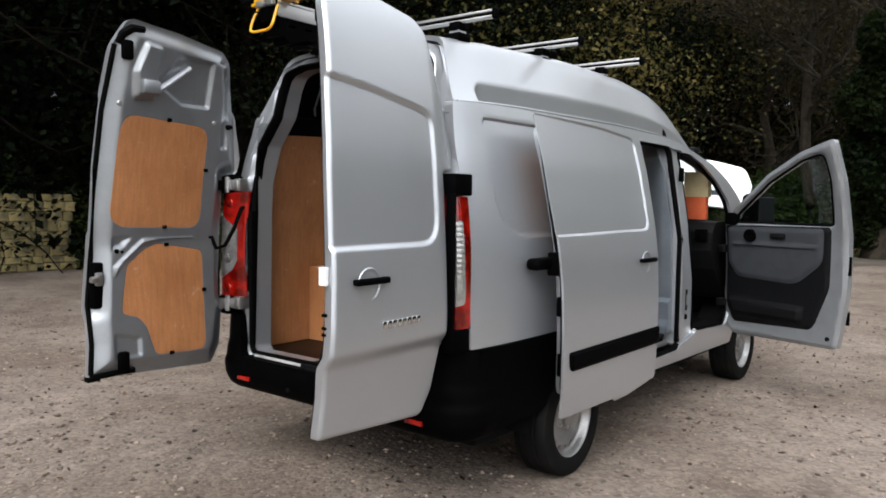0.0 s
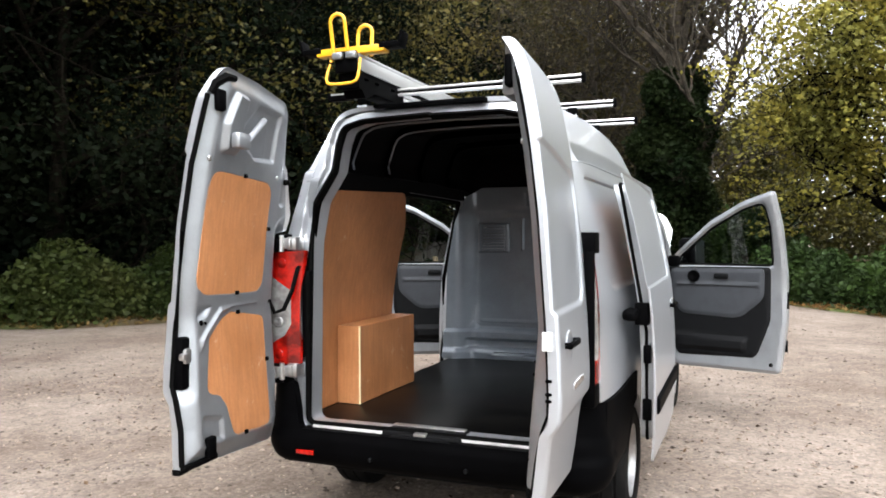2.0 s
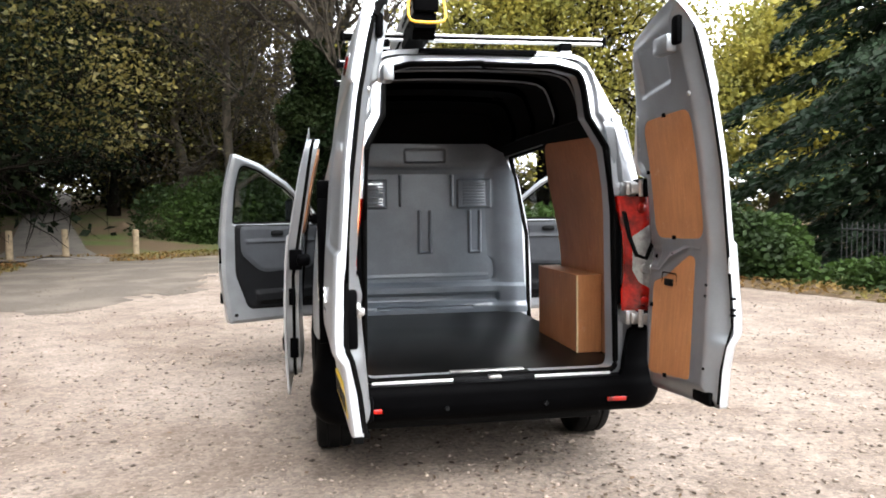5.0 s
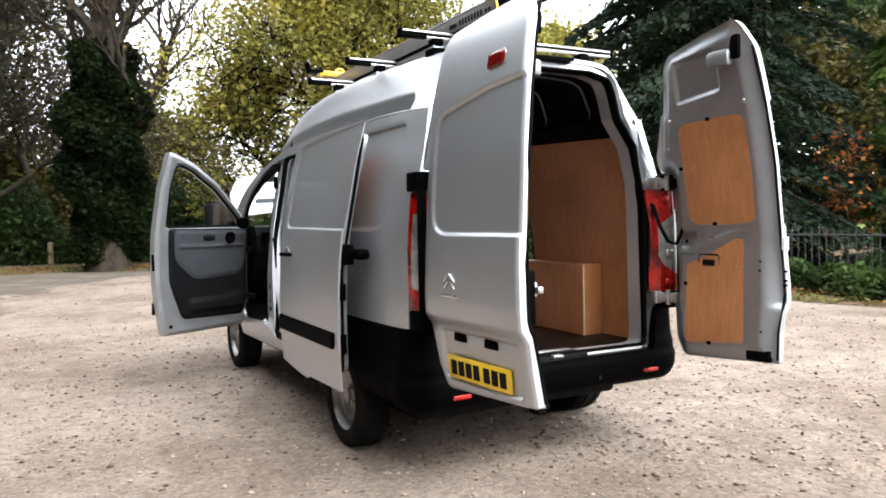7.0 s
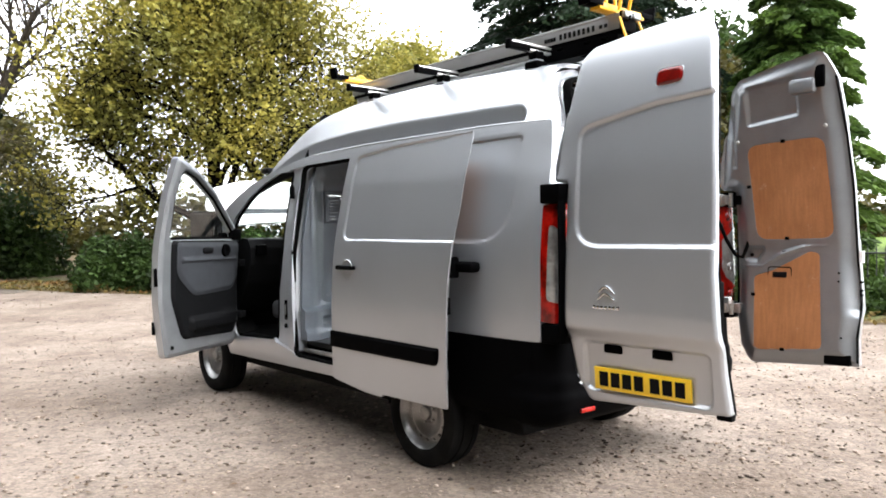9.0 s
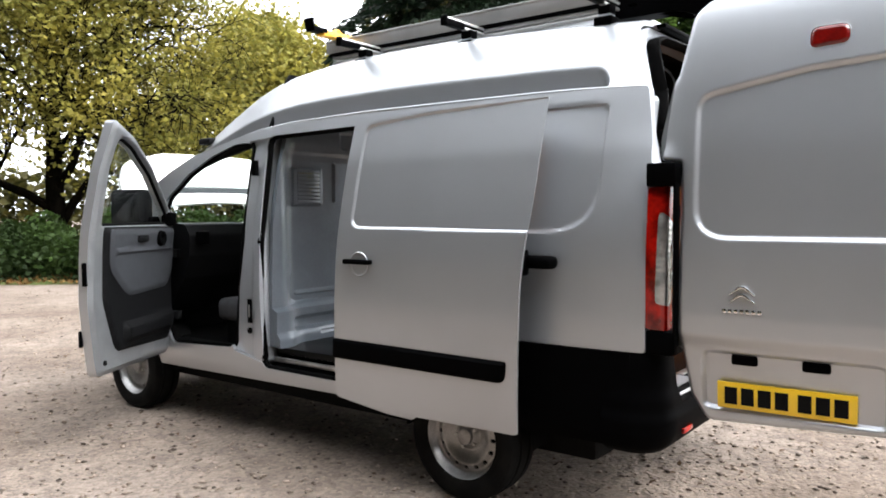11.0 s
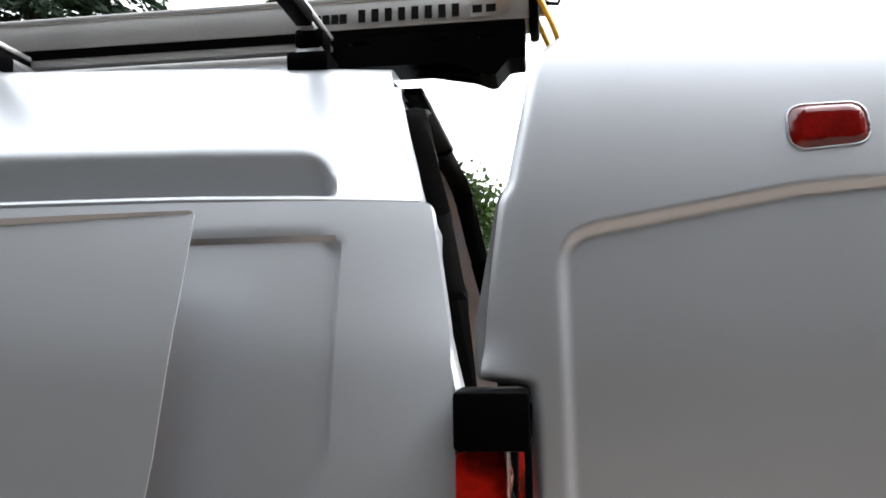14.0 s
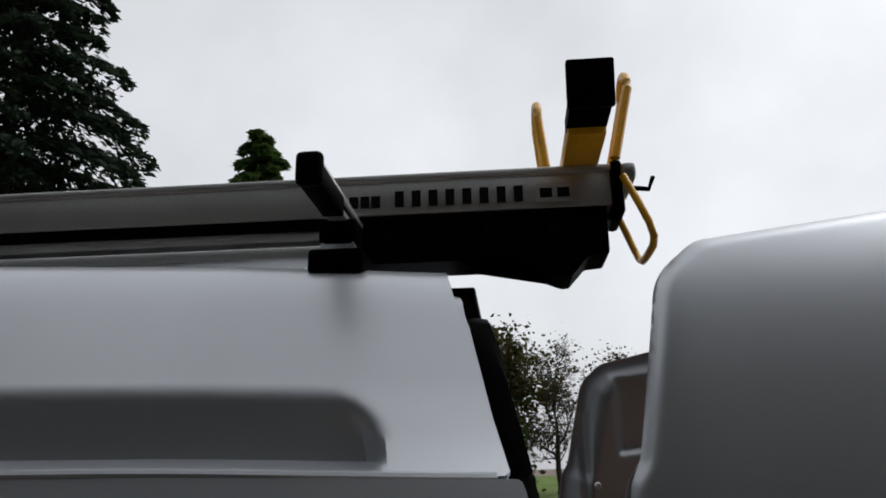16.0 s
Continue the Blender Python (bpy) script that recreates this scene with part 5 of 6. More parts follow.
tray = rpoly([(0.46, 2.53), (0.46, 2.45), (0.085, 2.45), (-0.008, 2.412), (-0.024, 2.412), (-0.058, 2.45), (-0.098, 2.453), (-0.098, 2.53)], 0.005)
slots = [rpoly([(y + 0.026, 2.518), (y + 0.026, 2.505), (y - 0.026, 2.503), (y - 0.026, 2.518)], 0.005) for y in (0.315, 0.113, -0.008)]


def tray_shape(U, V):
    d = sd(tray, U, V)
    for q in slots:
        d = np.maximum(d, -sd(q, U, V))
    return d


link_mesh("slide_carriage", *sheet(tray_shape, bounds(tray), 0.0062, lambda u, v: np.c_[0 * u + X0 - 0.058, u, v], lambda u, v: np.c_[0 * u + X0 + 0.058, u, v]), BLACKP, roller, "black slide carriage with slots")
bm = bmesh.new()
for x in (-0.03, 0.03):
    sweep(bm, [(X0 + x, 0.20, 2.46), (X0 + x, 0.02, 2.425), (X0 + x, -0.02, 2.44)], 0.008, 8)
part("pivot_arm", bm, BLACKP, roller)
bm = blk(X0 - 0.065, X0 + 0.065, -0.135, -0.11, 2.53, 2.645, 0.01)
part("track_cap", bm, BLACKP, roller, "black end cap")
for s in (-1, 1):
    part("latch_block", blk(X0 + s * 0.04 - 0.03, X0 + s * 0.04 + 0.03, -0.16, -0.13, 2.60, 2.635, 0.008), INNER, roller)
# yellow pull loop at the rear
bm = bmesh.new()
loop = [(X0 - 0.085, -0.13, 2.60), (X0 - 0.092, -0.155, 2.54), (X0 - 0.094, -0.17, 2.50), (X0 - 0.085, -0.178, 2.475), (X0 - 0.06, -0.18, 2.465), (X0, -0.18, 2.463),
        (X0 + 0.06, -0.18, 2.465), (X0 + 0.085, -0.178, 2.475), (X0 + 0.094, -0.17, 2.50), (X0 + 0.092, -0.155, 2.54), (X0 + 0.085, -0.13, 2.60)]
sweep(bm, loop, 0.0075, 10)
part("pull_loop", bm, YELLOW, roller, "yellow pull loop")
part("hook", sweep(bmesh.new(), [(X0 - 0.07, -0.14, 2.58), (X0 - 0.07, -0.18, 2.575), (X0 - 0.07, -0.19, 2.60)], 0.005, 6), BLACKP, roller)


def cradle(y, rails):
    """Yellow cross arm with black end stops and two upright hoops."""
    part("cross_arm", blk(X0 - 0.20, X0 + 0.20, y - 0.035, y + 0.035, 2.637, 2.675, 0.004), YELLOW, roller, "yellow cross arm")
    for s in (-1, 1):
        bm = blk(X0 + s * 0.17, X0 + s * 0.285, y - 0.037, y + 0.037, 2.652, 2.682, 0.004)
        block(bm, -0.008, 0.008, -0.041, 0.041, -0.012, 0.072, 0.004, 2, Matrix.Translation((X0 + s * 0.285, y, 2.662)) @ pose(0, 0, 0, 0, s * 14, 0))
        part("end_stop", bm, BLACKP, roller, "black end stop")
    for dy, dx, h, lean in rails:
        bm = bmesh.new()
        pts = [(X0 + dx - 0.042, y + dy, 2.64)] + [(X0 + dx - 0.042 * math.cos(a), y + dy + lean, 2.64 + h + 0.042 * math.sin(a)) for a in np.linspace(0, math.pi, 9)] + [(X0 + dx + 0.042, y + dy, 2.64)]
        sweep(bm, pts, 0.010, 10)
        part("hoop", bm, YELLOW, roller, "yellow upright hoop")


cradle(-0.055, ((-0.065, -0.035, 0.15, -0.035), (0.065, 0.035, 0.13, 0.012)))
cradle(2.40, ((0.05, 0.0, 0.03, 0.0),))
# bars for the lettering on the track
x = X0 - 0.0575
for y in (0.425, 0.402, 0.379, 0.357):
    part("letter_bar", blk(x - 0.001, x + 0.002, y - 0.009, y + 0.009, 2.568, 2.592, 0.0), INK, track)
for k in range(8):
    y = 0.309 - 0.034 * k
    part("letter_bar", blk(x - 0.001, x + 0.002, y - 0.009, y + 0.009, 2.567, 2.600, 0.0), INK, track)
part("maker_label", blk(x - 0.0008, x + 0.002, -0.035, 0.035, 2.562, 2.602, 0.0), ALU, track, "small printed label")
for y in (0.017, -0.017):
    part("letter_bar", blk(x - 0.0016, x + 0.002, y - 0.012, y + 0.012, 2.572, 2.592, 0.0), INK, track)

# card standing on the dashboard
card = thing("carton", "cream and orange carton standing on the dashboard", "carton")
card.location = (0.66, 3.60, 1.435)
part("upper_half", blk(-0.105, 0.105, -0.04, 0.04, 0.19, 0.40, 0.004), CARD_C, card)
part("lower_half", blk(-0.10, 0.085, -0.038, 0.038, 0.0, 0.19, 0.004), CARD_O, card)


# ---------------------------------------------------------------- surroundings
def gravel():
    """Compacted gravel: worn patches, stones of two sizes, dark grit."""
    m = bpy.data.materials.new("pinkish_gravel")
    m.use_nodes = True
    n, l = m.node_tree.nodes, m.node_tree.links
    b = n["Principled BSDF"]
    b.inputs["Roughness"].default_value, b.inputs["Specular IOR Level"].default_value = 0.95, 0.15
    co = n.new("ShaderNodeTexCoord")

    def noise(scale, detail, lo, hi, a, c, rough=0.6):
        t = n.new("ShaderNodeTexNoise")
        t.inputs["Scale"].default_value, t.inputs["Detail"].default_value, t.inputs["Roughness"].default_value = scale, detail, rough
        l.new(co.outputs["Object"], t.inputs["Vector"])
        r = n.new("ShaderNodeMapRange")
        for k, v in zip(("From Min", "From Max", "To Min", "To Max"), (lo, hi, a, c)):
            r.inputs[k].default_value = v
        l.new(t.outputs[0], r.inputs["Value"])
        return r.outputs[0]

    def stones(scale, a, c):
        t = n.new("ShaderNodeTexVoronoi")
        t.inputs["Scale"].default_value = scale
        l.new(co.outputs["Object"], t.inputs["Vector"])
        sp = n.new("ShaderNodeSeparateColor")
        l.new(t.outputs["Color"], sp.inputs[0])
        r = n.new("ShaderNodeMapRange")
        r.inputs["To Min"].default_value, r.inputs["To Max"].default_value = a, c
        l.new(sp.outputs[0], r.inputs["Value"])
        return r.outputs[0], t.outputs["Distance"]

    def times(a, c):
        k = n.new("ShaderNodeMath")
        k.operation = "MULTIPLY"
        l.new(a, k.inputs[0])
        l.new(c, k.inputs[1])
        return k.outputs[0]
    mx = n.new("ShaderNodeMix")
    mx.data_type = "RGBA"
    mx.inputs[6].default_value, mx.inputs[7].default_value = (0.205, 0.168, 0.140, 1), (0.135, 0.105, 0.083, 1)
    l.new(noise(0.55, 8, 0.40, 0.62, 0, 1), mx.inputs[0])
    s1, d1 = stones(38, 0.76, 1.22)
    s2, d2 = stones(110, 0.90, 1.09)
    v = times(times(s1, s2), times(noise(4.0, 8, 0.3, 0.7, 0.74, 1.22, 0.7), noise(16, 6, 0.60, 0.70, 1.0, 0.55)))
    hv = n.new("ShaderNodeHueSaturation")
    l.new(v, hv.inputs["Value"])
    l.new(mx.outputs[2], hv.inputs["Color"])
    l.new(hv.outputs[0], b.inputs["Base Color"])
    h = n.new("ShaderNodeMath")
    h.operation = "ADD"
    l.new(d1, h.inputs[0])
    l.new(noise(9, 6, 0.3, 0.7, 0, 1.5), h.inputs[1])
    bp = n.new("ShaderNodeBump")
    bp.inputs["Strength"].default_value, bp.inputs["Distance"].default_value = 0.55, 0.012
    bp.invert = True
    l.new(h.outputs[0], bp.inputs["Height"])
    l.new(bp.outputs[0], b.inputs["Normal"])
    return m


GRAVEL = gravel()
VERGE = material("verge_with_fallen_leaves", (0.060, 0.078, 0.020), 0.95, 0.0, 0.5, 0.5, 30, 0.8, 0, 0.03, other=(0.082, 0.056, 0.032), mix=(0.36, 0.52), spec=0.2)
ASPHALT = material("worn_asphalt_path", (0.13, 0.115, 0.10), 0.9, 0.0, 0.25, 1.5, 60, 0.5, 0, 0.01, spec=0.2)
APRON = material("worn_dusty_tarmac", (0.085, 0.073, 0.060), 0.95, 0.0, 0.3, 0.9, 50, 0.5, 0, 0.01, other=(0.125, 0.105, 0.085), spec=0.15)
LAWN = material("lawn", (0.10, 0.15, 0.03), 0.95, 0.0, 0.3, 0.8, 30, 0.6, 0, 0.03, spec=0.2)
WATER = material("pond_water", (0.02, 0.025, 0.02), 0.06, 0.0, 0.2, 1, 6, 0.15, 0, 0.02)
BARK = material("bark", (0.040, 0.032, 0.023), 0.95, 0.0, 0.4, 5, 40, 0.9, 0, 0.03, other=(0.022, 0.019, 0.014), spec=0.2)
# darker copy of the bark, with woodland shade put into its colour
BARK_SHADED = material("shade_dark_bark", (0.007, 0.0055, 0.004), 0.95, 0.0, 0.4, 5, 40, 0.9, 0, 0.03, other=(0.004, 0.0035, 0.0025), spec=0.02)
POSTM = material("weathered_post", (0.22, 0.17, 0.11), 0.9, 0.0, 0.3, 9, 60, 0.6, 0, 0.01, spec=0.2)
IRON = material("black_iron", (0.012, 0.012, 0.013), 0.5, 0.0, 0.2, 9, 60, 0.1)
SANDSTONE = material("yellow_sandstone", (0.30, 0.24, 0.11), 0.95, 0.0, 0.3, 3, 40, 0.8, 0, 0.02, other=(0.13, 0.115, 0.07), spec=0.2, objvary=0.3)
MORTAR = material("mossy_mortar", (0.10, 0.09, 0.05), 0.95, 0.0, 0.3, 5, 40, 0.5, 0, 0.01, spec=0.2)
PEBBLE = material("pebbles", (0.21, 0.168, 0.136), 0.9, 0.0, 0.2, 30, 200, 0.2, 0, 0.002, island=True, objvary=0.72, spec=0.2)
DEADLEAF = material("fallen_leaves", (0.07, 0.045, 0.026), 0.9, 0.0, 0.3, 30, 200, 0.0, island=True, objvary=0.7, spec=0.2)


def leaf_material(name, colour, other, vary=0.27, spec=0.15):
    """Leaves: each one its own tone, a little light passing through."""
    m = bpy.data.materials.new(name)
    m.use_nodes = True
    n, l = m.node_tree.nodes, m.node_tree.links
    b = n["Principled BSDF"]
    b.inputs["Roughness"].default_value = 0.55
    b.inputs["Specular IOR Level"].default_value = spec
    geo = n.new("ShaderNodeNewGeometry")
    co = n.new("ShaderNodeTexCoord")
    nz = n.new("ShaderNodeTexNoise")
    nz.inputs["Scale"].default_value = 0.55
    l.new(co.outputs["Object"], nz.inputs["Vector"])
    mx = n.new("ShaderNodeMix")
    mx.data_type = "RGBA"
    mx.inputs[6].default_value, mx.inputs[7].default_value = (*colour, 1), (*other, 1)
    mr = n.new("ShaderNodeMapRange")
    mr.inputs["From Min"].default_value, mr.inputs["From Max"].default_value = 0.38, 0.62
    l.new(nz.outputs[0], mr.inputs["Value"])
    l.new(mr.outputs[0], mx.inputs[0])
    hv = n.new("ShaderNodeHueSaturation")
    vr = n.new("ShaderNodeMapRange")
    vr.inputs["To Min"].default_value, vr.inputs["To Max"].default_value = 1 - vary, 1 + vary
    l.new(geo.outputs["Random Per Island"], vr.inputs["Value"])
    l.new(vr.outputs[0], hv.inputs["Value"])
    l.new(mx.outputs[2], hv.inputs["Color"])
    l.new(hv.outputs[0], b.inputs["Base Color"])
    tr = n.new("ShaderNodeBsdfTranslucent")
    l.new(hv.outputs[0], tr.inputs["Color"])
    ms = n.new("ShaderNodeMixShader")
    ms.inputs[0].default_value = 0.4
    l.new(b.outputs[0], ms.inputs[1])
    l.new(tr.outputs[0], ms.inputs[2])
    l.new(ms.outputs[0], n["Material Output"].inputs["Surface"])
    return m


# woodland leaves far below real leaf tone: deep shade put into the colour
L_SHADED = leaf_material("shade_dark_woodland_leaves", (0.0032, 0.0056, 0.0030), (0.0060, 0.0080, 0.0038), 0.38, 0.02)
L_OLIVE = leaf_material("olive_autumn_leaves", (0.066, 0.056, 0.013), (0.026, 0.027, 0.007))
L_YELLOW = leaf_material("yellow_green_leaves", (0.26, 0.225, 0.042), (0.155, 0.15, 0.033))
L_HEDGE = leaf_material("glossy_hedge_leaves", (0.036, 0.064, 0.014), (0.018, 0.032, 0.009))
L_IVY = leaf_material("ivy_leaves", (0.028, 0.046, 0.011), (0.058, 0.066, 0.017))
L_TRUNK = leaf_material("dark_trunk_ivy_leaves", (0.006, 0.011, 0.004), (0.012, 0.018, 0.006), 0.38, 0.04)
L_FIR = leaf_material("dark_fir_needles", (0.009, 0.018, 0.010), (0.016, 0.029, 0.014))
L_FIR2 = leaf_material("bright_fir_needles", (0.075, 0.125, 0.022), (0.040, 0.075, 0.018))
L_BROWN = leaf_material("brown_thin_leaves", (0.075, 0.058, 0.024), (0.05, 0.042, 0.018))
L_GOLD = leaf_material("brownish_gold_leaves", (0.115, 0.092, 0.026), (0.060, 0.056, 0.017))
L_RED = leaf_material("orange_autumn_leaves", (0.32, 0.12, 0.03), (0.24, 0.07, 0.02))

rng = np.random.default_rng(7)


def leaf_mesh(name, centres, size, mat, parent=None, droop=0.0, long=1.6, along=None, label="", up=0.35):
    """One small folded blade for each centre."""
    c = np.asarray(centres, float)
    k = len(c)
    if along is None:
        a = rng.normal(size=(k, 3))
        a[:, 2] = a[:, 2] * 0.6 - droop
    else:
        a = np.asarray(along, float) + rng.normal(size=(k, 3)) * 0.35
    a /= np.linalg.norm(a, axis=1)[:, None] + 1e-9
    q = rng.normal(size=(k, 3))
    q[:, 2] += up
    b = np.cross(a, q)
    b /= np.linalg.norm(b, axis=1)[:, None] + 1e-9
    w = size * rng.uniform(0.6, 1.3, k)[:, None]
    n = np.cross(a, b) * w * 0.12
    v = np.stack([c - a * w * long * 0.5, c + b * w * 0.5 - n, c + a * w * long * 0.5, c - b * w * 0.5 - n], axis=1).reshape(-1, 3)
    me = bpy.data.meshes.new(name)
    me.vertices.add(4 * k)
    me.vertices.foreach_set("co", v.ravel())
    me.loops.add(4 * k)
    me.loops.foreach_set("vertex_index", np.arange(4 * k))
    me.polygons.add(k)
    me.polygons.foreach_set("loop_start", np.arange(0, 4 * k, 4))
    me.update(calc_edges=True)
    me.materials.append(mat)
    ob = new(name, me)
    if parent:
        ob.parent = parent
    if label:
        tagged(ob, label)
    return ob


def grow(bm, start, way, length, radius, depth, tips, spread=0.6, rise=0.25, seed=None):
    """A bent limb with side limbs; notes where its twigs end."""
    r = seed
    n = 5
    pts, p, d = [Vector(start)], Vector(start), Vector(way).normalized()
    for i in range(n):
        d = (d + Vector(r.normal(size=3) * 0.16) + Vector((0, 0, rise * 0.18))).normalized()
        p = p + d * (length / n)
        pts.append(p.copy())
    sweep(bm, pts, [radius * (1 - 0.75 * i / n) for i in range(n + 1)], 7 if depth > 1 else 4, caps=False)
    if depth == 0:
        tips.extend([(q, d) for q in pts[2:]])
        return
    for i in range(2, n + 1):
        for _ in range(2 if depth > 1 else 1):
            side = Vector(r.normal(size=3))
            side = (d * 0.55 + (side - d * side.dot(d)).normalized() * spread + Vector((0, 0, rise * 0.3))).normalized()
            grow(bm, pts[i], side, length * r.uniform(0.45, 0.7), radius * (1 - 0.75 * i / n) * 0.6 + 0.01, depth - 1, tips, spread, rise, r)


def broad_tree(name, x, y, h, girth, first, spread, leaves, size, mat, label, seed, clump=0.5, depth=2, limbs=7, rise=0.25, lean=(0, 0), reach=1.0, group="woodland trees", skirt=0.3, upright=0.25, bark=None, fan=False):
    r = np.random.default_rng(seed)
    t = thing(name, label, "tree", pose(x, y, float(slope_z(x, y))), group)
    bm, tips = bmesh.new(), []
    stem = [Vector((lean[0] * k ** 2 + r.normal() * 0.05 * h * 0.15 * (k > 0), lean[1] * k ** 2 + r.normal() * 0.05 * h * 0.15 * (k > 0), h * 0.82 * k)) for k in np.linspace(0, 1, 9)]
    stem[0].z = -0.1
    sweep(bm, stem, [girth * (1.5 if i == 0 else 1 - 0.085 * i) for i in range(9)], 12, caps=False)
    for i in range(limbs):
        k = first + (1 - first) * i / max(1, limbs - 1)
        f = k * 8
        a, b = stem[min(8, int(f))], stem[min(8, int(f) + 1)]
        p = a.lerp(b, f - int(f))
        ang = i * 2.4 + r.uniform(-0.4, 0.4)
        if fan:
            upright = (1.5, 0.5, 0.15, 1.0)[i % 4]
        grow(bm, p, (math.cos(ang), math.sin(ang), upright + 0.9 * k), h * (0.42 * spread) * (1.15 - 0.6 * k) * reach, girth * (0.55 - 0.3 * k), depth, tips, 0.75, rise, r)
    part("trunk", bm, bark or BARK, t, "brown bark")
    P = np.array([q for q, _ in tips])
    pick = r.integers(0, len(P), leaves)
    c = P[pick] + r.normal(size=(leaves, 3)) * clump * np.array([1, 1, 0.7])
    leaf_mesh("crown", c[c[:, 2] > skirt], size, mat, t)
    return t


def fir_tree(x, y, h, rad, leaves, size, mat, label, seed, base=0.6, sweepdown=0.25, taper=0.75):
    r = np.random.default_rng(seed)
    t = thing("fir_tree", label, "tree", pose(x, y, 0))
    bm = bmesh.new()
    sweep(bm, [(0, 0, -0.1), (0, 0, h * 0.5), (0, 0, h * 0.97)], [0.3, 0.16, 0.02], 10, caps=False)
    c, al = [], []
    n = int(h * 9)
    for i in range(n):
        k = (i + r.uniform(0, 1)) / n
        z = base + (h - base) * k
        ang = i * 2.39996 + r.uniform(-0.3, 0.3)
        ln = rad * (1 - k) ** taper * r.uniform(0.7, 1.15) + 0.15
        pts = []
        for q in np.linspace(0, 1, 5):
            pts.append(Vector((math.cos(ang) * ln * q, math.sin(ang) * ln * q, z + ln * (0.12 * q - sweepdown * q * q * 1.6))))
        sweep(bm, pts, [0.035, 0.028, 0.02, 0.013, 0.005], 4, caps=False)
        per = max(8, int(leaves * ln / (n * rad * 0.62)))
        q = r.uniform(0.12, 1.05, per) ** 0.8
        side = r.normal(size=per) * 0.20 * ln * (1.05 - 0.6 * q)
        px_ = np.cos(ang) * ln * q - np.sin(ang) * side
        py_ = np.sin(ang) * ln * q + np.cos(ang) * side
        pz_ = z + ln * (0.12 * q - sweepdown * q * q * 1.6) - np.abs(side) * 0.35 - r.uniform(0, 0.22, per)
        c.append(np.c_[px_, py_, pz_])
        dirs = np.c_[np.cos(ang) + r.normal(size=per) * 0.4, np.sin(ang) + r.normal(size=per) * 0.4, np.full(per, -0.45)]
        al.append(dirs)
    part("trunk", bm, BARK, t)
    leaf_mesh("crown", np.concatenate(c), size, mat, t, long=2.6, along=np.concatenate(al), up=1.2)
    return t


def bush_points(line, width, height, count, lumps=1.6, seed=1):
    """Leaf places over a lumpy bank along a plan line: mostly on its surface."""
    r = np.random.default_rng(seed)
    L = np.array(line, float)
    seg = np.linalg.norm(np.diff(L, axis=0), axis=1)
    cum = np.r_[0, np.cumsum(seg)]
    nl = max(2, int(cum[-1] * lumps))
    ls = r.uniform(0, cum[-1], nl)
    out = []
    for s_ in ls:
        i = min(len(seg) - 1, int(np.searchsorted(cum, s_) - 1)) if s_ > 0 else 0
        k = (s_ - cum[i]) / seg[i]
        d = (L[i + 1] - L[i]) / seg[i]
        nrm = np.array([-d[1], d[0]])
        c2 = L[i] + (L[i + 1] - L[i]) * k + nrm * r.uniform(-0.5, 0.5) * width * 0.6
        hh = height * r.uniform(0.65, 1.1)
        rr = width * r.uniform(0.35, 0.6)
        m = count // nl
        v = r.normal(size=(m, 3))
        v /= np.linalg.norm(v, axis=1)[:, None]
        sh = r.uniform(0.72, 1.04, m)[:, None]
        v = v * sh
        v[:, 2] = np.abs(v[:, 2])
        out.append(np.c_[c2[0] + v[:, 0] * rr, c2[1] + v[:, 1] * rr, 0.02 + v[:, 2] * hh])
    return np.concatenate(out)


# ground: one wide sheet, with the verges and woods' floor lying on it
bm = bmesh.new()
bmesh.ops.create_grid(bm, x_segments=60, y_segments=60, size=600)
tagged(part("ground", bm, GRAVEL), "pale pinkish compacted gravel", "ground", kind="structure")
LOT = np.array([(8.3, -30), (8.4, 0.5), (8.25, 3), (7.9, 5.2), (6.9, 8.6), (6.2, 10.6), (5.4, 12.6), (4.2, 14.4), (3.1, 15.6), (1.5, 19.0), (0.4, 21.8), (-1.5, 22.9), (-3.6, 23.0), (-5.2, 21.6), (-6.4, 20.6),
                (-9.6, 20.5), (-8.6, 15.5), (-7.2, 11.6), (-7.6, 10.0), (-9.0, 7.9), (-10.5, 6.6), (-12.6, 5.4), (-13.2, 3.0), (-13.5, -30)])


def slope_z(x, y):
    """The woods' floor climbs gently away on the path's side."""
    return 0.075 * np.clip(np.asarray(y, float) - 22, 0, 60) * step01((-5.0 - np.asarray(x, float)) / 5.0)


def verge_z(d):
    return 0.006 + 0.07 * step01(d / 0.6)


def lot_d(U, V):
    w = 0.25 * np.sin(U * 1.7 + V * 0.9) + 0.14 * np.sin(U * 4.1 - V * 3.3)
    return sd(LOT, U, V) + w * 0.5


v_, f_ = sheet(lambda U, V: -lot_d(U, V), (-45, 45, -30, 60), 0.45, lambda u, v: np.c_[u, v, verge_z(lot_d(u, v)) + 0.05 * np.sin(u * 0.8) * np.sin(v * 0.7) * step01(lot_d(u, v) / 3) + slope_z(u, v)])
tagged(link_mesh("verge", v_, f_, VERGE), "mossy grass verge with fallen leaves round the gravel", "verge", kind="structure")
path_line = rpoly([(-6.9, 19.8), (-10.6, 19.8), (-11.4, 24), (-14.6, 34), (-22.2, 59), (-19.8, 59), (-12.4, 34), (-8.9, 24)], 0.5)
v_, f_ = sheet(lambda U, V: sd(path_line, U, V), bounds(path_line), 0.3, lambda u, v: np.c_[u, v, 0.135 + slope_z(u, v)], lambda u, v: np.c_[u, v, slope_z(u, v) - 0.05])
tagged(link_mesh("path", v_, f_, ASPHALT), "worn grey path leading into the woods", "path", kind="structure")
pond_line = rpoly([(11.5, -14), (11.5, 6.5), (14, 9.5), (24, 12), (34, 9), (36, -8), (26, -16)], 3.0)
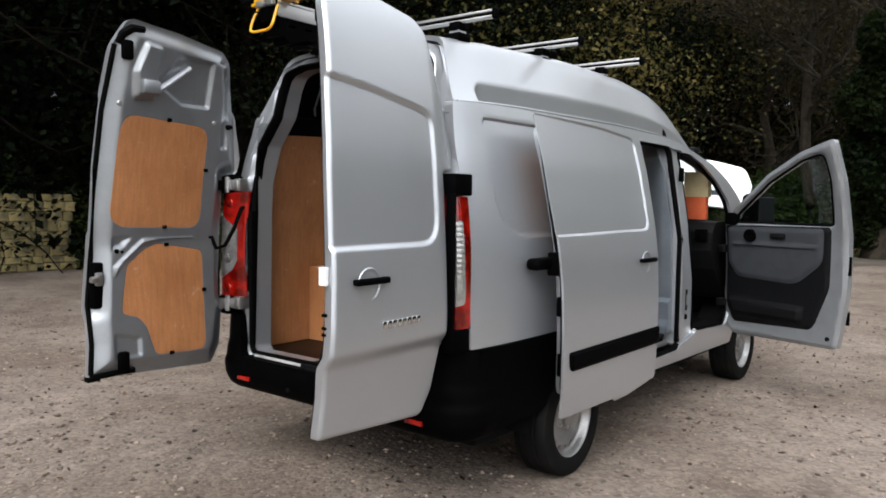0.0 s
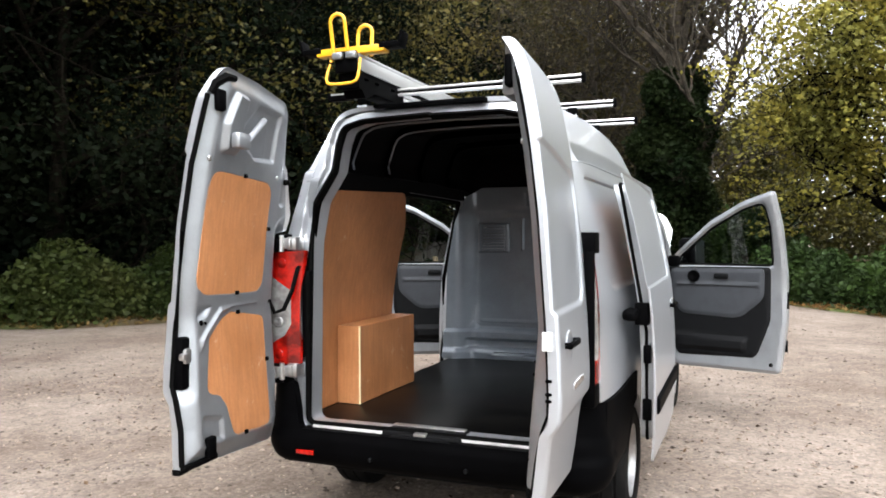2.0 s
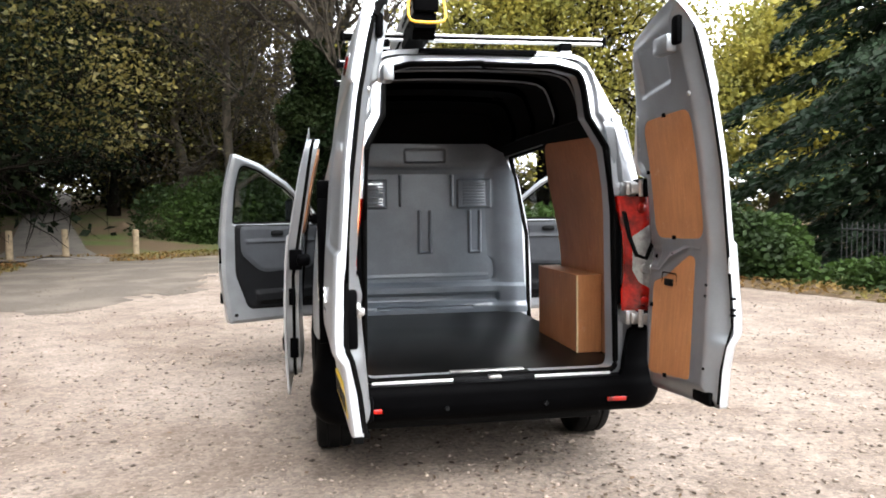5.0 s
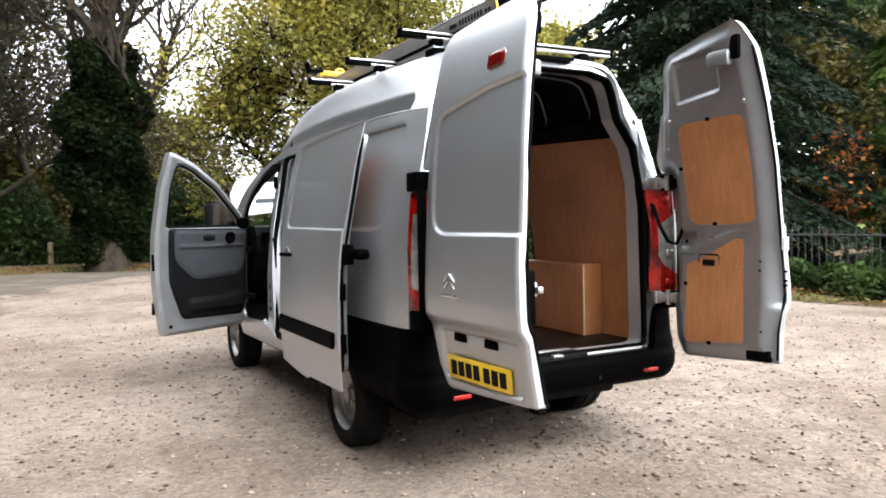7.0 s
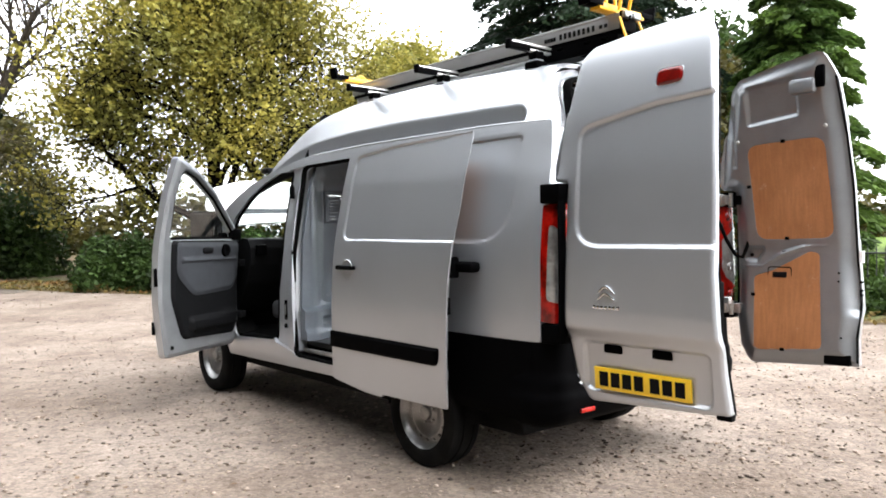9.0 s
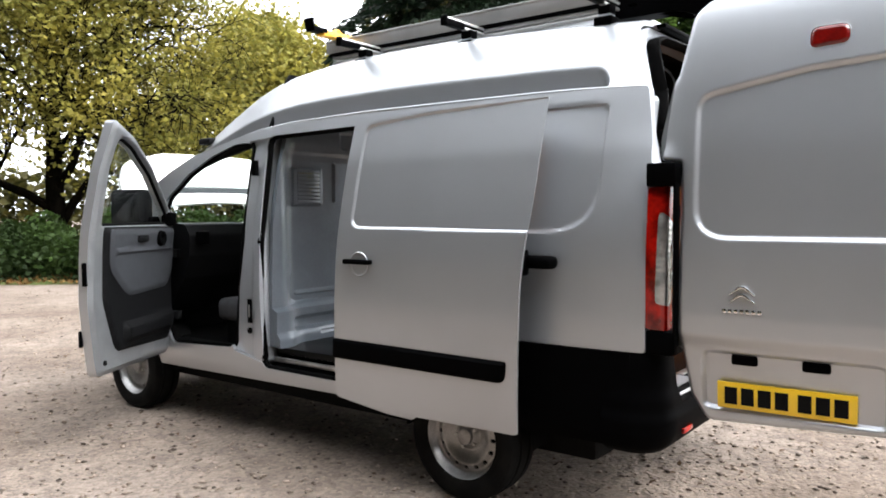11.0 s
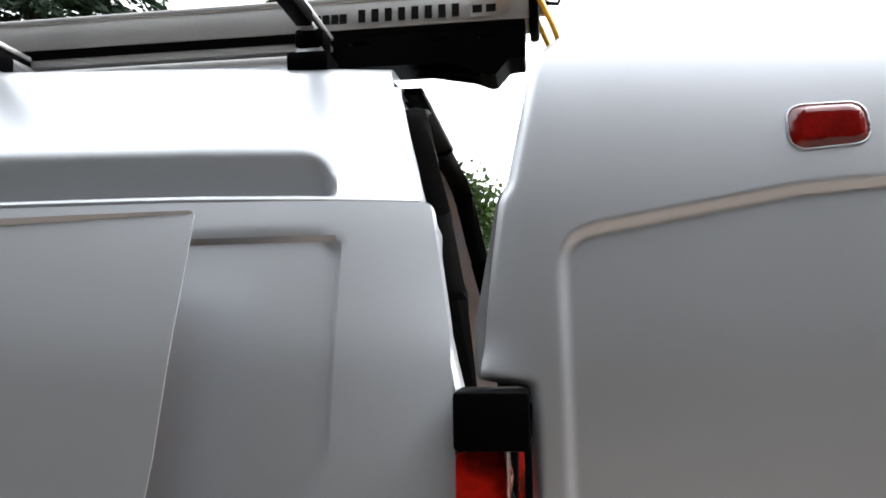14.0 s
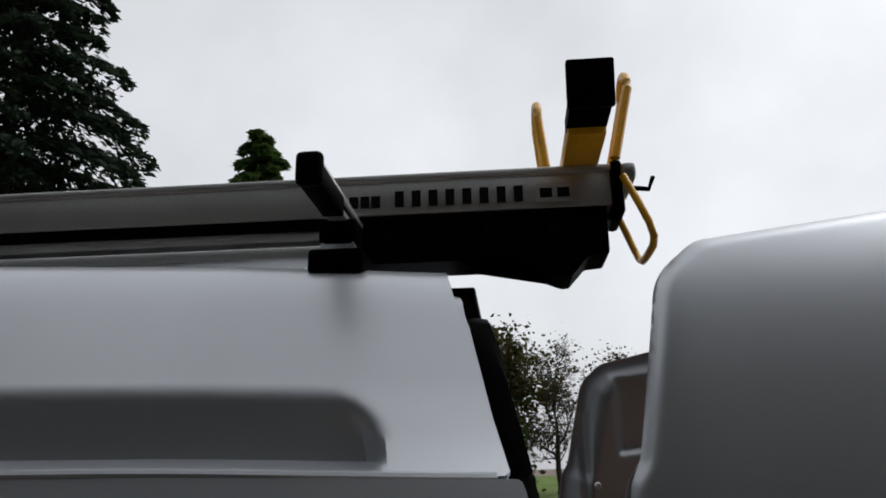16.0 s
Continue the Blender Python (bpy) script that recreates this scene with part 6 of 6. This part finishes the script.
v_, f_ = sheet(lambda U, V: sd(pond_line, U, V), bounds(pond_line), 0.8, lambda u, v: np.c_[u, v, 0 * u + 0.15], lambda u, v: np.c_[u, v, 0 * u + 0.02])
tagged(link_mesh("water", v_, f_, WATER), "dark still pond water behind the railings", "pond", kind="structure")
lawn_line = rpoly([(37, -30), (37, 10), (30, 16), (34, 34), (80, 40), (80, -30)], 2.0)
v_, f_ = sheet(lambda U, V: sd(lawn_line, U, V), bounds(lawn_line), 2.0, lambda u, v: np.c_[u, v, 0.25 + 0.02 * np.clip(u - 37, 0, 50)], lambda u, v: np.c_[u, v, 0 * u])
tagged(link_mesh("lawn", v_, f_, LAWN), "green park lawn beyond the pond", "lawn", kind="structure")

apron_line = rpoly([(-10.4, 20.6), (-4.6, 21.9), (-0.6, 23.2), (1.0, 20.6), (-1.2, 18.6), (-3.2, 15.2), (-3.6, 11.0), (-4.6, 8.4), (-7.2, 8.8), (-7.6, 10.2), (-7.2, 11.8), (-8.6, 15.6)], 1.2)


def apron_d(U, V):
    """Ragged edge of the worn tarmac."""
    return sd(apron_line, U, V) + 0.30 * np.sin(U * 2.3 + V * 1.1) + 0.20 * np.sin(U * 5.3 - V * 3.7) + 0.12 * np.sin(U * 11.0 + V * 9.0)


v_, f_ = sheet(apron_d, bounds(apron_line, 0.6), 0.14, lambda u, v: np.c_[u, v, 0.005 + 0.006 * step01(-apron_d(u, v) / 0.5)], lambda u, v: np.c_[u, v, 0 * u - 0.02])
tagged(link_mesh("apron", v_, f_, APRON), "worn grey-brown tarmac where the path meets the gravel", "tarmac", kind="structure")

# pebbles and fallen leaves on the gravel
def pebble_field(name, count, lo, hi, mat, label, seed):
    r = np.random.default_rng(seed)
    x, y = r.uniform(-8.5, 7.5, count * 2), r.uniform(-2.8, 11, count * 2)
    near = (np.hypot(x, y + 1) < r.uniform(1.5, 11, count * 2)) & (sd(LOT, x, y) < -0.1)
    x, y = x[near][:count], y[near][:count]
    k = len(x)
    s_ = lo * (hi / lo) ** (r.uniform(0, 1, k) ** 2.2)
    base = np.array([(1, 0, 0), (0, 1, 0), (-1, 0, 0), (0, -1, 0), (0, 0, 0.55), (0, 0, -0.4)])
    ang = r.uniform(0, math.tau, k)
    ca, sa = np.cos(ang), np.sin(ang)
    b = base[None] * r.uniform(0.6, 1.2, (k, 6, 1)) * s_[:, None, None]
    v = np.stack([x[:, None] + b[..., 0] * ca[:, None] - b[..., 1] * sa[:, None], y[:, None] + b[..., 0] * sa[:, None] + b[..., 1] * ca[:, None], b[..., 2] + s_[:, None] * 0.2], axis=-1).reshape(-1, 3)
    tri = np.array([(0, 1, 4), (1, 2, 4), (2, 3, 4), (3, 0, 4), (1, 0, 5), (2, 1, 5), (3, 2, 5), (0, 3, 5)])
    f = (tri[None] + 6 * np.arange(k)[:, None, None]).reshape(-1)
    me = bpy.data.meshes.new(name)
    me.vertices.add(6 * k)
    me.vertices.foreach_set("co", v.ravel())
    me.loops.add(len(f))
    me.loops.foreach_set("vertex_index", f)
    me.polygons.add(len(f) // 3)
    me.polygons.foreach_set("loop_start", np.arange(0, len(f), 3))
    me.update(calc_edges=True)
    me.polygons.foreach_set("use_smooth", [True] * len(me.polygons))
    me.materials.append(mat)
    return tagged(new(name, me), label, "gravel", kind="stuff")


pebble_field("loose_pebbles", 32000, 0.004, 0.027, PEBBLE, "loose pale and dark pebbles scattered over the gravel", 3)
r_ = np.random.default_rng(5)
xy = np.c_[r_.uniform(-9, 8, 15000), r_.uniform(-3, 20, 15000)]
keep = (sd(LOT, xy[:, 0], xy[:, 1]) < -0.1) & (np.sin(xy[:, 0] * 1.9 + np.sin(xy[:, 1] * 1.3) * 2) + np.sin(xy[:, 1] * 2.3 + xy[:, 0]) > r_.uniform(-1.0, 1.6, 15000))
tagged(leaf_mesh("fallen_leaves", np.c_[xy[keep], np.full(keep.sum(), 0.010)], 0.026, DEADLEAF, along=np.c_[r_.normal(size=(keep.sum(), 2)) * 2, np.zeros(keep.sum())], up=6.0), "dark fallen leaves scattered over the gravel", "leaves", kind="stuff")
u_ = r_.uniform(-14, 10, 80000)
w_ = r_.uniform(-4, 27, 80000)
d_ = lot_d(u_, w_)
ok = (d_ > -0.12) & (d_ < 1.6)
zz = verge_z(d_[ok]) + slope_z(u_[ok], w_[ok]) + 0.02
tagged(leaf_mesh("verge_leaves", np.c_[u_[ok], w_[ok], zz + r_.uniform(0, 0.05, ok.sum())], 0.07, leaf_material("verge_litter", (0.12, 0.10, 0.03), (0.16, 0.085, 0.03)), up=2.0), "fallen leaves and grass tufts on the verge", "leaves", kind="stuff")

# sandstone wall at the edge of the woods
wall = thing("stone_wall", "low yellow sandstone rubble wall half hidden by ivy", "wall", kind="structure")
wd = Vector((0.10, 1.0, 0)).normalized()
wall.matrix_world = Matrix.Translation((-13.15, 0.2, 0)) @ Matrix.Rotation(math.atan2(-wd.x, wd.y), 4, "Z")
part("core", blk(-0.26, -0.03, 0.0, 4.4, 0.0, 1.42, 0.02), MORTAR, wall)
r = np.random.default_rng(11)
z = 0.0
stone_mesh = {}
while z < 1.42:
    hgt = r.uniform(0.13, 0.21)
    y = r.uniform(-0.1, 0.0)
    while y < 4.3:
        ln = r.uniform(0.18, 0.42)
        key = (round(ln, 1), round(hgt * 20))
        if key not in stone_mesh:
            bm = blk(-0.05, 0.02, 0.008, key[0] - 0.008, 0.008, key[1] / 20 - 0.008, 0.018, 2)
            for v in bm.verts:
                v.co += Vector(r.normal(size=3) * 0.006)
            st = part("stone", bm, SANDSTONE, wall)
            stone_mesh[key] = st.data
        else:
            st = new("stone", stone_mesh[key])
            st.parent = wall
        st.location = (r.uniform(-0.012, 0.012), y, z)
        y += key[0]
    z += key[1] / 20

# hedges and banks of ivy
def bank(name, line, width, height, count, size, mat, label, seed, lumps=1.6, category="hedge"):
    q = bush_points(line, width, height, count, lumps, seed)
    q[:, 2] += slope_z(q[:, 0], q[:, 1])
    ob = leaf_mesh(name, q, size, mat)
    return tagged(ob, label, category, kind="stuff")


bank("hedge", [(2.6, 18.6), (3.9, 16.8), (5.2, 14.6), (6.6, 12.4), (7.6, 10.4)], 1.6, 1.45, 34000, 0.095, L_HEDGE, "clipped evergreen hedge with glossy green leaves", 21, 3.0)
bank("hedge", [(7.9, 10.6), (8.3, 9.2)], 1.3, 1.25, 9000, 0.085, L_HEDGE, "clipped evergreen hedge with glossy green leaves", 22, 4.0)
bank("low_shrubs", [(7.9, 9.0), (8.8, 6.2), (9.3, 3.0), (9.4, -1.0), (9.4, -6)], 0.95, 0.62, 24000, 0.085, L_HEDGE, "low green shrubs in front of the railings", 23, 4.0, "shrub")
bank("ivy_bank", [(-14.0, 4.9), (-12.6, 6.6), (-10.8, 8.0), (-9.7, 9.4), (-9.6, 10.6), (-11.5, 13.5)], 1.9, 1.5, 46000, 0.085, L_IVY, "dark ivy and bramble bank at the edge of the woods", 24, 2.6, "bushes")
bank("ivy_bank", [(-14.3, 5.2), (-14.6, 2.0), (-14.9, -4.0)], 2.2, 2.4, 14000, 0.10, L_IVY, "dark ivy hanging over the stone wall", 25, 2.0, "bushes")
# near-black leaf fill stands in for the shade under the trees
bank("understory", [(-14.6, 3.5), (-14.4, 8.0), (-13.2, 11.0), (-14.6, 14.5), (-15.0, 18.0), (-15.4, 22.5)], 3.0, 5.6, 60000, 0.13, L_SHADED, "shrubs and saplings under the woodland trees, darkened as in shade", 33, 2.4, "bushes")
bank("thicket", [(-13.0, 47.0), (-8.0, 44.5), (-3.0, 43.0), (1.5, 41.0)], 4.5, 6.5, 34000, 0.20, L_OLIVE, "dense olive thicket beyond the path", 48, 1.4, "bushes")
bank("rhododendron", [(-16.4, 39.5), (-17.4, 42), (-19.0, 45)], 2.8, 2.2, 12000, 0.15, L_HEDGE, "green rhododendron bushes beside the path", 26, 2.2, "bushes")
bank("laurel_bushes", [(-7.4, 31.0), (-5.0, 31.0), (-2.4, 30.0), (0.6, 29.6), (2.6, 27.0)], 3.4, 3.0, 34000, 0.13, L_HEDGE, "loose laurel bushes under the trees", 27, 2.0, "bushes")
bank("ivy_bank", [(-16.6, 18.0), (-15.6, 24.0), (-15.2, 28.0), (-17.6, 35.0)], 2.4, 2.0, 22000, 0.12, L_IVY, "dark ivy and bramble bank at the edge of the woods", 29, 1.6, "bushes")
bank("laurel_bushes", [(2.6, 20.6), (6.4, 18.2), (9.5, 14.5)], 2.2, 1.5, 16000, 0.11, L_HEDGE, "loose laurel bushes under the trees", 28, 1.8, "bushes")

# iron railings behind the shrubs
rail = thing("railings", "black iron railings beside the pond", "railing")
ra, rb = Vector((9.35, 9.6, 0)), Vector((10.4, -6.0, 0))
n_up = 118
for zz_ in (0.28, 1.02):
    part("rail", sweep(bmesh.new(), [ra + Vector((0, 0, zz_)), rb + Vector((0, 0, zz_))], 0.018, 6), IRON, rail)
bar_bm = bmesh.new()
sweep(bar_bm, [(0, 0, 0), (0, 0, 1.10), (0, 0, 1.16)], [0.010, 0.010, 0.003], 6)
first = part("upright", bar_bm, IRON, rail)
first.location = ra
for k in range(1, n_up):
    o = new("upright", first.data)
    o.parent = rail
    o.location = ra.lerp(rb, k / (n_up - 1))

# wooden posts at the mouth of the path
def bollard(x, y, h, lean):
    t = thing("bollard", "weathered round wooden post beside the path", "post", pose(x, y, 0.05, lean, lean * 0.6), "posts at the path")
    part("post", lathe(bmesh.new(), [(-0.1, 0.10), (0.0, 0.105), (h * 0.5, 0.10), (h - 0.02, 0.098), (h, 0.085), (h + 0.01, 0.0)], 14, "z"), POSTM, t)


for p in ((-10.1, 20.6, 0.95, 2), (-8.75, 21.4, 0.95, -4), (-6.7, 21.6, 0.9, 1), (-2.3, 28.0, 0.84, 1), (-4.2, 31.0, 0.84, -2)):
    bollard(*p)

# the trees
broad_tree("maple_tree", 6.8, 21.7, 12, 0.30, 0.10, 1.15, 98000, 0.10, L_YELLOW, "spreading yellow-green maple tree beyond the hedge", 31, 0.33, 3, 16, 0.10, reach=0.77, group="park trees", fan=True, bark=BARK_SHADED, skirt=1.7)
broad_tree("maple_tree", 23.0, 33.0, 10.5, 0.30, 0.12, 1.1, 52000, 0.20, L_YELLOW, "spreading yellow-green maple tree beyond the hedge", 32, 0.8, 2, 9, 0.15, group="park trees", fan=True)
broad_tree("thin_tree", -4.6, 29.0, 16, 0.24, 0.18, 0.8, 7000, 0.12, L_BROWN, "thin half-bare tree with brown leaves", 34, 0.6, 3, 10, 0.35)
broad_tree("thin_tree", -7.4, 34.0, 17, 0.26, 0.2, 0.8, 9000, 0.14, L_BROWN, "tall thin tree with brown leaves", 35, 0.7, 3, 9, 0.35)
broad_tree("thin_tree", -3.0, 41.0, 17, 0.26, 0.2, 0.8, 6000, 0.15, L_OLIVE, "tall thin tree with olive leaves", 37, 0.7, 3, 9, 0.35)
broad_tree("thin_tree", -10.4, 45.0, 17, 0.26, 0.25, 0.9, 9000, 0.16, L_OLIVE, "tall thin tree with olive leaves", 38, 0.8, 3, 9, 0.3, skirt=3.0)
broad_tree("distant_tree", 1.8, 49.0, 9.5, 0.22, 0.15, 1.0, 12000, 0.22, L_OLIVE, "hazy olive tree at the far side of the park", 39, 0.8, 2, 9, 0.15)
broad_tree("distant_tree", 6.2, 54.0, 8.5, 0.22, 0.15, 1.0, 10000, 0.22, L_OLIVE, "hazy olive tree at the far side of the park", 40, 0.8, 2, 9, 0.15)
broad_tree("ivy_tree", -0.7, 22.9, 17, 0.50, 0.22, 0.75, 10000, 0.10, L_BROWN, "tall half-bare tree with an ivy-clad trunk", 36, 0.5, 3, 11, 0.75, upright=1.6)
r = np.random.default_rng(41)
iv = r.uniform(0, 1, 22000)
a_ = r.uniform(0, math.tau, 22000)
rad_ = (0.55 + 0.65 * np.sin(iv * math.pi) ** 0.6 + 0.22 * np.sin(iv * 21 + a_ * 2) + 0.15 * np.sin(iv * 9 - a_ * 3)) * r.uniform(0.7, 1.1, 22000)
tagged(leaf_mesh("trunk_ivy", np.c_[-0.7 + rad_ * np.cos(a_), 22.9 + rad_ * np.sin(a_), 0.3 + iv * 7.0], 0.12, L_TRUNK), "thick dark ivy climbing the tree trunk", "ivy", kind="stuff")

broad_tree("overhanging_tree", -13.9, 20.9, 13, 0.24, 0.22, 0.95, 34000, 0.10, L_GOLD, "overhanging tree with brownish gold leaves at the mouth of the path", 46, 0.45, 2, 12, 0.05, lean=(2.6, -0.4), reach=1.25, skirt=3.4, bark=BARK_SHADED)
broad_tree("overhanging_tree", -12.4, 8.8, 13, 0.22, 0.30, 0.85, 15000, 0.09, L_OLIVE, "overhanging tree with olive leaves above the ivy", 47, 0.40, 2, 10, 0.05, skirt=4.4, bark=BARK_SHADED)
# the trees at negative y are unseen, added to hold back sky light
woods = [(-15.5, 1.0, 16, 51, L_SHADED, 0.3), (-15.6, 6.9, 15, 52, L_OLIVE, 3.6), (-13.4, 10.2, 13, 53, L_SHADED, 1.0), (-17.5, 12.5, 16, 54, L_SHADED, 1.0), (-13.0, 14.8, 14, 55, L_SHADED, 2.6), (-15.6, 18.8, 16, 56, L_SHADED, 2.6),
         (-13.6, 22.6, 14, 57, L_OLIVE, 3.4), (-17.0, 26.0, 16, 58, L_SHADED, 2.5), (-16.6, 33.0, 16, 59, L_SHADED, 2.5), (-15.6, -5.0, 17, 62, L_SHADED, 0.3),
         (-15.8, -11.0, 17, 63, L_SHADED, 0.3), (-16.5, -17.0, 17, 69, L_SHADED, 0.3), (-22.0, 3.0, 18, 64, L_SHADED, 0.3), (-22.5, 11.0, 18, 65, L_SHADED, 0.3), (-22.0, 19.0, 18, 66, L_SHADED, 0.3), (-20, 40, 18, 68, L_SHADED, 0.3), (-8.6, 50.0, 17, 60, L_SHADED, 2.0), (-14.2, 47.0, 17, 61, L_SHADED, 7.0), (-11.6, 38.5, 15, 70, L_OLIVE, 5.0), (-24.5, 34.0, 18, 71, L_SHADED, 0.3), (-19.2, 28.5, 17, 72, L_SHADED, 0.3)]
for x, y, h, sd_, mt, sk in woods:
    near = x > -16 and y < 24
    broad_tree("woodland_tree", x, y, h, 0.26, 0.16, 0.95, (40000 if mt is L_SHADED else 22000) if near else 15000, 0.085 if near else 0.17, mt, "dense woodland tree with leaves darkened as in shade" if mt is L_SHADED else "dense woodland tree with olive autumn leaves", sd_, 0.5 if near else 0.8, 2, 11, 0.05, skirt=sk, bark=BARK_SHADED)
# leaf band behind the first trees, deep shade put into its leaf colour
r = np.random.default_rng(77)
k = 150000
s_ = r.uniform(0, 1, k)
# the run at negative y is unseen too, added to block low sky
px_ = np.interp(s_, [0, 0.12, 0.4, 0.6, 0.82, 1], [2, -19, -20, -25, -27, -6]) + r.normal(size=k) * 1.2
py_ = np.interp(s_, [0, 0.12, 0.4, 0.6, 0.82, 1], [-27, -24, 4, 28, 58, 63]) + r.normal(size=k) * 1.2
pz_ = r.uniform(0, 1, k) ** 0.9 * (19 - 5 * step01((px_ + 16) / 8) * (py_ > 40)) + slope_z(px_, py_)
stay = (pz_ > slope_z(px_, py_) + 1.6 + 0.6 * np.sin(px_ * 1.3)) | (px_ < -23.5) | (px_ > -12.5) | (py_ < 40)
tagged(leaf_mesh("far_woods", np.c_[px_, py_, pz_][stay], 0.42, L_SHADED), "dense woods closing the view, partly unseen, leaves darkened as in shade", "woods", kind="stuff")

fir_tree(13.4, 11.5, 18, 5.1, 80000, 0.10, L_FIR, "large dark fir tree with drooping boughs", 81)
fir_tree(16.5, 6.5, 11.0, 2.1, 62000, 0.115, L_FIR2, "green fir tree with hanging boughs beside the pond", 82, taper=0.5)
broad_tree("orange_shrub", 14.6, 8.0, 3.6, 0.05, 0.15, 0.4, 480, 0.10, L_RED, "shrub with orange autumn leaves beside the pond", 83, 0.35, 2, 7, 0.3, group="park trees")
broad_tree("park_tree", 44.0, 1.2, 8.6, 0.25, 0.25, 0.8, 9000, 0.22, L_OLIVE, "distant park tree with thin leaves", 84, 0.8, 2, 8, 0.35, group="park trees")
broad_tree("park_tree", 46.0, -2.6, 8.9, 0.2, 0.25, 0.7, 900, 0.16, L_BROWN, "distant bare park tree", 85, 0.6, 3, 8, 0.4, group="park trees")
broad_tree("park_tree", 47.0, -6.4, 8.4, 0.2, 0.25, 0.7, 900, 0.16, L_BROWN, "distant bare park tree", 86, 0.6, 3, 8, 0.4, group="park trees")
broad_tree("park_tree", 38.0, 5.0, 8, 0.3, 0.1, 1.0, 16000, 0.24, L_HEDGE, "round green park tree beyond the pond", 87, 0.8, 2, 8, 0.1, group="park trees")
broad_tree("park_tree", 30.0, 24.0, 13, 0.3, 0.15, 1.0, 14000, 0.26, L_OLIVE, "park tree with olive leaves beyond the pond", 88, 0.9, 2, 8, 0.1, group="park trees")

broad_tree("park_tree", 36.0, 22.0, 12, 0.3, 0.08, 1.0, 16000, 0.26, L_HEDGE, "hazy green park tree beyond the pond", 89, 0.9, 2, 9, 0.1, group="park trees")
broad_tree("park_tree", 31.0, 16.5, 9, 0.25, 0.08, 1.0, 12000, 0.22, L_OLIVE, "park tree with olive leaves beyond the pond", 90, 0.8, 2, 9, 0.1, group="park trees")

# low far tree line beyond the park
r = np.random.default_rng(91)
k = 34000
s_ = r.uniform(0, 1, k)
lump = 5.5 + 2.2 * np.sin(s_ * 37) + 1.6 * np.sin(s_ * 83 + 1)
tagged(leaf_mesh("far_trees", np.c_[np.interp(s_, [0, 0.45, 1], [-34, 40, 74]) + r.normal(size=k) * 1.5, np.interp(s_, [0, 0.45, 1], [74, 52, 2]) + r.normal(size=k) * 1.5, r.uniform(0, 1, k) * lump], 0.42, L_OLIVE), "low line of distant olive trees beyond the park", "woods", kind="stuff")
